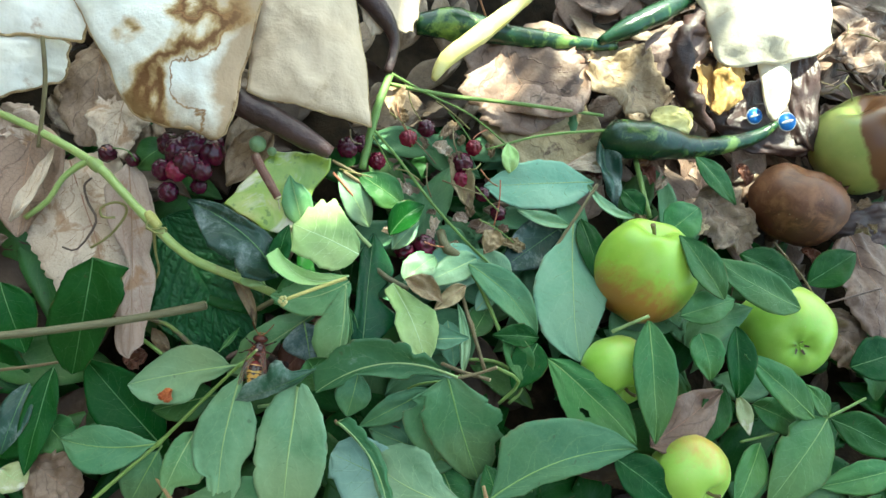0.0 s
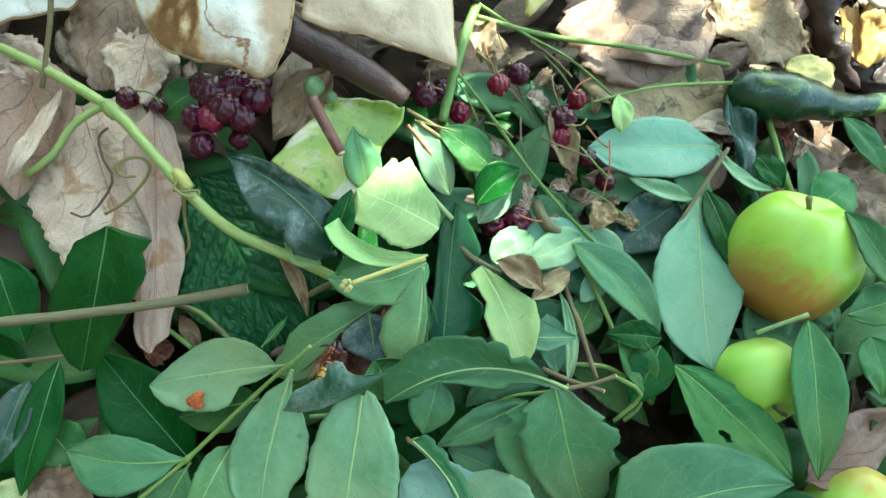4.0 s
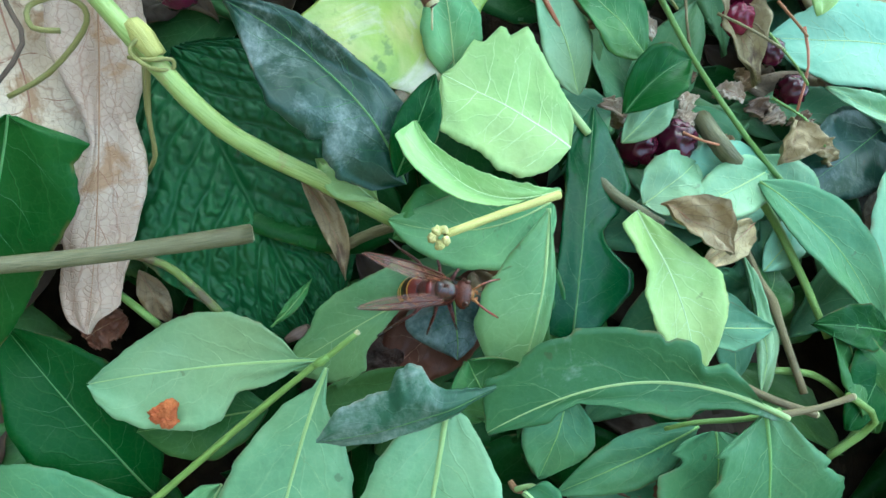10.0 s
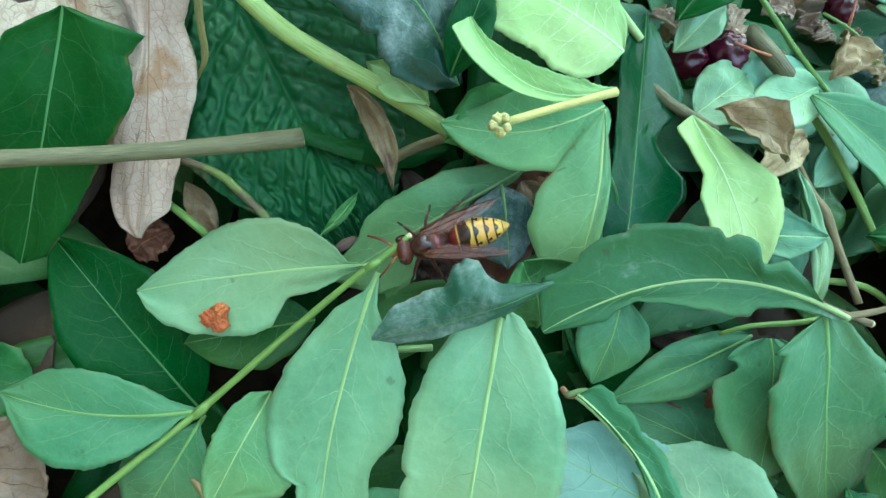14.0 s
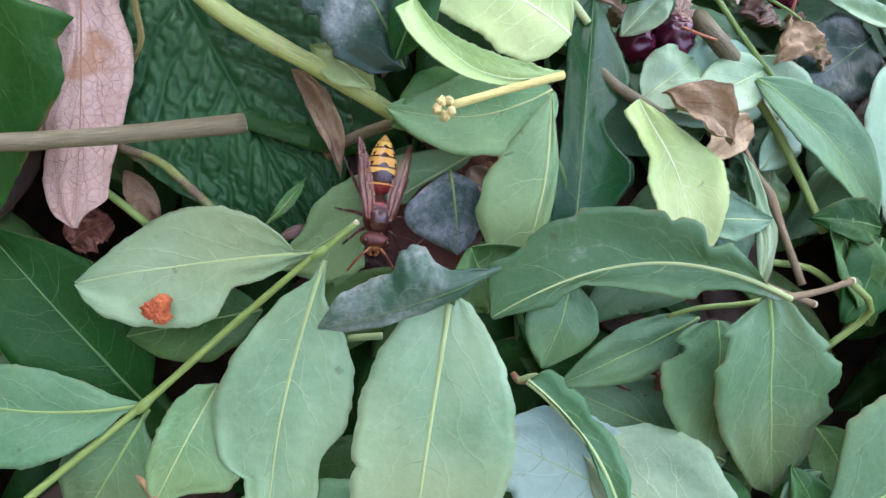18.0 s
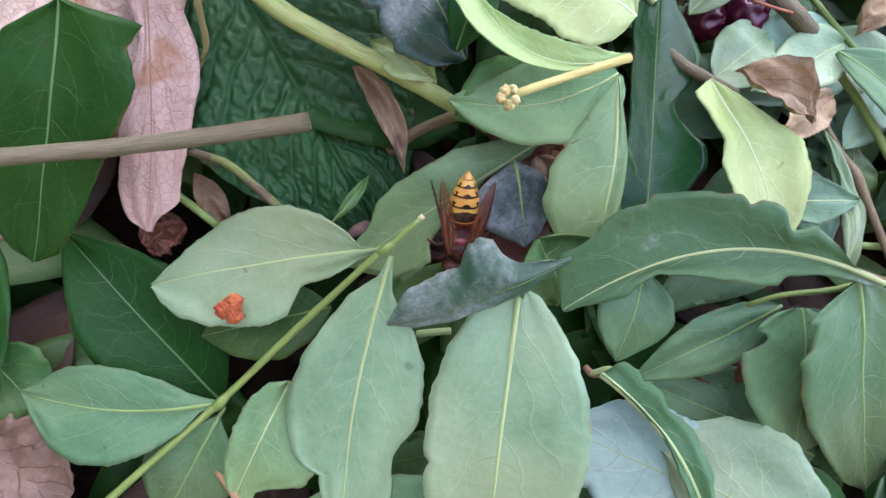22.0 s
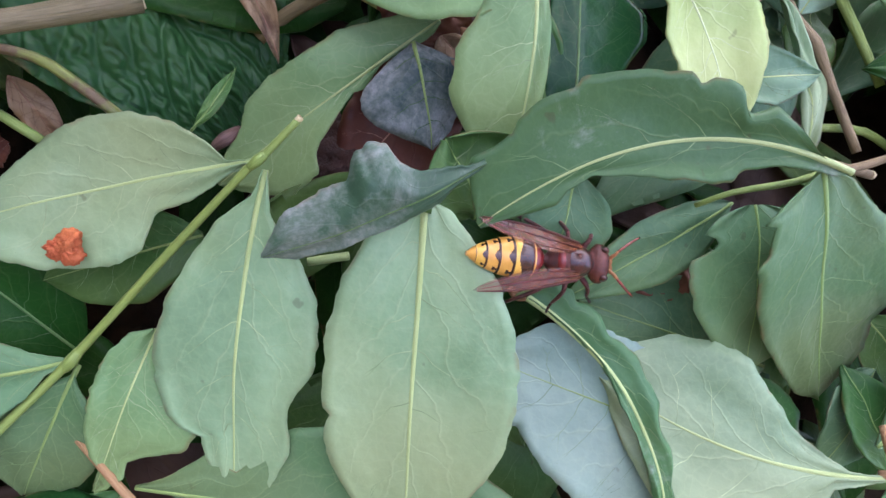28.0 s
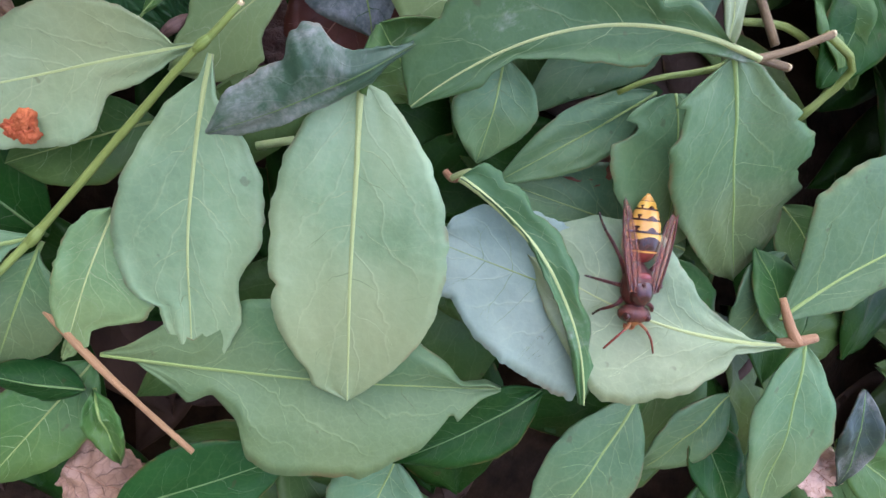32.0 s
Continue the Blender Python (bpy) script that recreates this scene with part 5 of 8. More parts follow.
leaf("blue", (72.0, 21.7, -9.0), (67.8, -53.5, 0.0), 40.3, bend=2.9, right=((0.19, 7.0), (0.31, 15.3), (0.45, 19.7), (0.57, 21.4), (0.71, 20.6), (0.84, 17.5), (0.94, 9.5)), left=((0.05, 3.4), (0.21, 9.9), (0.32, 16.9), (0.47, 18.9), (0.65, 15.8), (0.80, 10.5), (0.92, 5.4)), rib=0.65, arch=2.5, fold=0.08)
leaf("dark", (75.9, 23.4, -8.3), (81.7, -14.9, -0.7), 15.3, rib=0.4)
leaf("blue", (87.4, 47.7, -15.0), (23.8, 38.6, -9.0), 28.4, bend=-0.8, right=((0.12, 5.0), (0.29, 11.3), (0.51, 13.1), (0.73, 11.0), (0.91, 5.1)), left=((0.10, 6.7), (0.26, 12.7), (0.49, 15.4), (0.74, 14.2), (0.91, 8.8)), rib=0.5, arch=3.0)
leaf("pale", (70.5, 20.1, -10.2), (40.8, 25.6, -7.1), 8.5, bend=-2.2, fold=0.5, rib=0.3)
leaf("lime", (36.1, 44.3, -2.9), (35.1, 60.6, -1.4), 10.0, rib=0.3)
leaf("pale", (79.5, 41.7, -5.1), (106.6, 25.9, -8.0), 6.6, bend=5.7, fold=0.4, rib=0.3)
leaf("mid", (12.6, -7.3, 0.6), (45.9, -42.4, 1.4), 18.5, bend=-3.5, fold=0.3, rib=0.5)
leaf("dark", (46.4, -42.7, 2.4), (23.2, -42.6, 4.4), 11.8, rib=0.4, fold=0.3)
leaf("dark", (45.3, -45.9, 3.8), (32.6, -67.4, 2.9), 18.2, form="wide", rib=0.4)
leaf("green", (49.7, -52.6, 4.0), (86.9, -92.5, 15.0), 26.0, bend=-1.0, right=((0.18, 8.5), (0.35, 13.9), (0.47, 16.3), (0.64, 12.1), (0.86, 6.1)), left=((0.16, 6.5), (0.43, 9.7), (0.75, 9.4), (0.92, 4.3)), holes=[(0.52, 0.55, 0.04), (0.56, 0.62, 0.03)], rib=0.6, ns=90, nu=24)
leaf("mildew", (65.6, 19.1, -15.1), (33.2, -5.0, -13.1), 25.5, form="wide", rib=0.3)
leaf("fresh", (-67.9, 5.7, 4.3), (-75.0, 27.9, 13.5), 14.3, rib=0.4, bites=[(0.9, 1, 0.5, 0.1)])
leaf("pale", (-36.6, 8.8, 1.0), (-52.9, 31.5, 12.9), 13.8, rib=0.4)
leaf("green", (-20.7, 20.3, 3.7), (-43.4, 30.8, 13.0), 17.1, rib=0.5)
leaf("dark", (-27.0, 3.7, 5.6), (-10.4, 19.5, 7.1), 14.0, bend=-1.6, fold=0.5, curl=0.3, rib=0.4)
leaf("pale", (-25.2, -1.8, 1.0), (-12.4, 13.4, 2.4), 10.0, rib=0.3, fold=0.3)
leaf("blue", (17.7, -28.8, -5.7), (30.7, -11.7, -6.5), 10.5, rib=0.3)
# ------------------------------------------------------------------ leaves round the apples
# some greens towards the right are darker kinds, standing in for shade there
leaf("mid", (20.2, -115.9, 6.0), (87.1, -94.4, 15.0), 29.3, bend=-5.9, right=((0.18, 6.6), (0.32, 6.1), (0.45, 7.6), (0.72, 7.5), (0.88, 4.2)), left=((0.11, 7.4), (0.17, 14.1), (0.22, 19.7), (0.37, 21.6), (0.62, 16.8), (0.87, 8.0)), rib=0.6)
leaf("green", (94.4, -36.5, 22.2), (94.5, -92.5, 18.1), 22.5, rib=0.5, fold=0.2)
leaf("green", (131.5, -25.8, 27.1), (112.1, 5.6, 26.2), 18.0, rib=0.4, fold=0.25)
leaf("green", (186.3, -24.0, 8.2), (132.2, -3.1, 19.8), 21.6, bend=-2.3, rib=0.45)
leaf("green", (123.4, -40.7, 16.9), (127.6, -62.7, 14.2), 18.5, form="wide", rib=0.4)
leaf("dark", (143.3, -36.4, 16.2), (143.6, -70.2, 9.1), 17.1, rib=0.4, fold=0.4)
leaf("green", (195.1, -78.4, -5.0), (145.8, -49.8, 16.7), 20.0, rib=0.45)
leaf("green", (205.9, -77.5, -7.7), (191.2, -61.4, -3.0), 11.2, rib=0.3)
right_sprig = thing("leafy_sprig", mm(151.9, -90.0, -4.2), "cut sprig with a pale stem and oval leaves by the apples", "sprig")
tube("stem", [(151.9, -90.5, -4.7), (180.1, -85.2, -12.7), (207.2, -77.4, -9.7), (230.4, -67.6, -8.2)], [0.66, 0.69, 0.79, 0.71], STEM["green"], right_sprig)
leaf("green", (205.4, -78.6, -8.6), (158.5, -119.4, 1.1), 30.6, rib=0.5, bites=[(0.45, 1, 0.2, 0.05)], parent=right_sprig)
leaf("green", (164.3, -91.1, -7.3), (140.6, -121.7, 0.6), 16.1, rib=0.45, parent=right_sprig)
leaf("dark", (210.9, -78.4, -11.8), (248.5, -95.5, -11.8), 22.1, rib=0.4, parent=right_sprig)
leaf("green", (245.5, -103.5, -10.4), (196.9, -112.5, -11.5), 16.9, rib=0.4)
leaf("green", (150.8, 67.9, -14.4), (175.4, 42.1, -19.4), 15.0, rib=0.3)
leaf("green", (123.5, 17.8, -5.0), (144.6, 34.1, -7.4), 22.3, form="wide", rib=0.3)
leaf("dark", (212.9, -3.3, -17.5), (246.0, 15.9, -15.3), 20.7, rib=0.3)
leaf("dark", (102.2, 42.9, -12.1), (112.7, 28.2, -10.0), 14.3, rib=0.3)
leaf("dark", (161.9, 6.4, -0.7), (204.5, -7.8, -11.1), 21.5, rib=0.3)
leaf("green", (109.8, -33.8, 23.2), (143.6, -23.1, 17.6), 16.4, rib=0.3)
leaf("dark", (230.0, -50.3, -15.0), (264.4, -40.3, -13.2), 25.0, rib=0.4)
leaf("green", (162.2, -71.7, -6.6), (195.0, -83.6, -14.9), 17.8, rib=0.3)
leaf("dark", (140.7, -63.5, 3.8), (122.3, -93.0, 8.8), 16.7, rib=0.3)
leaf("dark", (76.9, -98.2, 12.4), (103.6, -117.8, 11.8), 20.6, rib=0.4)
leaf("brown", (97.3, -93.0, 8.3), (135.7, -66.8, 9.0), 24.0, form="wide", wave=4, rib=0.3)
leaf("yellow", (147.0, -68.7, 3.9), (153.9, -87.4, 0.2), 9.6, rib=0.2)
# ------------------------------------------------------------------ leaves at the rim
leaf("dark", (-176.9, -58.3, -28.1), (-183.5, -105.9, -32.2), 14.8, rib=0.4)
leaf("mildew", (-186.7, -65.5, -29.9), (-193.9, -97.0, -30.2), 14.2, rib=0.4)
leaf("brown", (-197.3, 55.6, -13.1), (-197.9, -0.1, -17.5), 34.8, form="wide", rib=0.4, fold=0.2, wave=3)
leaf("dark", (-202.7, -21.3, -20.5), (-190.4, -51.9, -29.9), 23.4, rib=0.4)
leaf("green", (-180.7, -80.7, -35.5), (-166.0, -95.7, -37.4), 18.2, rib=0.3)
leaf("yellow", (-193.6, -103.0, -32.2), (-182.4, -110.3, -36.3), 15.1, rib=0.3)
leaf("brown", (-182.2, -100.6, -38.3), (-161.4, -115.4, -39.8), 23.2, form="ragged", rib=0.3, wave=3)
leaf("green", (-133.5, 48.1, -4.7), (-149.1, 35.8, -13.2), 16.2, rib=0.3)
leaf("tan", (-85.5, 55.1, 3.4), (-104.9, 25.8, -0.8), 19.2, rib=0.3, wave=4, fold=0.3)
leaf("brown", (-172.7, 98.6, -13.0), (-173.2, 48.7, -19.4), 30.9, form="ragged", rib=0.4, wave=3)
leaf("grape", (-157.8, 84.6, -13.8), (-161.3, 42.5, -16.8), 25.2, form="ragged", rib=0.4, wave=3)
leaf("grape", (-198.0, 4.2, -7.5), (-185.0, 41.4, -7.1), 7.7, bend=2.1, rib=0.2, fold=0.6, wave=3)
leaf("grape", (-213.3, 62.4, -12.1), (-192.6, 46.1, -16.8), 18.9, form="ragged", rib=0.3, wave=4)
leaf("brown", (34.0, 130.5, -13.4), (61.0, 79.1, -18.8), 73.4, form="ragged", rib=0.6, wave=5)
leaf("brown", (86.3, 122.2, -13.9), (28.1, 89.0, -16.8), 60.8, form="wide", bend=3.2, rib=0.4, wave=5)
leaf("tan", (26.4, 88.5, -23.0), (98.4, 71.5, -24.6), 54.8, form="ragged", rib=0.4, wave=5)
leaf("tan", (88.9, 123.7, -15.8), (137.2, 103.1, -23.5), 43.4, form="ragged", rib=0.4, wave=7, fold=0.3)
leaf("grape", (109.1, 65.1, -23.3), (71.6, 56.3, -16.7), 13.8, rib=0.2, wave=4)
leaf("mildew", (92.5, 73.4, -14.7), (98.1, 31.6, -11.1), 13.8, rib=0.2, wave=4, fold=0.4)
leaf("brown", (157.2, 49.4, -30.4), (192.9, 24.6, -33.9), 36.8, form="ragged", rib=0.4, wave=6)
leaf("brown", (262.1, 162.2, -13.2), (286.7, 135.0, -10.8), 46.7, form="ragged", rib=0.4, wave=6)
leaf("brown", (247.3, 27.3, -20.7), (269.7, -45.5, -20.1), 49.1, form="ragged", rib=0.5, wave=6)
leaf("brown", (224.8, -19.9, -26.4), (247.1, -48.7, -24.4), 29.0, form="ragged", rib=0.4, wave=5)
leaf("tan", (26.9, 11.7, -2.3), (21.7, -0.6, -2.3), 12.6, fold=0.7, wave=4, rib=0.2)
leaf("tan", (5.7, 50.8, -4.0), (15.0, 20.3, -3.3), 11.5, fold=0.5, wave=4, rib=0.2)
leaf("tan", (-28.3, 84.9, 5.2), (-25.0, 66.1, 4.8), 12.7, fold=0.5, wave=3, rib=0.2)
leaf("tan", (11.3, -18.0, -1.4), (-5.1, -31.2, 1.0), 8.5, fold=0.3, wave=3, rib=0.2)
# ------------------------------------------------------------------ stems, stalks and twigs
vine = thing("grape_vine_shoot", mm(-98.4, -14.9, -15.8), "bright green vine shoot with a knotty node and tendrils", "vine")
tube("stem", [(-220.4, 60.0, -6.0), (-193.3, 48.6, -3.0), (-164.0, 31.7, 2.0), (-149.1, 17.4, 6.0), (-134.1, 2.1, 8.5), (-117.1, -11.7, 5.0), (-96.8, -18.7, -1.0), (-85.2, -22.4, -5.0), (-74.4, -25.7, -10.0), (-62.8, -30.0, -15.0)], [1.7, 1.9, 2.1, 2.05, 2.05, 2.1, 2.1, 1.95, 1.8, 1.7], STEM["vine"], vine, sides=12)
tube("side_shoot", [(-163.4, 31.4, 1.5), (-167.9, 31.8, 1.0), (-177.0, 24.8, -2.0), (-183.2, 14.8, -6.0), (-193.3, 7.6, -11.0)], [1.82, 1.58, 1.34, 1.33, 1.33], STEM["vine"], vine)
tube("node", [(-165.4, 32.8, 1.8), (-162.3, 30.3, 3.0), (-160.2, 27.9, 2.6)], [2.3, 3.0, 2.25], STEM["vine"], vine)
tube("node", [(-136.0, 6.2, 9.0), (-133.6, 3.4, 10.0), (-130.7, 0.2, 9.0)], [2.1, 2.45, 2.1], STEM["yellow"], vine)
tube("tendril", [(-135.9, -0.9, 9.5), (-132.1, -1.6, 11.2), (-127.8, -0.3, 10.0), (-127.7, -2.1, 9.0), (-131.3, -3.2, 11.3), (-135.4, -0.5, 11.0), (-134.6, 2.0, 11.4), (-131.5, 3.7, 10.6)], [0.45] * 8, STEM["tendril"], vine)
tube("tendril", [(-162.3, -6.4, -7.0), (-154.2, -1.0, -4.0), (-147.5, 6.9, 1.0), (-147.0, 10.8, 4.0), (-151.5, 12.1, 5.0), (-157.3, 9.4, 4.0), (-156.3, 5.4, 3.0), (-151.1, 5.6, 3.0)], [0.6] * 8, STEM["tendril"], vine)
tube("tendril", [(-176.3, -5.1, -12.8), (-169.4, -5.9, -11.9), (-162.5, 7.1, -9.9), (-167.4, 16.3, -10.9), (-170.5, 25.0, -11.4), (-167.5, 29.1, -10.8)], [0.43, 0.44, 0.58, 0.59, 0.59, 0.44], STEM["dark"], vine)
tube("tendril", [(-136.5, 8.6, -3.0), (-134.9, -4.8, -7.6), (-133.1, -14.3, -13.2), (-136.8, -20.8, -18.1)], [0.59, 0.59, 0.45, 0.45], STEM["tendril"], vine)
tube("tendril", [(-132.4, 4.3, 8.0), (-133.3, -1.6, 3.0), (-132.9, -9.2, -2.0), (-131.5, -15.7, -6.0), (-133.1, -18.0, -10.0)], [0.55, 0.55, 0.5, 0.45, 0.4], STEM["tendril"], vine)
cut_stick = thing("cut_stick", mm(-136.2, -34.7, -16.0), "cut greenish brown stick lying across leaves", "stick")
tube("bark", [(-208.0, -54.0, 13.2), (-192.0, -51.2, 9.6), (-175.9, -48.0, 6.0), (-161.2, -44.6, 2.0), (-144.5, -40.5, -2.0), (-127.7, -35.7, -6.0), (-110.0, -30.5, -9.4)], [1.7, 1.75, 1.75, 1.8, 1.8, 1.9, 2.2], STEM["stick"], cut_stick, sides=14)
tube("cut_end", [(-110.3, -30.6, -9.4), (-109.6, -30.4, -9.4)], [1.85, 1.65], STEM["pith"], cut_stick, sides=14)
tagged(tube("twig", [(-198.9, -60.2, -27.4), (-185.0, -58.1, -27.3), (-174.3, -55.4, -30.1)], [0.76, 0.76, 0.62], STEM["twig"]), "brown twig half buried at the rim", "twig")
tagged(tube("twig", [(-190.0, 87.1, 14.1), (-188.1, 66.7, 6.8), (-190.5, 39.7, -4.0)], [1.07, 1.08, 0.92], STEM["twig"]), "greyish brown twig against the pale rind", "twig")
tagged(tube("stem_piece", [(-140.7, -43.8, -26.0), (-135.6, -47.2, -26.6), (-129.7, -51.5, -27.9)], [0.94, 0.94, 0.95], STEM["green"]), "short green stem piece under the stick", "stem")
tagged(tube("stem_piece", [(-136.9, -36.1, -18.8), (-128.6, -38.1, -18.6), (-121.9, -42.7, -19.0), (-115.6, -48.2, -19.5)], [0.89, 0.96, 1.02, 1.03], STEM["bruised"]), "purplish green stem piece under the leaves", "stem")
yellow_twig = thing("yellow_twig", mm(-61.6, -28.1, 12.2), "short yellow twig with a budded end", "twig")
tube("stem", [(-72.8, -33.7, 24.5), (-62.1, -28.2, 21.0), (-47.4, -21.3, 17.0)], [0.85, 0.8, 0.95], STEM["yellow"], yellow_twig)
ball("bud", (-74.6, -33.3, 24.6), 1.0, BUD, yellow_twig, wrinkle=0.5, nu=14, nv=10)
ball("bud", (-75.3, -34.6, 24.4), 0.9, BUD, yellow_twig, wrinkle=0.5, nu=14, nv=10)
ball("bud", (-73.8, -35.8, 24.5), 0.9, BUD, yellow_twig, wrinkle=0.5, nu=14, nv=10)
ball("bud", (-73.3, -33.0, 25.0), 0.8, BUD, yellow_twig, wrinkle=0.5, nu=14, nv=10)
ball("bud", (-72.9, -35.1, 25.3), 0.8, BUD, yellow_twig, wrinkle=0.5, nu=14, nv=10)
tagged(tube("twig", [(9.8, -18.0, -5.5), (12.0, -32.0, 0.0), (13.1, -37.5, 3.0), (14.5, -43.7, 4.0), (18.6, -59.4, 6.0)], [1.0, 0.95, 1.3, 0.95, 0.9], STEM["twig"]), "thin brown twig with a joint among leaves", "twig")
tagged(tube("cut_end", [(20.7, -59.5, 18.5), (21.1, -59.4, 18.5)], [0.70, 0.66], STEM["pith"]), "pale cut end of a brown twig", "twig")
tagged(tube("twig", [(1.5, -65.0, 16.2), (5.0, -64.1, 16.4), (13.5, -62.1, 17.4), (21.0, -59.5, 18.3)], [0.79, 0.84, 0.65, 0.75], STEM["twig"]), "brown twig that carries bitten green leaves", "twig")
tagged(tube("twig", [(-2.4, -57.1, 8.9), (9.1, -61.0, 7.4), (20.4, -63.9, 7.3)], [0.88, 0.94, 0.90], STEM["twig"]), "short tan twig with a cut end", "twig")
tagged(tube("cut_end", [(20.2, -63.8, 7.5), (20.7, -64.0, 7.4)], [0.88, 0.80], STEM["pith"]), "pale cut end of a tan twig", "twig")
tagged(tube("twig", [(5.0, -63.3, 15.4), (-2.1, -65.4, 13.4), (-12.8, -66.8, 10.8), (-17.4, -68.6, 6.4)], [0.73, 0.64, 0.55, 0.47], STEM["green"]), "thin green stalk below a bitten leaf", "stalk")
tagged(tube("stalk", [(-0.3, 10.0, -4.9), (2.0, -0.6, 1.8), (13.3, -2.4, -6.5)], [2.49, 2.47, 1.94], STEM["stick"]), "cut grey-green stalk among leaves", "stalk")
tagged(tube("stalk", [(-43.0, 60.6, 15.0), (-25.3, 44.1, 8.6), (-5.9, 23.4, 0.9), (13.0, 5.3, -3.8), (29.0, -7.9, -6.7)], [0.65, 0.72, 0.72, 0.72, 0.72], STEM["green"]), "long thin green stalk of grapes", "stalk")
tagged(tube("stalk", [(7.7, -4.3, -4.5), (16.0, -12.3, -2.3), (23.7, -30.0, 0.3), (29.2, -45.6, 2.1)], [1.40, 1.15, 1.01, 0.89], STEM["green"]), "curving green stalk among leaves", "stalk")
tagged(tube("stalk", [(-50.0, 11.3, 8.7), (-42.2, 3.3, 6.6), (-35.9, -2.4, 5.2)], [0.94, 1.05, 0.95], STEM["rib"]), "pale green stalk behind torn leaves", "stalk")
tagged(tube("stalk", [(-34.2, -10.8, 3.2), (-28.6, -16.5, 4.8), (-17.8, -22.7, 6.5)], [1.47, 1.45, 1.32], STEM["stick"]), "green stalk behind the dry curled leaf", "stalk")
tagged(tube("stalk", [(-29.0, 87.1, 11.2), (-35.3, 66.6, 13.8), (-41.5, 35.7, 7.8)], [1.99, 2.12, 1.94], STEM["green"]), "thick green stalk between grapes", "stalk")
tagged(tube("stalk", [(-29.1, 80.7, 12.4), (6.5, 86.6, -4.4), (44.9, 85.7, -4.4), (95.9, 89.4, -15.3)], [0.99, 1.22, 1.08, 0.94], STEM["green"]), "long green stalk with a brown end", "stalk")
tagged(tube("stalk", [(-29.2, 87.1, 12.2), (-6.7, 83.3, 0.4), (16.4, 77.6, -6.6), (37.8, 62.5, -9.7)], [0.83, 0.68, 0.53, 0.54], STEM["green"]), "thin green stalk of a grape bunch", "stalk")
tagged(tube("stalk", [(98.2, 79.5, -13.2), (56.4, 69.4, -6.7), (24.4, 58.0, -6.1)], [0.93, 0.72, 0.53], STEM["green"]), "thin curved green stalk over dry leaves", "stalk")
tagged(tube("twig", [(84.5, 41.6, -3.6), (71.5, 22.7, -3.5), (59.3, 4.8, -5.1)], [0.88, 0.85, 0.84], STEM["twig"]), "reddish brown stalk of a leaf", "twig")
tagged(tube("twig", [(80.3, -40.3, 11.6), (86.8, -37.4, 18.1), (93.8, -34.6, 23.8)], [0.94, 0.78, 0.93], STEM["rib"]), "pale green stub with a split end", "twig")
tagged(tube("twig", [(-55.9, 35.4, 16.2), (-38.5, 28.8, 11.2), (-17.0, 19.3, 1.8)], [0.78, 0.79, 0.65], STEM["twig"]), "thin brown twig crossing green leaves", "twig")
tagged(tube("twig", [(199.9, 21.8, -23.1), (210.9, 0.7, -17.9), (218.0, -15.7, -16.6)], [0.77, 0.57, 0.56], STEM["twig"]), "thin brown twig by the rotten apple", "twig")
tagged(tube("twig", [(188.9, -22.9, -2.4), (218.8, -15.8, -8.6), (256.5, -5.2, -12.5)], [0.71, 0.55, 0.57], STEM["dark"]), "thin dark twig across an apple", "twig")
tagged(tube("stalk", [(115.8, 65.0, -19.4), (116.1, 44.0, -14.4), (117.4, 28.0, -11.6)], [1.51, 1.47, 1.44], STEM["green"]), "short green stalk above the apple", "stalk")
tagged(tube("stalk", [(11.1, -54.3, 4.1), (24.4, -54.6, 2.0), (34.1, -59.8, 0.7), (37.8, -67.4, 0.0), (32.0, -73.6, -2.6)], [0.82, 0.84, 0.86, 0.85, 0.85], STEM["green"]), "bent pale green stalk among leaves", "stalk")
tagged(tube("stalk", [(20.7, -59.3, 17.2), (33.5, -64.8, 10.4), (25.5, -74.2, 3.6)], [0.78, 0.84, 0.77], STEM["green"]), "bent green stalk beside bitten leaves", "stalk")
tagged(tube("twig", [(-100.0, -136.7, -19.8), (-109.2, -126.8, -22.2), (-118.1, -117.5, -26.1), (-127.5, -106.8, -31.2)], [0.63, 0.63, 0.91, 0.82], STEM["ochre"]), "orange brown twig under the sprig", "twig")
tagged(tube("twig", [(15.7, -110.0, 11.7), (16.8, -115.9, 12.7), (18.5, -119.3, 12.9)], [0.71, 1.00, 1.29], STEM["ochre"]), "broken reddish brown twig stub", "twig")
tagged(tube("twig", [(15.0, -119.1, 11.0), (18.3, -119.0, 12.8), (22.5, -118.4, 13.4)], [0.83, 1.20, 0.84], STEM["ochre"]), "broken reddish brown twig stub", "twig")
tagged(tube("twig", [(21.7, 147.4, -2.6), (25.2, 138.0, -4.2)], 0.56, STEM["red"]), "thin red twig on the heap", "twig")
tagged(tube("twig", [(-55.2, 29.9, 14.8), (-45.7, 21.3, 9.7), (-37.8, 12.4, 2.8)], [0.63, 0.53, 0.44], STEM["red"]), "thin reddish twig between green leaves", "twig")
tagged(tube("twig", [(-50.4, 31.0, 14.5), (-37.8, 25.7, 9.1), (-24.6, 20.0, 3.3)], [0.85, 0.98, 0.79], STEM["twig"]), "brown speckled twig among green leaves", "twig")
hollow_twig = thing("hollow_twig", mm(-82.9, 27.1, 12.4), "hollow mottled red-brown twig with a cut end", "twig")
tube("bark", [(-89.9, 28.8, 31.0), (-84.5, 19.5, 30.0), (-78.8, 10.7, 28.7)], [2.0, 2.0, 1.9], STEM["bark"], hollow_twig, sides=14)
tube("cut_end", [(-79.1, 11.0, 28.9), (-78.5, 10.2, 28.6)], [1.45, 1.3], STEM["pith"], hollow_twig, sides=12)
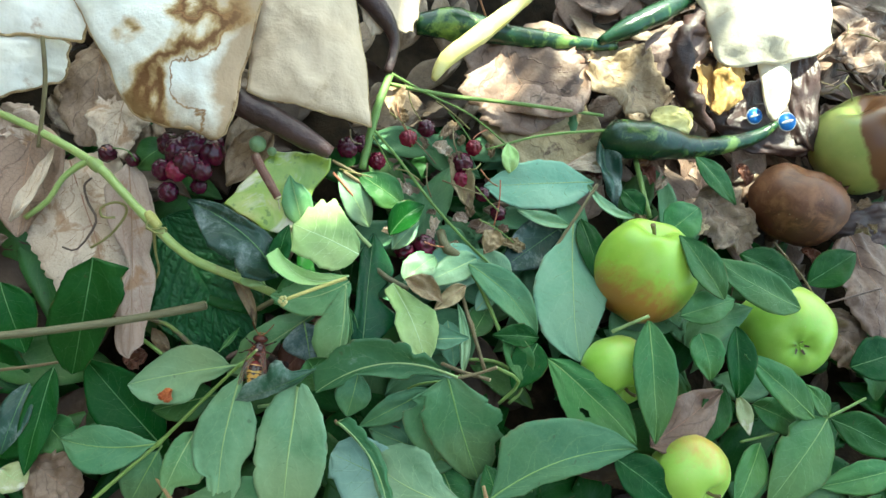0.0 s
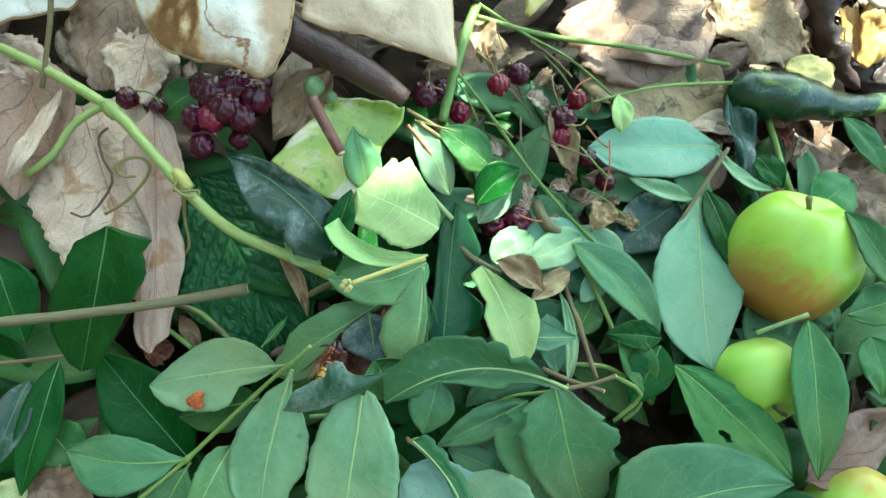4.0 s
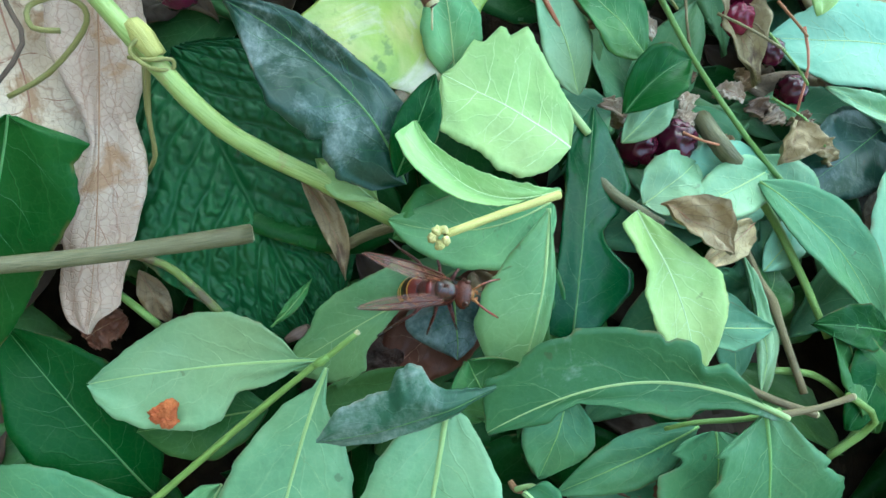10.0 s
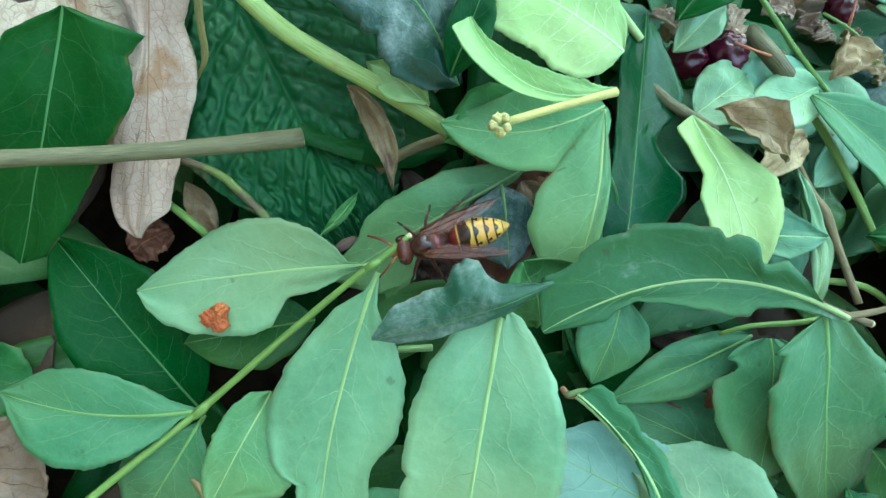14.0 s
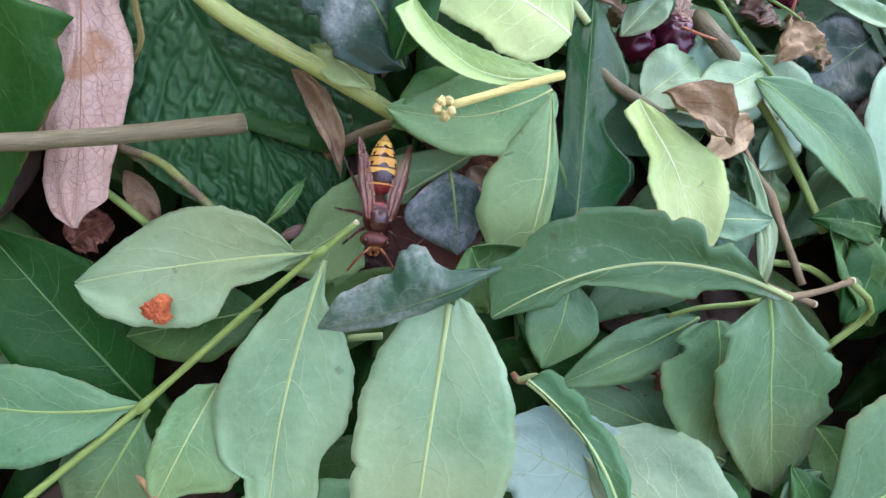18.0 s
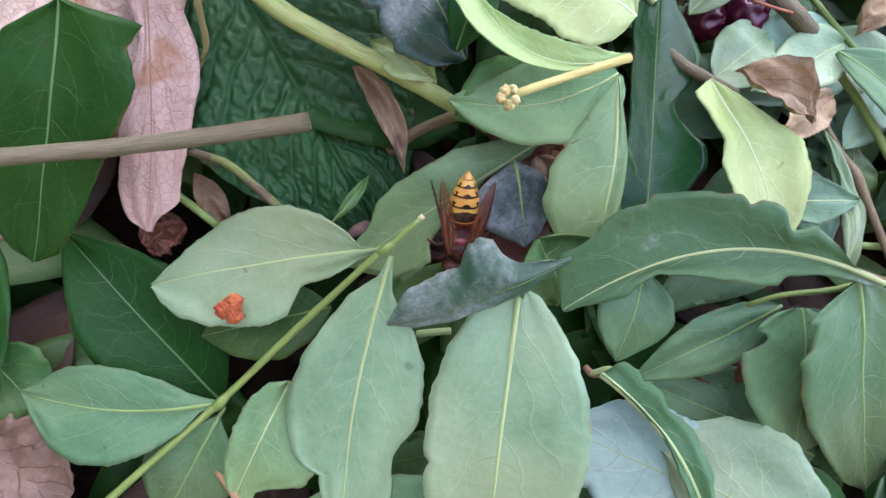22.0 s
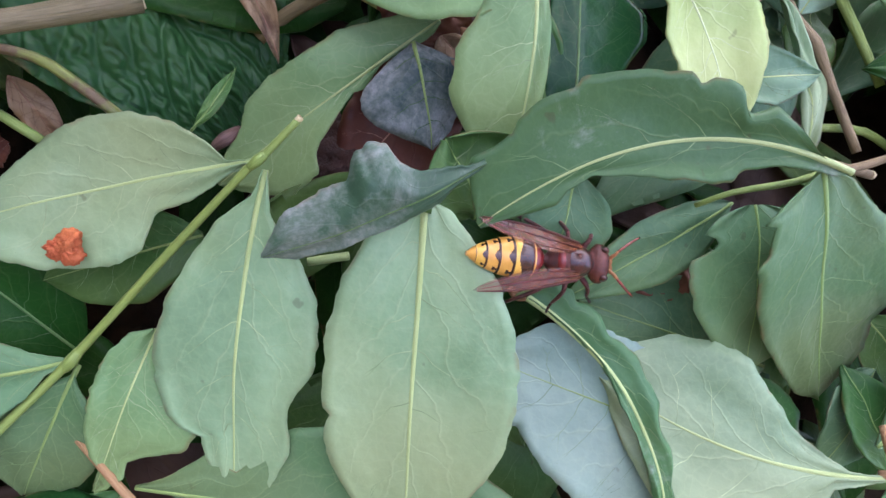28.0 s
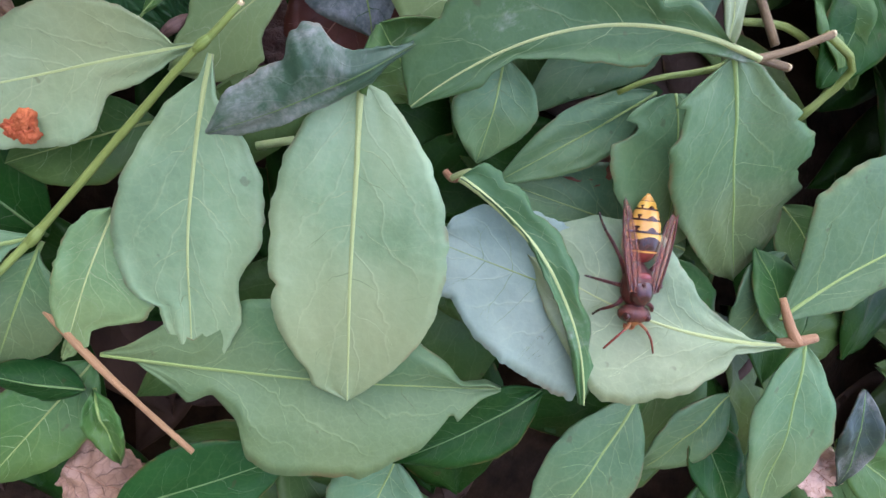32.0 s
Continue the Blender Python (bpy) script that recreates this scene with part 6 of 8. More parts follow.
# no real bore: a dark disc stands for the shade inside
tube("hollow", [(-78.5, 10.2, 28.6), (-78.3, 10.0, 28.5)], [0.85, 0.8], STEM["dark"], hollow_twig, "dark disc painted as the shaded hollow core", sides=10)
tube("splinter", [(-78.7, 9.9, 28.2), (-78.0, 6.3, 26.0)], [0.26, 0.2], STEM["pith"], hollow_twig, sides=6)
tagged(tube("twig", [(-91.0, -31.5, -25.6), (-84.8, -26.7, -23.5), (-74.2, -22.6, -18.5)], [1.40, 1.41, 1.39], STEM["twig"]), "dark twig buried under leaves", "twig")
tagged(tube("stalk", [(-83.7, -75.5, -19.1), (-76.5, -74.7, -15.7)], [0.84, 0.83], STEM["rib"]), "pale green leaf stalk under a leaf", "stalk")
leaf("mid", (29.2, -103.0, -3.2), (14.6, -121.7, -2.8), 15.5, rib=0.4, wave=2)
leaf("green", (34.2, -92.9, -10.0), (43.3, -113.4, -5.1), 18.1, rib=0.4)
leaf("green", (1.5, -103.0, -12.3), (10.4, -125.1, -9.7), 18.4, rib=0.4)
leaf("green", (-45.4, -93.1, -19.7), (-41.4, -115.6, -20.7), 17.5, rib=0.4)
leaf("mid", (-14.4, -81.2, -10.6), (-6.9, -95.2, -12.5), 14.2, rib=0.3)
# rotten leaves that show in the hollows
leaf("russet", (-55.0, -38.4, -17.1), (-76.7, -61.8, -29.8), 21.7, form="wide", wave=3, rib=0.4)
leaf("tan", (-58.4, -34.8, -9.2), (-52.3, -45.4, -9.5), 7.4, form="wide", wave=2, rib=0.2)
leaf("russet", (-20.7, -73.6, -7.9), (-16.4, -84.5, -13.3), 13.6, form="ragged", wave=3, rib=0.3)
leaf("russet", (-10.5, -77.5, -8.2), (-23.1, -82.6, -11.4), 12.1, form="ragged", wave=3, rib=0.3)
leaf("russet", (-66.6, -33.0, -12.8), (-52.2, -18.2, -11.5), 20.7, form="ragged", wave=3, rib=0.3)
leaf("russet", (-148.8, -55.0, -40.7), (-140.1, -48.7, -40.0), 10.1, form="ragged", wave=3, rib=0.2)
leaf("tan", (-136.8, -38.1, -31.7), (-128.9, -49.5, -38.2), 7.0, fold=0.4, wave=2, rib=0.2)
leaf("brown", (-127.9, -142.8, -40.5), (-111.8, -151.5, -37.0), 18.8, form="ragged", wave=3, rib=0.3)
leaf("grape", (35.9, -152.0, -8.2), (48.2, -162.7, -8.7), 12.4, form="ragged", wave=3, rib=0.3)
# thin stalks of the grape bunches and dry scraps round them
tagged(tube("stalk", [(-25.4, 78.0, 6.2), (-24.3, 65.6, 10.0), (-18.9, 56.4, 6.5)], [0.44, 0.33, 0.40], STEM["red"]), "thin red stalk of a shrivelled grape", "stalk", 'thin grape stalks')
tagged(tube("stalk", [(-18.7, 85.0, 0.8), (-16.6, 73.3, 4.6), (-9.7, 64.6, 1.3)], [0.44, 0.34, 0.41], STEM["tendril"]), "thin olive tendril among the grapes", "stalk", 'thin grape stalks')
tagged(tube("stalk", [(-15.7, 52.1, 9.7), (-9.2, 45.4, 9.5), (-4.9, 42.4, 6.2)], [0.43, 0.33, 0.40], STEM["twig"]), "thin brown stalk among the grapes", "stalk", 'thin grape stalks')
tagged(tube("stalk", [(4.2, 78.1, -6.5), (10.6, 68.6, -3.3), (17.2, 58.8, -4.0)], [0.45, 0.35, 0.42], STEM["green"]), "thin green stalk of a grape bunch", "stalk", 'thin grape stalks')
tagged(tube("stalk", [(14.7, 56.0, -3.5), (17.5, 63.5, -3.3), (25.2, 70.2, -7.1)], [0.45, 0.35, 0.43], STEM["red"]), "thin red stalk of a shrivelled grape", "stalk", 'thin grape stalks')
tagged(tube("stalk", [(9.5, 41.7, 3.2), (15.5, 41.7, 4.3), (19.3, 46.3, 1.4)], [0.44, 0.34, 0.41], STEM["tendril"]), "thin olive tendril among the grapes", "stalk", 'thin grape stalks')
tagged(tube("stalk", [(5.4, 64.9, 0.2), (4.9, 55.0, 4.5), (8.8, 46.6, 2.5)], [0.45, 0.34, 0.41], STEM["twig"]), "thin brown stalk among the grapes", "stalk", 'thin grape stalks')
tagged(tube("stalk", [(16.7, 34.2, 0.5), (23.4, 25.6, 1.8), (29.2, 21.9, -0.9)], [0.44, 0.33, 0.40], STEM["green"]), "thin green stalk of a grape bunch", "stalk", 'thin grape stalks')
tagged(tube("stalk", [(-9.6, 2.4, 2.1), (-4.8, 0.3, 3.6), (4.1, 0.5, 1.2)], [0.41, 0.31, 0.38], STEM["red"]), "thin red stalk of a shrivelled grape", "stalk", 'thin grape stalks')
tagged(tube("stalk", [(-25.0, 36.6, 9.1), (-19.3, 35.6, 9.4), (-12.8, 33.2, 5.4)], [0.42, 0.32, 0.39], STEM["tendril"]), "thin olive tendril among the grapes", "stalk", 'thin grape stalks')
tagged(tube("stalk", [(-48.3, 51.9, 16.4), (-47.2, 45.7, 17.6), (-42.5, 45.8, 14.6)], [0.41, 0.32, 0.38], STEM["twig"]), "thin brown stalk among the grapes", "stalk", 'thin grape stalks')
tagged(tube("stalk", [(-37.4, 50.1, 16.1), (-32.8, 42.7, 15.9), (-27.9, 35.6, 11.0)], [0.42, 0.32, 0.39], STEM["green"]), "thin green stalk of a grape bunch", "stalk", 'thin grape stalks')
tagged(tube("stalk", [(19.3, 43.1, 1.5), (23.5, 36.3, 3.3), (28.3, 34.8, 0.9)], [0.44, 0.34, 0.41], STEM["red"]), "thin red stalk of a shrivelled grape", "stalk", 'thin grape stalks')
tagged(tube("stalk", [(-3.3, 81.3, -1.3), (5.8, 73.7, 0.1), (14.7, 66.6, -1.7)], [0.45, 0.34, 0.42], STEM["tendril"]), "thin olive tendril among the grapes", "stalk", 'thin grape stalks')
tagged(tube("stalk", [(-130.8, 44.5, 9.3), (-125.4, 42.4, 12.2), (-120.2, 39.8, 9.9)], [0.41, 0.31, 0.37], STEM["twig"]), "thin brown stalk among the grapes", "stalk", 'thin grape stalks')
tagged(tube("stalk", [(-158.1, 42.1, -3.7), (-150.4, 39.4, 1.1), (-146.3, 34.8, -0.2)], [0.41, 0.31, 0.38], STEM["green"]), "thin green stalk of a grape bunch", "stalk", 'thin grape stalks')
tagged(tube("stalk", [(-164.3, 43.5, -7.5), (-161.7, 42.0, -4.9), (-161.4, 40.6, -7.3)], [0.41, 0.32, 0.38], STEM["red"]), "thin red stalk of a shrivelled grape", "stalk", 'thin grape stalks')
tagged(tube("stalk", [(-52.5, 32.2, 14.3), (-39.0, 30.3, 12.9), (-23.9, 29.0, 6.3)], [0.41, 0.32, 0.39], STEM["tendril"]), "thin olive tendril among the grapes", "stalk", 'thin grape stalks')
tagged(tube("stalk", [(-1.4, 34.0, 5.2), (7.1, 31.1, 5.7), (19.2, 29.1, 2.4)], [0.43, 0.33, 0.40], STEM["twig"]), "thin brown stalk among the grapes", "stalk", 'thin grape stalks')
tagged(tube("stalk", [(19.2, 17.2, -2.3), (28.1, 12.4, -1.3), (37.6, 7.2, -5.4)], [0.43, 0.33, 0.40], STEM["green"]), "thin green stalk of a grape bunch", "stalk", 'thin grape stalks')
tagged(tube("stalk", [(30.8, 39.7, -2.9), (29.4, 27.2, -0.5), (26.7, 14.6, -2.2)], [0.45, 0.34, 0.40], STEM["red"]), "thin red stalk of a shrivelled grape", "stalk", 'thin grape stalks')
tagged(tube("stalk", [(-28.8, 65.3, 11.8), (-21.1, 59.0, 11.2), (-16.8, 49.8, 7.8)], [0.43, 0.33, 0.40], STEM["tendril"]), "thin olive tendril among the grapes", "stalk", 'thin grape stalks')
tagged(tube("stalk", [(-8.5, 43.9, 2.1), (-8.7, 33.1, 2.9), (-5.9, 26.9, -0.4)], [0.44, 0.33, 0.40], STEM["twig"]), "thin brown stalk among the grapes", "stalk", 'thin grape stalks')
leaf("tan", (14.0, 68.2, -12.9), (11.4, 63.2, -15.0), 4.2, form="ragged", fold=0.4, wave=2.5, rib=0.15, ns=12, nu=3)
leaf("brown", (17.5, 11.0, -4.9), (28.1, 17.3, -14.5), 6.0, form="ragged", fold=0.4, wave=2.5, rib=0.15, ns=12, nu=3)
leaf("grape", (-6.4, 4.3, -4.8), (-5.4, 11.6, -6.9), 4.7, form="ragged", fold=0.4, wave=2.5, rib=0.15, ns=12, nu=3)
leaf("tan", (27.7, 65.9, -16.3), (29.3, 57.0, -13.1), 5.1, form="ragged", fold=0.4, wave=2.5, rib=0.15, ns=12, nu=3)
leaf("brown", (37.1, 63.3, -16.3), (40.8, 60.8, -10.7), 3.6, form="ragged", fold=0.4, wave=2.5, rib=0.15, ns=12, nu=3)
leaf("grape", (-3.7, 59.1, -6.8), (5.3, 55.3, -10.6), 7.1, form="ragged", fold=0.4, wave=2.5, rib=0.15, ns=12, nu=3)
leaf("tan", (-23.0, 76.3, -4.5), (-18.6, 69.5, -6.4), 5.9, form="ragged", fold=0.4, wave=2.5, rib=0.15, ns=12, nu=3)
leaf("brown", (5.3, 64.9, -9.8), (10.6, 65.0, -8.8), 3.9, form="ragged", fold=0.4, wave=2.5, rib=0.15, ns=12, nu=3)
leaf("grape", (1.7, 4.6, -10.0), (-3.6, 4.3, -13.3), 4.2, form="ragged", fold=0.4, wave=2.5, rib=0.15, ns=12, nu=3)
leaf("tan", (0.6, 64.0, -8.5), (10.3, 76.3, -18.5), 6.6, form="ragged", fold=0.4, wave=2.5, rib=0.15, ns=12, nu=3)
leaf("brown", (-11.6, 59.3, -0.1), (-8.9, 56.5, -7.2), 4.1, form="ragged", fold=0.4, wave=2.5, rib=0.15, ns=12, nu=3)
leaf("grape", (-20.4, 7.1, -7.8), (-30.2, 8.4, -1.2), 6.8, form="ragged", fold=0.4, wave=2.5, rib=0.15, ns=12, nu=3)
leaf("tan", (16.1, 21.7, -12.6), (15.5, 29.0, -11.4), 5.2, form="ragged", fold=0.4, wave=2.5, rib=0.15, ns=12, nu=3)
leaf("brown", (29.8, 12.8, -9.0), (36.1, 16.3, -9.2), 4.5, form="ragged", fold=0.4, wave=2.5, rib=0.15, ns=12, nu=3)
leaf("grape", (14.3, 17.9, -7.1), (7.1, 20.0, -10.4), 5.7, form="ragged", fold=0.4, wave=2.5, rib=0.15, ns=12, nu=3)
leaf("tan", (32.6, 7.8, -6.8), (44.3, 5.3, -11.9), 6.9, form="ragged", fold=0.4, wave=2.5, rib=0.15, ns=12, nu=3)
leaf("brown", (-21.2, 8.5, -5.1), (-13.1, 3.9, -12.3), 6.8, form="ragged", fold=0.4, wave=2.5, rib=0.15, ns=12, nu=3)
leaf("grape", (-15.8, 27.7, -0.6), (-23.4, 32.3, -4.3), 5.9, form="ragged", fold=0.4, wave=2.5, rib=0.15, ns=12, nu=3)
leaf("tan", (-23.1, 8.0, -9.9), (-14.4, 6.3, -5.0), 6.3, form="ragged", fold=0.4, wave=2.5, rib=0.15, ns=12, nu=3)
leaf("brown", (24.4, 15.2, -12.2), (14.3, 16.0, -7.2), 6.5, form="ragged", fold=0.4, wave=2.5, rib=0.15, ns=12, nu=3)
leaf("grape", (-3.8, 10.9, -7.9), (-2.8, 19.6, -11.7), 5.1, form="ragged", fold=0.4, wave=2.5, rib=0.15, ns=12, nu=3)
leaf("tan", (-24.0, 30.4, -1.0), (-32.9, 29.8, -2.9), 6.3, form="ragged", fold=0.4, wave=2.5, rib=0.15, ns=12, nu=3)
leaf("brown", (-3.1, 19.6, -4.3), (-7.7, 19.8, -3.9), 3.3, form="ragged", fold=0.4, wave=2.5, rib=0.15, ns=12, nu=3)
leaf("grape", (-21.0, 35.6, -3.4), (-26.9, 29.2, -3.9), 6.1, form="ragged", fold=0.4, wave=2.5, rib=0.15, ns=12, nu=3)
leaf("tan", (5.8, 5.8, -8.1), (10.0, 2.4, -6.1), 3.6, form="ragged", fold=0.4, wave=2.5, rib=0.15, ns=12, nu=3)
leaf("brown", (6.5, 50.0, -11.5), (11.1, 55.4, -5.8), 6.2, form="ragged", fold=0.4, wave=2.5, rib=0.15, ns=12, nu=3)
leaf("brown", (125.4, 46.9, -18.0), (136.0, 59.8, -26.8), 6.6, form="ragged", fold=0.4, wave=2.5, rib=0.15, ns=12, nu=3)
leaf("russet", (256.7, 67.8, -24.4), (260.0, 57.8, -21.9), 7.5, form="ragged", fold=0.4, wave=2.5, rib=0.15, ns=12, nu=3)
leaf("tan", (255.3, 30.5, -24.0), (264.1, 30.3, -22.6), 6.2, form="ragged", fold=0.4, wave=2.5, rib=0.15, ns=12, nu=3)
leaf("brown", (224.6, 45.2, -27.6), (234.2, 42.6, -29.9), 5.8, form="ragged", fold=0.4, wave=2.5, rib=0.15, ns=12, nu=3)
leaf("russet", (229.0, 11.9, -28.0), (224.0, 21.6, -31.8), 8.4, form="ragged", fold=0.4, wave=2.5, rib=0.15, ns=12, nu=3)
leaf("tan", (256.6, 45.9, -20.1), (264.9, 50.9, -18.7), 6.2, form="ragged", fold=0.4, wave=2.5, rib=0.15, ns=12, nu=3)
leaf("brown", (210.8, 49.7, -34.7), (215.5, 38.0, -30.9), 9.1, form="ragged", fold=0.4, wave=2.5, rib=0.15, ns=12, nu=3)
leaf("russet", (121.4, 65.1, -27.4), (123.3, 50.4, -17.8), 8.9, form="ragged", fold=0.4, wave=2.5, rib=0.15, ns=12, nu=3)
leaf("tan", (163.6, 37.1, -33.9), (146.6, 21.8, -19.1), 7.8, form="ragged", fold=0.4, wave=2.5, rib=0.15, ns=12, nu=3)
leaf("brown", (267.1, 67.5, -22.2), (265.3, 76.7, -25.1), 6.5, form="ragged", fold=0.4, wave=2.5, rib=0.15, ns=12, nu=3)
leaf("russet", (91.2, 2.3, -11.0), (98.8, 14.0, -12.8), 8.3, form="ragged", fold=0.4, wave=2.5, rib=0.15, ns=12, nu=3)
leaf("tan", (117.0, 27.2, -15.1), (107.6, 27.1, -17.2), 7.2, form="ragged", fold=0.4, wave=2.5, rib=0.15, ns=12, nu=3)
leaf("brown", (270.0, 70.2, -17.5), (265.8, 81.6, -19.6), 8.6, form="ragged", fold=0.4, wave=2.5, rib=0.15, ns=12, nu=3)
leaf("russet", (246.7, 58.2, -24.6), (253.7, 61.6, -20.2), 6.9, form="ragged", fold=0.4, wave=2.5, rib=0.15, ns=12, nu=3)
leaf("tan", (225.6, 58.0, -29.3), (223.1, 47.2, -26.6), 6.3, form="ragged", fold=0.4, wave=2.5, rib=0.15, ns=12, nu=3)
leaf("brown", (258.9, 52.3, -24.6), (246.6, 43.8, -26.6), 9.4, form="ragged", fold=0.4, wave=2.5, rib=0.15, ns=12, nu=3)
leaf("russet", (98.1, 54.6, -22.3), (87.5, 57.9, -24.7), 8.2, form="ragged", fold=0.4, wave=2.5, rib=0.15, ns=12, nu=3)
leaf("tan", (260.7, 35.0, -18.7), (263.4, 29.3, -18.3), 4.6, form="ragged", fold=0.4, wave=2.5, rib=0.15, ns=12, nu=3)
leaf("brown", (260.6, 38.4, -25.0), (257.5, 31.9, -26.4), 4.9, form="ragged", fold=0.4, wave=2.5, rib=0.15, ns=12, nu=3)
leaf("russet", (259.9, 19.3, -26.5), (261.6, 26.6, -25.1), 5.2, form="ragged", fold=0.4, wave=2.5, rib=0.15, ns=12, nu=3)
leaf("tan", (267.5, 67.7, -19.9), (269.6, 79.0, -15.7), 8.6, form="ragged", fold=0.4, wave=2.5, rib=0.15, ns=12, nu=3)
leaf("brown", (138.7, 35.6, -24.2), (140.0, 28.6, -20.4), 4.6, form="ragged", fold=0.4, wave=2.5, rib=0.15, ns=12, nu=3)
leaf("russet", (116.6, 63.5, -21.1), (125.6, 65.0, -22.4), 5.9, form="ragged", fold=0.4, wave=2.5, rib=0.15, ns=12, nu=3)
leaf("tan", (226.2, 33.9, -28.3), (240.7, 38.6, -26.7), 9.7, form="ragged", fold=0.4, wave=2.5, rib=0.15, ns=12, nu=3)
leaf("brown", (222.7, 30.8, -33.9), (209.0, 32.3, -29.9), 7.4, form="ragged", fold=0.4, wave=2.5, rib=0.15, ns=12, nu=3)
leaf("russet", (192.1, 76.2, -38.3), (197.0, 62.6, -36.7), 9.9, form="ragged", fold=0.4, wave=2.5, rib=0.15, ns=12, nu=3)
tagged(tube("straw", [(268.0, 122.1, -11.1), (265.9, 122.9, -9.7), (264.3, 126.9, -13.9)], [0.50, 0.45, 0.42], STEM["twig"]), "dry straw stalk among brown scraps", "straw", 'dry straws')
tagged(tube("straw", [(241.8, 123.3, -19.9), (233.2, 115.1, -19.9), (224.8, 110.1, -25.6)], [0.50, 0.46, 0.42], STEM["tendril"]), "dry straw stalk among brown scraps", "straw", 'dry straws')
tagged(tube("straw", [(245.2, 123.2, -15.9), (251.7, 126.1, -12.3), (258.4, 132.2, -14.2)], [0.50, 0.46, 0.42], STEM["dark"]), "dry straw stalk among brown scraps", "straw", 'dry straws')
tagged(tube("straw", [(257.2, 128.9, -9.2), (251.8, 123.0, -8.8), (247.0, 120.3, -14.0)], [0.50, 0.45, 0.41], STEM["twig"]), "dry straw stalk among brown scraps", "straw", 'dry straws')
tagged(tube("straw", [(265.9, 116.7, -8.4), (273.5, 117.2, -4.4), (282.1, 120.8, -6.1)], [0.49, 0.45, 0.41], STEM["tendril"]), "dry straw stalk among brown scraps", "straw", 'dry straws')
tagged(tube("straw", [(273.2, 136.5, -4.9), (267.2, 133.9, -4.8), (261.7, 134.6, -10.3)], [0.50, 0.45, 0.42], STEM["dark"]), "dry straw stalk among brown scraps", "straw", 'dry straws')
tagged(tube("straw", [(256.0, 137.7, -16.6), (262.9, 134.7, -13.0), (270.2, 135.0, -14.9)], [0.51, 0.46, 0.42], STEM["twig"]), "dry straw stalk among brown scraps", "straw", 'dry straws')
tagged(tube("straw", [(269.4, 159.1, -7.5), (275.9, 155.3, -4.6), (282.9, 155.1, -7.1)], [0.51, 0.46, 0.42], STEM["tendril"]), "dry straw stalk among brown scraps", "straw", 'dry straws')
tagged(tube("straw", [(275.7, 134.2, -4.6), (272.9, 128.1, -3.8), (270.8, 125.3, -8.5)], [0.50, 0.45, 0.41], STEM["dark"]), "dry straw stalk among brown scraps", "straw", 'dry straws')
tagged(tube("straw", [(275.4, 119.7, -7.8), (277.9, 115.5, -5.2), (281.3, 114.5, -8.4)], [0.50, 0.45, 0.41], STEM["twig"]), "dry straw stalk among brown scraps", "straw", 'dry straws')
tagged(tube("straw", [(258.6, 113.4, -11.4), (257.6, 118.9, -9.6), (257.2, 127.6, -13.5)], [0.49, 0.45, 0.42], STEM["tendril"]), "dry straw stalk among brown scraps", "straw", 'dry straws')
tagged(tube("straw", [(263.6, 142.7, -12.6), (266.0, 145.2, -9.6), (268.6, 151.0, -12.0)], [0.51, 0.46, 0.42], STEM["dark"]), "dry straw stalk among brown scraps", "straw", 'dry straws')
tagged(tube("straw", [(244.6, 129.4, -19.4), (251.6, 125.0, -15.8), (258.9, 123.8, -18.0)], [0.50, 0.46, 0.42], STEM["twig"]), "dry straw stalk among brown scraps", "straw", 'dry straws')
tagged(tube("straw", [(277.9, 122.0, -5.1), (279.4, 128.4, -2.4), (281.5, 138.1, -5.0)], [0.49, 0.45, 0.42], STEM["tendril"]), "dry straw stalk among brown scraps", "straw", 'dry straws')
tagged(tube("straw", [(269.5, 138.5, -12.8), (261.8, 134.2, -13.3), (254.4, 133.2, -19.4)], [0.51, 0.46, 0.42], STEM["dark"]), "dry straw stalk among brown scraps", "straw", 'dry straws')
tagged(tube("straw", [(260.4, 163.7, -5.2), (258.8, 157.1, -5.2), (257.1, 153.9, -10.3)], [0.50, 0.46, 0.42], STEM["twig"]), "dry straw stalk among brown scraps", "straw", 'dry straws')
tagged(tube("stalk_stub", [(-48.5, -82.1, -5.8), (-47.8, -83.4, -4.4), (-46.4, -83.6, -3.5)], [0.68, 0.86, 0.72], STEM["ochre"]), "pinkish stub of a leaf stalk", "stalk")
tagged(tube("stalk", [(-47.8, -83.5, -4.0), (-45.2, -82.3, -1.0), (-42.2, -83.7, -0.4)], [0.64, 0.63, 0.63], STEM["rib"]), "pale stalk of the rolled leaf", "stalk")
# ------------------------------------------------------------------ fruit, rinds and peelings on the heap
apple((104.1, -7.2, 1.8), 24.5, (0.05, 0.72, 0.66), GREEN_APPLE, "green apple with a reddish blush among leaves", squash=1.12)
apple((85.8, -56.9, 0.9), 17.4, (0.1, -0.8, 0.5), PLAIN_APPLE, "small plain green apple under leaves")
apple((200.4, -30.1, -25.3), 25.4, (0.18, 0.57, -0.8), PLAIN_APPLE, "green apple half hidden by leaves")
apple((117.0, -105.2, 3.3), 18.6, (0.3, -0.6, 0.6), YELLOW_APPLE, "yellow-green apple at the heap rim")
apple((222.5, 48.0, -27.7), 27.2, (0.1, 0.75, 0.65), ROT_APPLE, "rotten brown apple with a dull skin", lumps=0.1, wrinkle=0.07, stem=False)
apple((270.2, 87.1, -18.1), 32.1, (-0.5, 0.7, 0.5), HALF_APPLE, "half rotten apple, green with a brown side", stem=False)
grape((-119.3, 41.1, 8.5), 6.9, "wine")
grape((-125.9, 37.8, 7.9), 6.4, "wine")
grape((-112.0, 37.8, 8.8), 6.3, "wine")
grape((-121.8, 31.5, 10.5), 6.2, "wine")
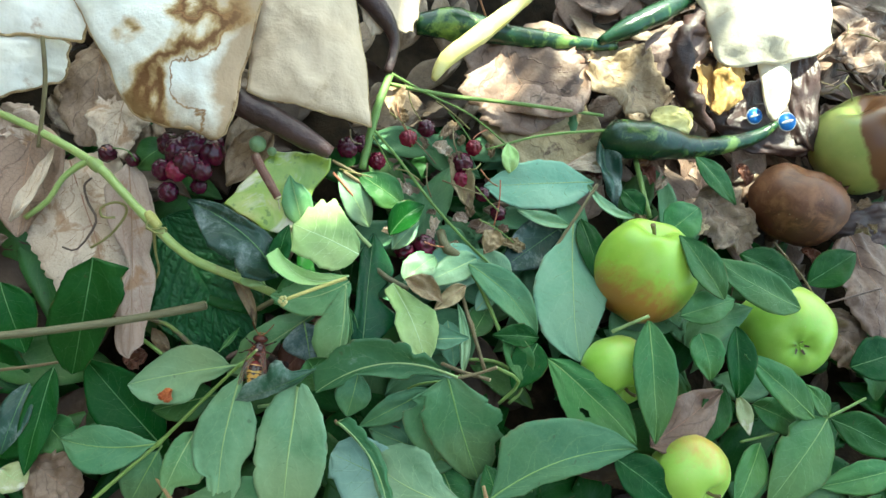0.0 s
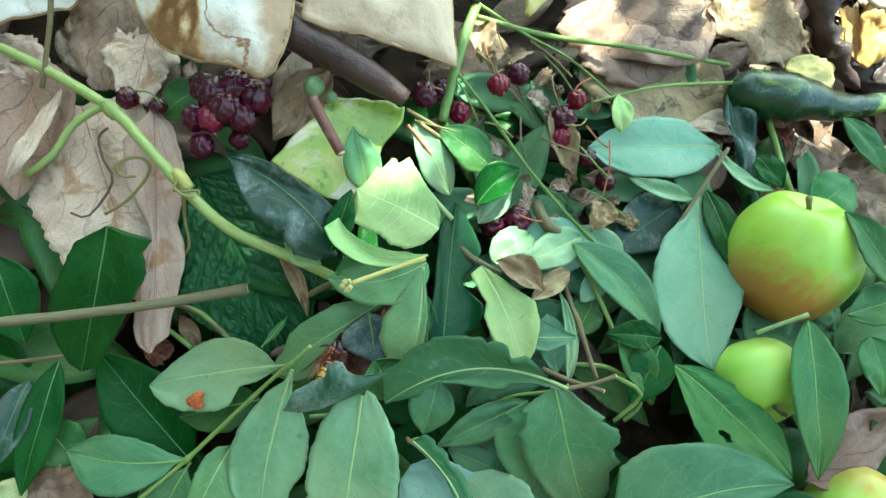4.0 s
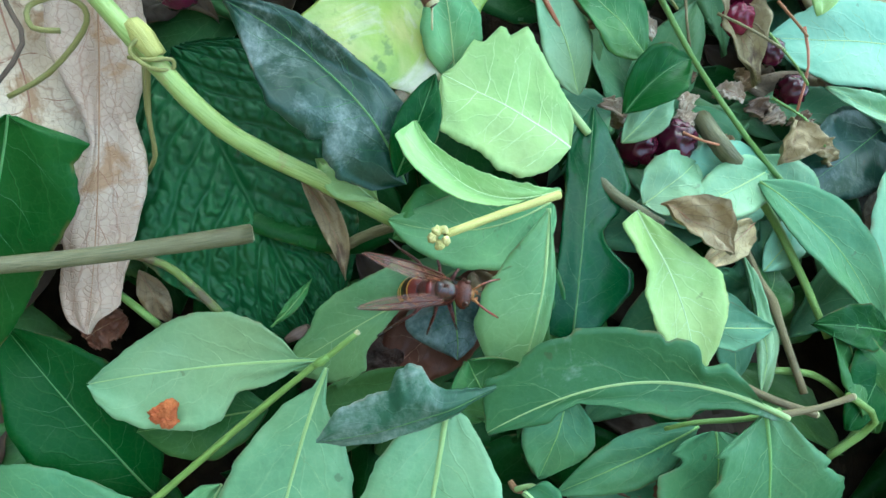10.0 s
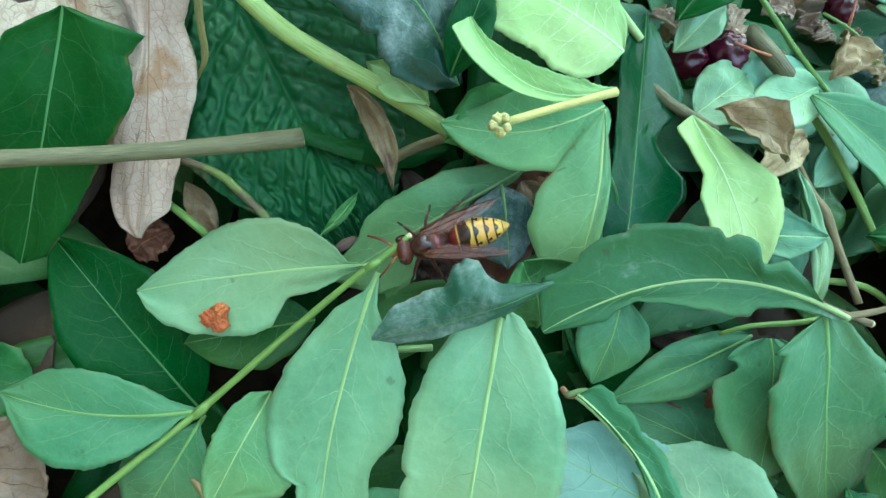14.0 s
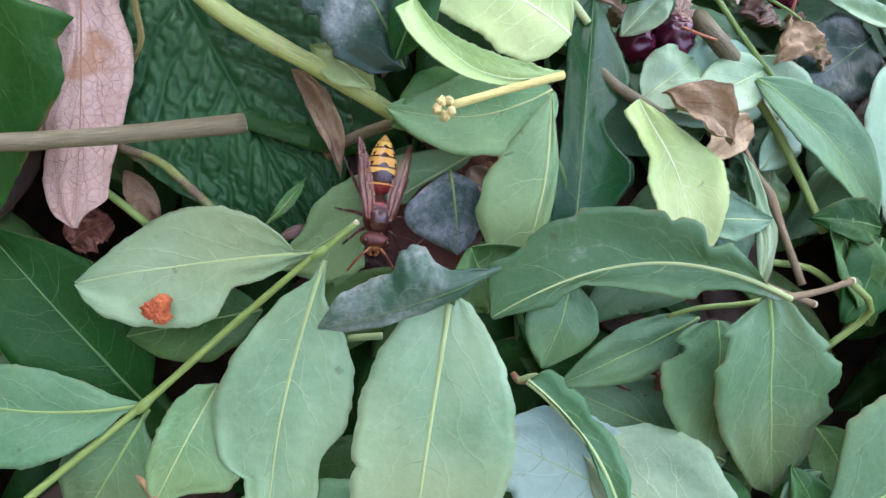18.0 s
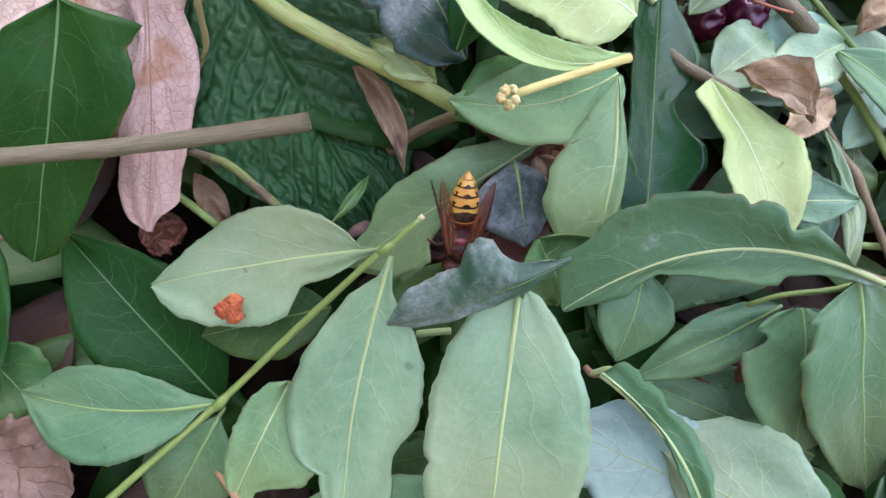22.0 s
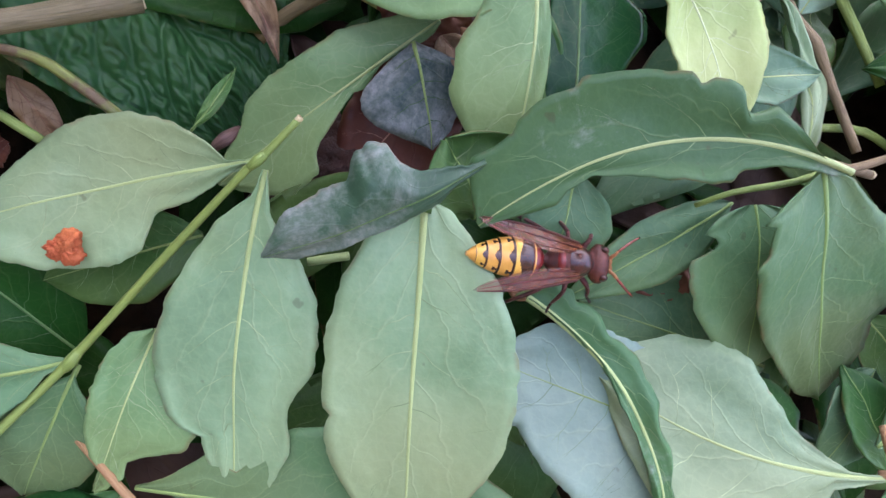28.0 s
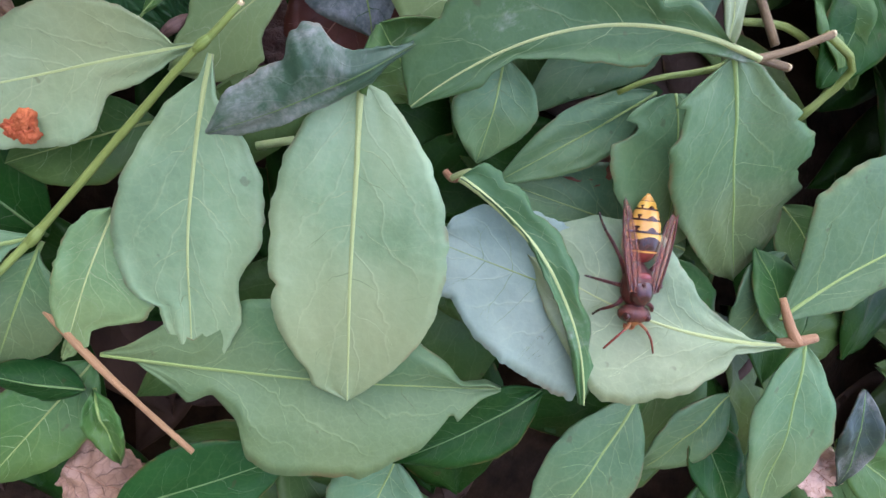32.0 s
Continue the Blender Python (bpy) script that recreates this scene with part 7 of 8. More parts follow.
grape((-115.3, 28.4, 10.1), 5.2, "wine")
grape((-126.0, 27.6, 9.3), 4.7, "red")
grape((-133.0, 29.6, 4.3), 4.8, "wine")
grape((-129.7, 19.3, 2.7), 4.5, "wine")
grape((-161.9, 41.6, -9.5), 4.1, "wine")
grape((-148.8, 37.1, -4.6), 3.2, "wine")
grape((-112.4, 45.8, 5.0), 5.3, "wine")
grape((-131.6, 43.0, 3.4), 5.4, "wine")
grape((-116.9, 23.8, 1.4), 3.7, "wine")
grape((-8.9, 64.3, 0.1), 4.6, "wine")
grape((-19.0, 54.5, 7.2), 4.2, "red")
grape((16.4, 56.0, -0.8), 4.1, "red")
grape((10.6, 47.0, -1.7), 5.2, "wine")
grape((10.0, 38.5, -2.4), 4.3, "red")
grape((-8.8, 2.0, -3.4), 5.4, "wine")
grape((-18.6, -0.1, -4.3), 4.9, "wine")
grape((30.7, 23.9, -8.9), 4.1, "wine")
grape((-48.9, 45.0, 10.9), 4.9, "wine")
grape((-42.1, 48.9, 8.0), 4.4, "wine")
grape((21.8, 32.3, -5.8), 3.8, "wine")
grape((-33.6, 42.8, 3.0), 4.2, "red")
grape((-90.4, 41.3, 15.3), 3.9, "green")
grape((-83.9, 38.6, 14.2), 2.1, "green")
sheet("melon_rind", (-181.7, 112.6, 24.6), (-89.6, 116.0, 41.5), (-103.0, 37.1, 26.9), (-145.6, 48.6, 17.1), RIND_MAIN, "thick white rind with brown rotten stains", "rind", bulge=8, thick=3, wave=3, rag=0.05, corner=0.08, rim_stuff=RIM)
sheet("melon_rind", (-223.8, 115.0, 21.3), (-172.0, 122.1, 22.1), (-172.3, 87.3, 12.5), (-223.5, 87.1, 10.0), RIND, "white rind piece beside a stained one", "rind", corner=0.06, bulge=6, thick=3, wave=2, rim_stuff=RIM)
sheet("melon_rind", (-224.8, 91.0, 8.5), (-181.0, 93.2, 6.4), (-183.2, 72.5, -2.5), (-222.9, 57.4, -1.5), RIND, "pale curled rind edge with tan rim", "rind", bulge=8, thick=3, wave=2, rim_stuff=RIM)
sheet("rind_flap", (-93.6, 119.3, 32.3), (-50.5, 127.5, 29.7), (-37.8, 47.3, 26.8), (-97.0, 60.3, 28.2), RIND_TAN, "smooth leathery tan rind flap", "rind", bulge=7, thick=2, wave=3, rag=0.03, corner=0.05, rim_stuff=RIM)
sheet("rind_flap", (-48.6, 136.8, 17.7), (-14.3, 145.3, 13.1), (-15.3, 117.8, 2.3), (-41.7, 101.8, 17.0), RIND_TAN, "folded tan end of a rind", "rind", bulge=8, thick=2, wave=3)
tagged(tube("shrivelled_banana", [(-105.7, 61.6, 21.4), (-87.2, 52.6, 22.9), (-68.6, 41.8, 24.9), (-57.0, 36.3, 22.4)], [6.5, 6.2, 5.1, 3.0], BANANA_DARK, sides=12), "dark brown shrivelled banana stem end", "banana")
tagged(tube("shrivelled_banana", [(-45.6, 128.3, 20.8), (-33.7, 114.2, 19.5), (-27.5, 104.4, 13.2), (-30.7, 86.4, 13.2)], [6.5, 4.9, 2.7, 2.2], BANANA_DARK, sides=12), "shrivelled brown stalk end of a fruit", "banana")
tagged(tube("cucumber_end", [(-14.2, 128.6, -5.8), (6.0, 131.4, -4.6), (38.4, 129.1, -5.7), (72.8, 130.3, -8.7), (107.0, 135.7, -14.8)], [5.4, 9.2, 6.0, 4.3, 2.7], CUCUMBER, sides=16), "dark green curved cucumber end", "cucumber")
tagged(tube("cucumber_end", [(93.7, 132.9, -8.8), (110.1, 141.9, -5.0), (132.5, 155.3, -4.7), (165.8, 178.2, -7.1)], [2.2, 6.0, 6.5, 3.8], CUCUMBER, sides=16), "short dark green cucumber piece", "cucumber")
cucumber = tube("cucumber", [(94.1, 70.3, -16.2), (103.0, 74.5, -15.0), (123.5, 75.1, -13.1), (158.5, 77.3, -20.9), (194.4, 87.6, -23.0), (210.5, 97.5, -20.5)], [3.2, 11.4, 10.8, 6.2, 4.4, 2.4], CUCUMBER, sides=18)
tagged(cucumber, "curved dark green cucumber with a narrow neck", "cucumber")
tube("stalk_scar", [(92.6, 69.9, -16.3), (94.6, 70.7, -16.0), (96.4, 71.6, -15.8)], [1.4, 2.6, 3.0], STEM["twig"], cucumber, "dry brown stalk scar", sides=10)
tagged(tube("yellow_strip", [(-5.0, 93.1, -0.1), (2.2, 106.0, 0.5), (19.7, 120.7, 4.6), (48.0, 147.1, 8.0)], [1.6, 4.6, 5.4, 3.2], YELLOW_PEEL, sides=10), "yellow curved vegetable strip", "peel")
sheet("banana_peel", (145.3, 177.5, 6.0), (241.1, 189.1, 9.0), (247.5, 140.5, -6.0), (171.1, 124.4, -13.0), BANANA_PALE, "pale inner side of a banana peel in sunlight", "banana peel", bulge=12, thick=2, wave=3, rag=0.05, corner=0.10)
sheet("banana_peel", (168.8, 130.8, -14.0), (191.7, 133.5, -14.0), (189.8, 109.1, -22.0), (171.2, 101.0, -24.0), BANANA_RIPE, "yellow-brown banana peel strip", "banana peel", bulge=4, thick=2, wave=3, rag=0.12)
sheet("banana_peel", (158.2, 128.9, -18.0), (171.5, 133.5, -18.0), (172.7, 104.1, -26.0), (164.1, 114.8, -26.0), BANANA_RIPE, "browned fold of the banana peel", "banana peel", bulge=3, thick=2, wave=3, rag=0.12)
sheet("banana_peel", (185.2, 124.2, -25.0), (211.5, 131.0, -25.0), (208.8, 97.7, -31.0), (184.1, 95.9, -32.0), BANANA_DARK, "rotten brown inside of the banana peel", "banana peel", bulge=3, thick=2, wave=3, rag=0.1)
sheet("banana_peel", (196.9, 140.9, -11.0), (221.0, 146.4, -9.0), (217.7, 109.9, -14.0), (203.2, 92.7, -17.0), BANANA_PALE, "pale banana peel tongue between the stickers", "banana peel", bulge=5, thick=2, wave=2, rag=0.04, corner=0.22)
tagged(tube("banana_peel", [(166.6, 170.8, -2.2), (152.9, 149.6, -8.5), (148.5, 126.5, -15.7), (156.7, 108.7, -23.2), (174.3, 94.3, -30.5)], [2.7, 6.0, 6.8, 5.4, 2.2], BANANA_DARK, sides=14, knobs=1.1), "blackened banana peel curled into a crescent", "banana peel")
sheet("banana_peel", (123.0, 143.6, -17.0), (166.2, 161.4, -6.0), (169.6, 137.5, -14.0), (132.6, 119.2, -26.0), BANANA_LIT, "purplish brown outer side of a banana peel, painted lit", "banana peel", bulge=5, thick=2, wave=3, rag=0.10)
sheet("banana_peel", (169.4, 111.4, -33.2), (245.8, 121.1, -22.2), (239.0, 80.4, -27.7), (191.1, 84.1, -36.5), BANANA_DARK, "blackened banana peel under the stickers", "banana peel", bulge=6, thick=2, wave=4)
sheet("banana_peel", (222.5, 149.6, -16.9), (241.8, 145.2, -12.8), (240.7, 82.4, -23.3), (223.1, 85.7, -27.2), BANANA_DARK, "blackened banana peel curling over scraps", "banana peel", bulge=4, thick=2, wave=4)
sheet("banana_peel", (243.9, 48.4, -30.9), (290.9, 54.9, -19.7), (288.3, 27.0, -23.5), (245.3, 23.9, -33.2), BANANA_DARK, "blackened banana peel beside the rotten apple", "banana peel", bulge=6, thick=2, wave=4)
sheet("rind_flap", (126.1, 98.1, -15.7), (159.6, 103.8, -24.1), (156.8, 87.4, -25.7), (129.6, 81.5, -18.1), YELLOW_PEEL, "blotched yellow peel on brown leaves", "peel", bulge=3, thick=1.5, wave=3)
sheet("rotting_peel", (-104.5, 15.1, 4.0), (-81.9, 41.5, 10.0), (-55.5, 38.8, 13.0), (-75.8, -0.6, 4.0), ROTTING, "rotting yellow-green peel with pale wet patches", "peel", bulge=2.0, thick=1.6, wave=2.0, rag=0.05, corner=0.05, freq=4.0)
fruit_sticker((198.4, 102.8, -23.0), 5.0)
fruit_sticker((216.8, 98.4, -18.5), 5.8)
tagged(ball("rotten_pulp", (-75.0, -56.1, -27.4), 8.7, PULP, wrinkle=0.45, stretch=(1.0, 1.2, 0.32), freq=3.4, nu=48, nv=32), "dark russet rotten pulp in the hollow", "fruit pulp")
tagged(ball("rotten_fruit_skin", (-50.0, -33.0, -22.2), 8.1, ORANGE_SKIN, wrinkle=0.12, stretch=(1.0, 1.0, 0.5)), "orange brown rotten fruit skin under leaves", "fruit")
crumb((-125.0, -71.0, -18.0), 3.0)
SUN_FLECKS = [((212.5, 168.5, -13.4), 46.0), ((215.8, 132.4, -21.3), 13.0), ((22.8, 107.1, -9.7), 14.4), ((-66.0, 14.7, 8.8), 5.8), ((-41.1, 23.0, 6.7), 3.8), ((-53.0, 4.5, 7.5), 3.0), ((-20.7, 12.8, 2.5), 7.2), ((-7.3, -9.6, 3.4), 4.4), ((-28.7, 80.3, 7.1), 6.3), ((105.1, 149.3, -8.4), 16.6), ((139.8, 150.7, -12.7), 13.6), ((59.9, 133.7, -10.0), 7.8), ((76.8, 121.4, -11.4), 7.8), ((139.1, 162.0, -9.2), 10.2), ((-95.9, 17.6, 6.8), 4.2), ((-19.3, 116.6, -1.9), 9.1)]
shade_foliage()
BRANCH_AT = (-35.1, 8.1, 5.0)

# ------------------------------------------------------------------ the hornet
CHITIN = plain("hornet_red_brown", (0.036, 0.006, 0.005), (0.092, 0.017, 0.011), 700.0, 0.3, 0.45, 0.5)
RED_CHITIN = plain("hornet_bright_red_brown", (0.12, 0.016, 0.012), (0.20, 0.030, 0.022), 500.0, 0.22, 0.6, 0.1)
SCUTUM = plain("hornet_maroon_plate", (0.026, 0.005, 0.005), (0.062, 0.010, 0.009), 500.0, 0.18, 0.6, 0.1)
DARK_CHITIN = plain("hornet_dark_brown", (0.02, 0.006, 0.004), (0.045, 0.014, 0.008), 500.0, 0.22, 0.6, 0.08)
YELLOW = plain("hornet_yellow", (0.54, 0.30, 0.045), (0.66, 0.40, 0.08), 400.0, 0.28, 0.55, 0.08)
FACE = plain("hornet_face_orange", (0.20, 0.07, 0.02), (0.30, 0.12, 0.03), 400.0, 0.4, 0.5, 0.3)
HEAD = plain("hornet_head_red_brown", (0.062, 0.010, 0.008), (0.125, 0.023, 0.015), 600.0, 0.26, 0.5, 0.35)
EYE = plain("hornet_eye", (0.03, 0.007, 0.005), (0.06, 0.014, 0.01), 900.0, 0.2, 0.5, 0.2)


def wing_material():
    k = Nodes("hornet_wing", 0.16, 0.6)
    v = k.ramp(k.voronoi(520.0, "DISTANCE_TO_EDGE"), (0.0, 1.0), (0.06, 0.0))
    k.colour(k.mix(v, (0.24, 0.075, 0.028), (0.05, 0.012, 0.007)))
    k.b.inputs["Alpha"].default_value = 0.52
    return k.m


WING = wing_material()


def lathe(name, profile, parent, material, ysc=1.0, zsc=1.0, nu=24, paint=None, label="", curve=0.0):
    """A body ring by ring along x; profile rows of (x, radius) in millimetres; paint(x share, angle) picks the second material."""
    verts, faces, pick = [], [], []
    x0, x1 = profile[0][0], profile[-1][0]
    for x, r in profile:
        dz = -curve * (x - x0) ** 2
        for j in range(nu):
            b = 2 * math.pi * j / nu
            verts.append(mm(x, r * ysc * math.sin(b), r * zsc * math.cos(b) + dz))
    for i in range(len(profile) - 1):
        for j in range(nu):
            k = (j + 1) % nu
            faces.append((i * nu + j, i * nu + k, (i + 1) * nu + k, (i + 1) * nu + j))
            if paint:
                s = ((profile[i][0] + profile[i + 1][0]) / 2 - x0) / (x1 - x0)
                pick.append(paint(s, (j + 0.5) / nu * 2 * math.pi))
    faces.append(tuple(range(nu)))
    faces.append(tuple(reversed(range((len(profile) - 1) * nu, len(profile) * nu))))
    ob = mesh_object(name, verts, faces, material, parent, label)
    if paint:
        ob.data.polygons.foreach_set("material_index", pick + [pick[0], pick[-1]])
    return ob


def abdomen_radius(x):
    """x from -1.4 at the waist to -15 at the tip."""
    s = (-1.4 - x) / 13.4
    return 3.4 * max(0.03, math.sin(math.pi * min(1, max(0.0, s)) ** 0.70)) ** 0.6


def build_hornet():
    body = thing("hornet", (0, 0, 0), "red-brown hornet with a yellow and black striped abdomen", "hornet")
    lathe("thorax", [(7.0, 0.8), (6.7, 1.8), (6.0, 2.5), (4.8, 3.1), (3.2, 3.35), (1.4, 3.0), (0.0, 2.2), (-0.9, 1.2), (-1.5, 0.6)], body, CHITIN, 1.0, 0.98,
          label="hairy red-brown thorax")
    head = lathe("head", [(10.4, 0.6), (10.2, 1.4), (9.7, 2.2), (9.0, 2.65), (8.1, 2.65), (7.3, 2.1), (6.6, 1.0)], body, HEAD, 1.28, 0.86, label="red-brown head")
    lathe("face", [(10.9, 0.3), (10.75, 0.9), (10.2, 1.5), (9.4, 1.7)], head, FACE, 1.0, 0.95, label="orange-yellow face")
    for s in (-1, 1):
        ball("eye", (9.0, s * 2.3, 0.75), 1.3, EYE, head, "dark bean-shaped eye", stretch=(0.75, 0.6, 1.15), nu=14, nv=10)
        tube("mandible", [(10.8, s * 0.9, -1.0), (11.5, s * 0.8, -1.2), (11.8, s * 0.2, -1.3)], [0.5, 0.4, 0.15], FACE, head, sides=7)

    ball("scutum", (4.0, 0, 1.25), 2.85, SCUTUM, body, "dark glossy maroon plate on the thorax", stretch=(1.08, 0.92, 0.82), nu=28, nv=20)
    ball("scutellum", (1.3, 0, 1.75), 1.7, RED_CHITIN, body, "reddish plate behind the thorax plate", stretch=(0.7, 1.15, 0.7), nu=18, nv=12)

    def stripe(k):
        def paint(s, a):
            a = (a + math.pi) % (2 * math.pi) - math.pi
            if k == 0:
                return 1 if 0.80 < s < 0.93 else 0
            if k == 1:
                return 0 if s < 0.70 + 0.13 * math.cos(a * 3) else 1
            if k == 5:
                return 0 if s < 0.08 else 1
            if s < 0.17:
                return 0
            peak = abs(a) < 0.42 * (1 - (s - 0.17) / 0.38)
            drop = abs(abs(a) - 0.95) < (0.06 if s < 0.36 else 0.15) and s < 0.56
            side = abs(abs(a) - 1.75) < 0.12 and s < 0.5
            return 0 if peak or drop or side else 1
        return paint

    abdomen = thing("abdomen", mm(0.2, 0, 0), "striped yellow and dark brown abdomen", "")
    abdomen.parent = body
    cuts = [-1.4, -4.0, -7.2, -9.6, -11.7, -13.4, -15.0]
    for k in range(6):
        a, b = cuts[k], cuts[k + 1]
        prof = []
        for i in range(17):
            x = a + (b - a) * i / 16
            prof.append((x, abdomen_radius(x) * (0.985 + 0.03 * (i / 16)) - (0.1 if i == 0 else 0)))
        if k == 5:
            prof[-1] = (b + 0.2, 0.12)
        lathe("abdomen_segment", prof, abdomen, [DARK_CHITIN if k else RED_CHITIN, YELLOW], 1.0, 0.86, 72, stripe(k), "yellow segment with black drops" if k > 1 else "dark brown segment", 0.0)
    # wings, folded back
    for s in (-1, 1):
        for nm, ln, wd, z, spread in (("forewing", 18.0, 3.1, 2.7, 0.20), ("hindwing", 11.5, 2.5, 2.3, 0.27)):
            verts, faces = [], []
            n = 14
            for i in range(n + 1):
                q = i / n
                w = wd * math.sin(math.pi * min(1, 0.06 + 0.94 * q) ** 0.8) ** 0.6
                cx = 4.2 - ln * q
                cy = s * (2.3 + ln * q * spread)
                for j in range(5):
                    v = j / 4 - 0.35
                    verts.append(mm(cx, cy - s * v * w, z - 1.2 * q + 0.5 * v * (1 - q)))
            for i in range(n):
                for j in range(4):
                    k = i * 5 + j
                    faces.append((k, k + 1, k + 6, k + 5))
            mesh_object(nm, verts, faces, WING, body, "smoky brown translucent wing")
            if nm == "forewing":
                for share, thick in ((0.0, 0.26), (0.45, 0.14), (0.9, 0.10)):
                    line = []
                    for q in (0.02, 0.35, 0.7, 0.96):
                        w = wd * math.sin(math.pi * min(1, 0.06 + 0.94 * q) ** 0.8) ** 0.6
                        v = -0.35 + share * 0.9
                        line.append((4.2 - ln * q, s * (2.3 + ln * q * spread) - s * v * w, z - 1.2 * q + 0.5 * v * (1 - q) + 0.05))
                    tube("wing_vein", line, [thick, thick, thick * 0.8, thick * 0.4], CHITIN, body, sides=5, knobs=0.0)
    legs = []
    for s in (-1, 1):
        for nm, x, out, fwd in (("front", 5.6, 4.6, 2.6), ("middle", 3.4, 6.4, -0.6), ("hind", 1.4, 6.2, -8.2)):
            hip = thing("leg", mm(x, s * 1.9, -1.8), "jointed red-brown leg", "")
            hip.parent = body
            kx, ky = fwd * 0.42, s * out * 0.5
            ax, ay = fwd * 0.95, s * out * 0.86
            tx, ty = fwd * 1.35, s * out * 1.15

            def seg(nm2, pts, r, mat):
                tube(nm2, [(x + a, s * 1.9 + b, -1.8 + c) for a, b, c in pts], r, mat, hip, sides=7)
            seg("femur", [(0, 0, 0), (kx * 0.5, ky * 0.5, 1.3), (kx, ky, 1.7)], [0.42, 0.5, 0.36], CHITIN)
            seg("tibia", [(kx, ky, 1.7), ((kx + ax) / 2, (ky + ay) / 2, 0.4), (ax, ay, -1.6)], [0.34, 0.38, 0.28], CHITIN)
            seg("tarsus", [(ax, ay, -1.6), ((ax + tx) / 2, (ay + ty) / 2, -2.3), (tx, ty, -2.5)], [0.27, 0.25, 0.2], DARK_CHITIN)
            legs.append((hip, s, nm))
    feelers = []
    for s in (-1, 1):
        root = thing("antenna", mm(10.0, s * 0.8, 0.5), "orange-brown elbowed antenna", "")
        root.parent = body
        tube("scape", [(10.0, s * 0.8, 0.5), (11.0, s * 1.6, 1.3), (11.6, s * 2.2, 1.4)], [0.32, 0.3, 0.28], FACE, root, sides=7)
        tube("flagellum", [(11.6, s * 2.2, 1.4), (13.6, s * 3.6, 0.9), (16.2, s * 4.9, -0.4)], [0.24, 0.26, 0.2], RED_CHITIN, root, sides=7)
        feelers.append((root, s))
    return body, legs, feelers, abdomen


hornet, hornet_legs, hornet_feelers, hornet_abdomen = build_hornet()
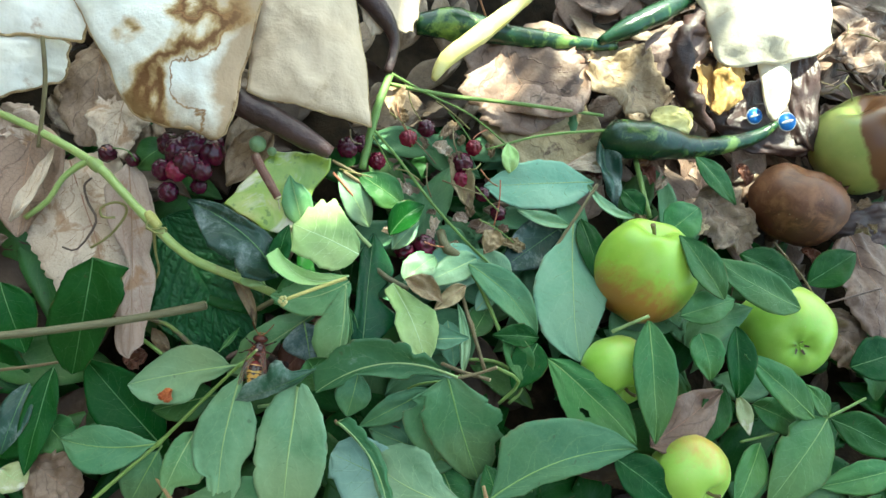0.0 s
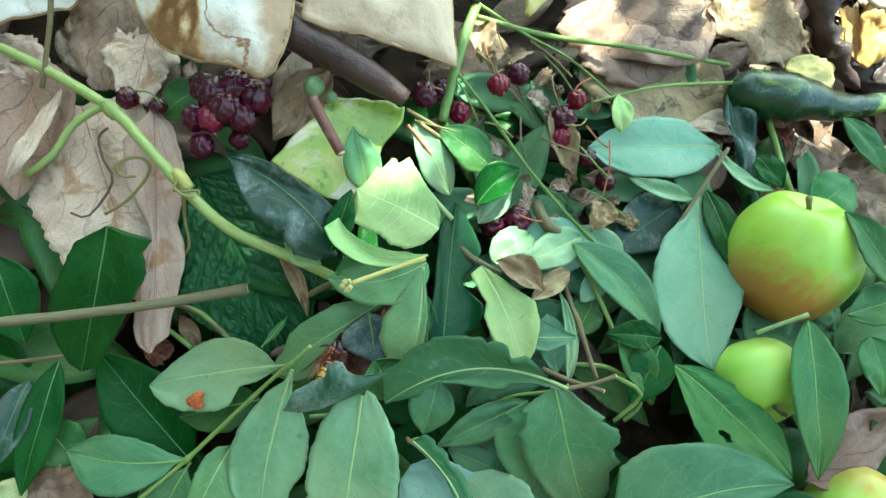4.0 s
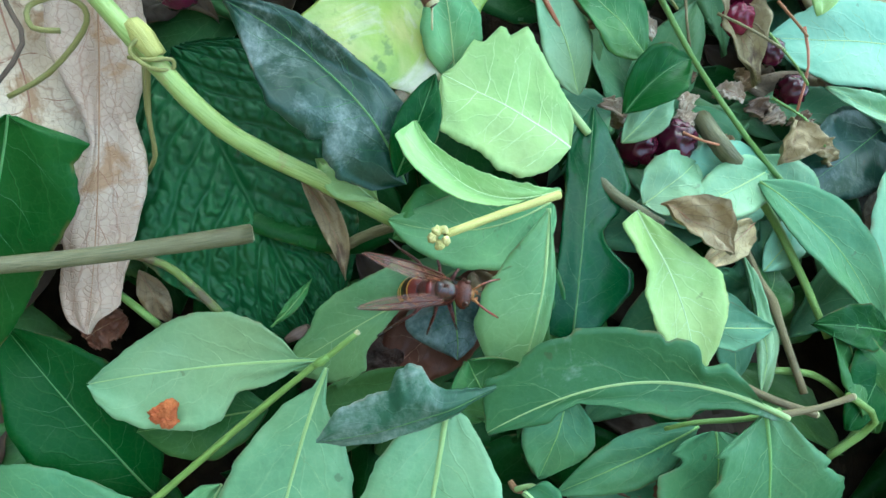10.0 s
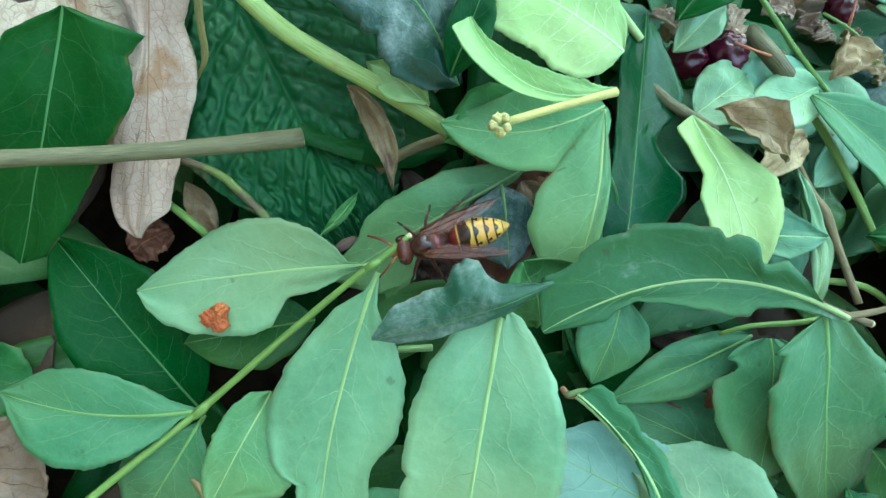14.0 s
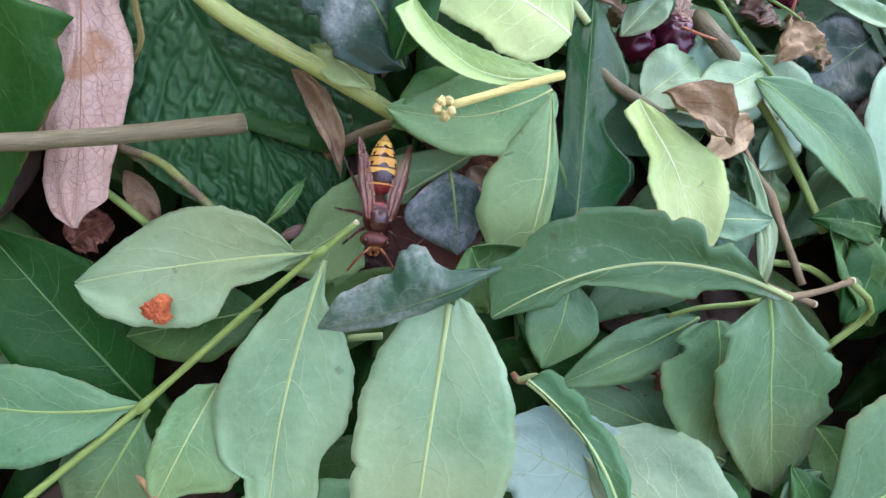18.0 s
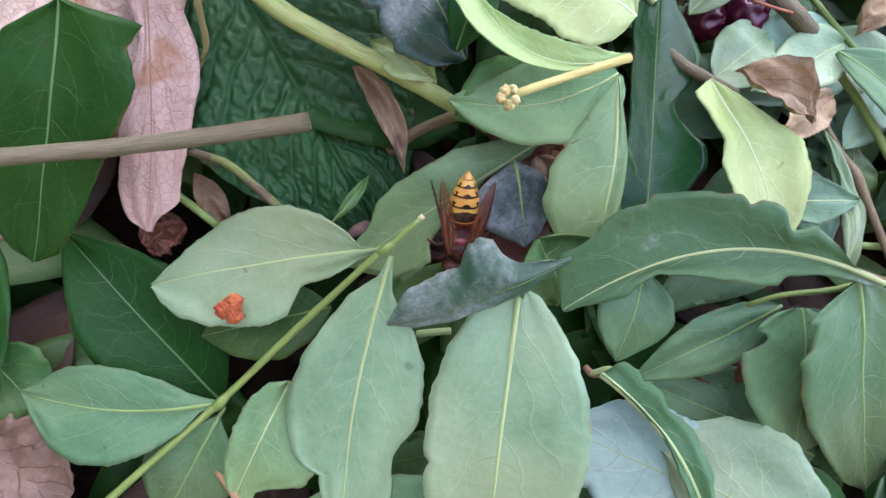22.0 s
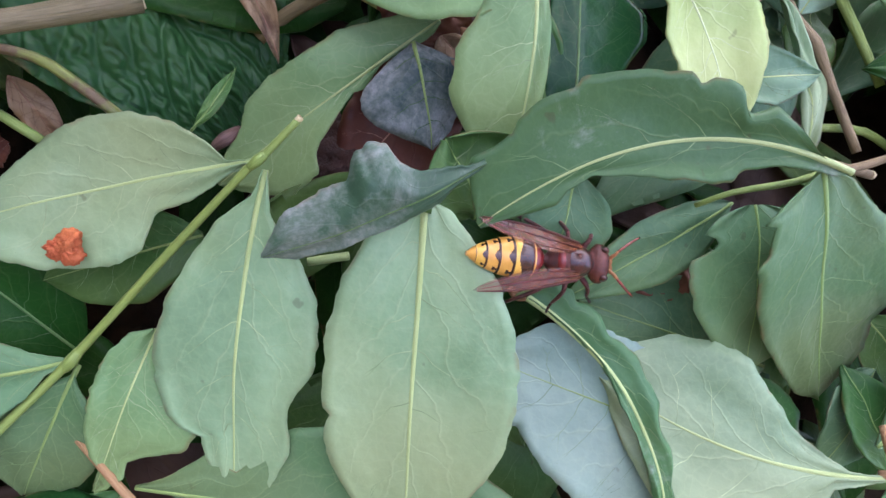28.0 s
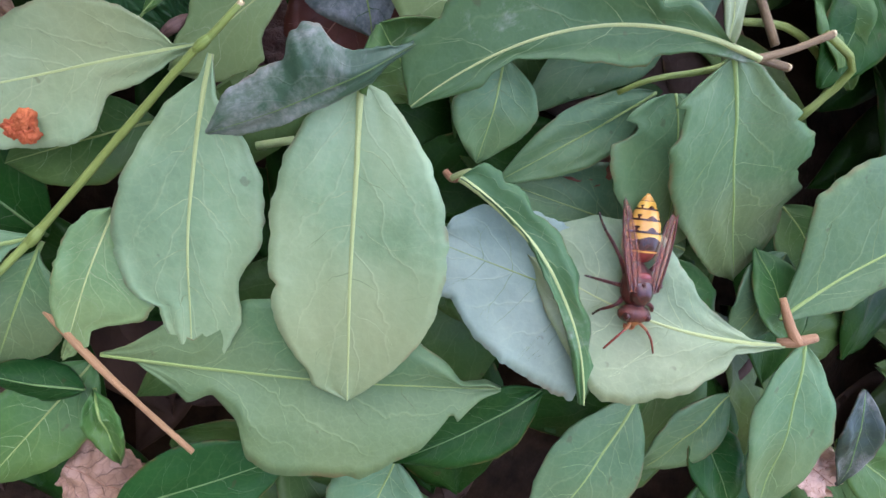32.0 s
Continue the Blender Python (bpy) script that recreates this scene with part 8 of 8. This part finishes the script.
# seconds, millimetres, heading and nose-down tilt in degrees
HORNET = [
    (0.0, -85.1, -54.3, -7.8, 84, -0),
    (0.5, -82.7, -54.6, -7.7, 77, -0),
    (1.0, -78.3, -51.0, -7.6, 53, 5),
    (1.5, -76.9, -52.0, -9.3, 51, 10),
    (2.0, -77.3, -51.7, -11.4, 50, 15),
    (2.5, -76.2, -52.9, -11.2, 54, 15),
    (4.5, -75.8, -53.8, -12.3, 74, 10),
    (5.0, -75.8, -52.2, -11.9, 84, 5),
    (5.5, -75.2, -53.3, -12.0, 93, 5),
    (6.0, -74.4, -51.1, -10.0, 98, -0),
    (6.5, -75.8, -51.7, -9.7, 112, -0),
    (7.0, -77.9, -52.5, -8.9, 123, -5),
    (7.5, -78.6, -48.7, -6.2, 117, -5),
    (8.0, -79.8, -45.5, -4.8, 113, -5),
    (8.5, -79.6, -39.1, -3.2, 103, -8),
    (9.0, -77.4, -43.2, -1.2, 49, -28),
    (9.5, -78.1, -44.7, -0.9, 42, -20),
    (10.0, -73.0, -41.9, 6.0, -3, -6),
    (10.5, -73.6, -43.0, 7.5, 4, -8),
    (11.0, -62.6, -43.1, 14.2, 5, -6),
    (11.5, -57.4, -45.7, 12.9, -22, -0),
    (12.0, -67.6, -45.3, 4.2, -101, 24),
    (12.5, -71.0, -51.1, 1.3, -121, 10),
    (13.0, -73.1, -52.6, 1.0, -149, 25),
    (13.5, -78.0, -51.9, -2.1, -167, 20),
    (15.5, -78.3, -52.8, -3.5, -146, 30),
    (16.0, -81.0, -43.5, -3.2, -155, 42),
    (16.5, -77.3, -41.5, -1.8, -170, 20),
    (17.0, -75.0, -42.3, -3.0, -160, 5),
    (17.5, -79.8, -45.2, -6.9, -94, 5),
    (18.0, -80.1, -45.7, -7.2, -92, 5),
    (18.5, -82.2, -48.0, -9.0, -89, 5),
    (19.0, -81.5, -49.4, -9.0, -97, 18),
    (19.5, -81.4, -48.9, -8.8, -104, 5),
    (20.0, -80.8, -48.1, -8.3, -103, 5),
    (20.5, -77.2, -50.2, -9.2, -96, 14),
    (21.0, -74.7, -51.8, -10.4, -89, 25),
    (21.5, -75.4, -52.5, -12.0, -89, 32),
    (22.0, -75.3, -52.9, -12.1, -89, 38),
    (22.5, -76.9, -52.8, -11.7, -91, 32),
    (23.0, -77.8, -53.9, -11.6, -93, 20),
    (23.5, -79.1, -52.0, -9.6, -91, 8),
    (24.0, -79.7, -48.7, -6.9, -90, 12),
    (24.5, -77.4, -49.7, -5.1, -57, -0),
    (26.5, -61.2, -76.9, 1.7, -15, -0),
    (27.0, -57.7, -77.8, 3.8, 1, -0),
    (27.5, -53.0, -77.3, 5.4, -7, -0),
    (28.0, -45.5, -77.0, 6.6, -7, -0),
    (28.5, -35.7, -77.2, 7.8, -8, -0),
    (29.0, -36.0, -77.1, 8.7, -2, -0),
    (29.5, -34.7, -75.3, 9.3, 7, -0),
    (30.0, -30.3, -78.6, 9.7, -13, -0),
    (30.5, -27.3, -87.3, 8.3, -38, -0),
    (31.0, -17.0, -93.6, 9.7, -31, -0),
    (31.3, -9.9, -95.7, 14.9, -26, -0),
    (31.6, -12.6, -96.4, 14.6, -39, -0),
    (32.0, -13.9, -102.7, 7.3, -99, -0),
]


bough, bough_at, bough_side = fleck_branch()


def motions():
    away = bough_at + bough_side * 0.5
    # the added bough moves in by 6.8 s to block the small flecks
    walk(bough, [(0.0, Matrix.Translation(away)), (4.3, Matrix.Translation(away - bough_side * 0.06)), (5.5, Matrix.Translation(bough_at + bough_side * 0.14)),
                 (6.8, Matrix.Translation(bough_at)), (32.0, Matrix.Translation(bough_at))])
    walk(hornet, [(t, pose(x / 1000, y / 1000, z / 1000, 0, tilt, yaw)) for t, x, y, z, yaw, tilt in HORNET])
    for leg, s, nm in hornet_legs:
        phase = {"front": 0.0, "middle": 2.1, "hind": 4.2}[nm] + (0 if s > 0 else math.pi)
        at = leg.location.copy()
        walk(leg, [(0.25 * k, Matrix.Translation(at) @ pose(0, 0, 0, 0, 0, 9 * math.sin(k * 1.9 + phase))) for k in range(129)])
    waist = hornet_abdomen.location.copy()
    bends = [(0.0, 0), (8.0, 0), (8.5, 15), (9.0, 62), (9.5, 70), (10.0, 74), (10.5, 60), (11.0, 5), (11.5, 0), (24.0, 0), (32.0, 0)]
    walk(hornet_abdomen, [(t, Matrix.Translation(waist) @ pose(0, 0, 0, 0, -b, 0)) for t, b in bends])
    for root, s in hornet_feelers:
        at = root.location.copy()
        walk(root, [(0.4 * k, Matrix.Translation(at) @ pose(0, 0, 0, 0, 6 * math.sin(k * 1.3 + s), 12 * s * math.sin(k * 0.9))) for k in range(81)])


motions()
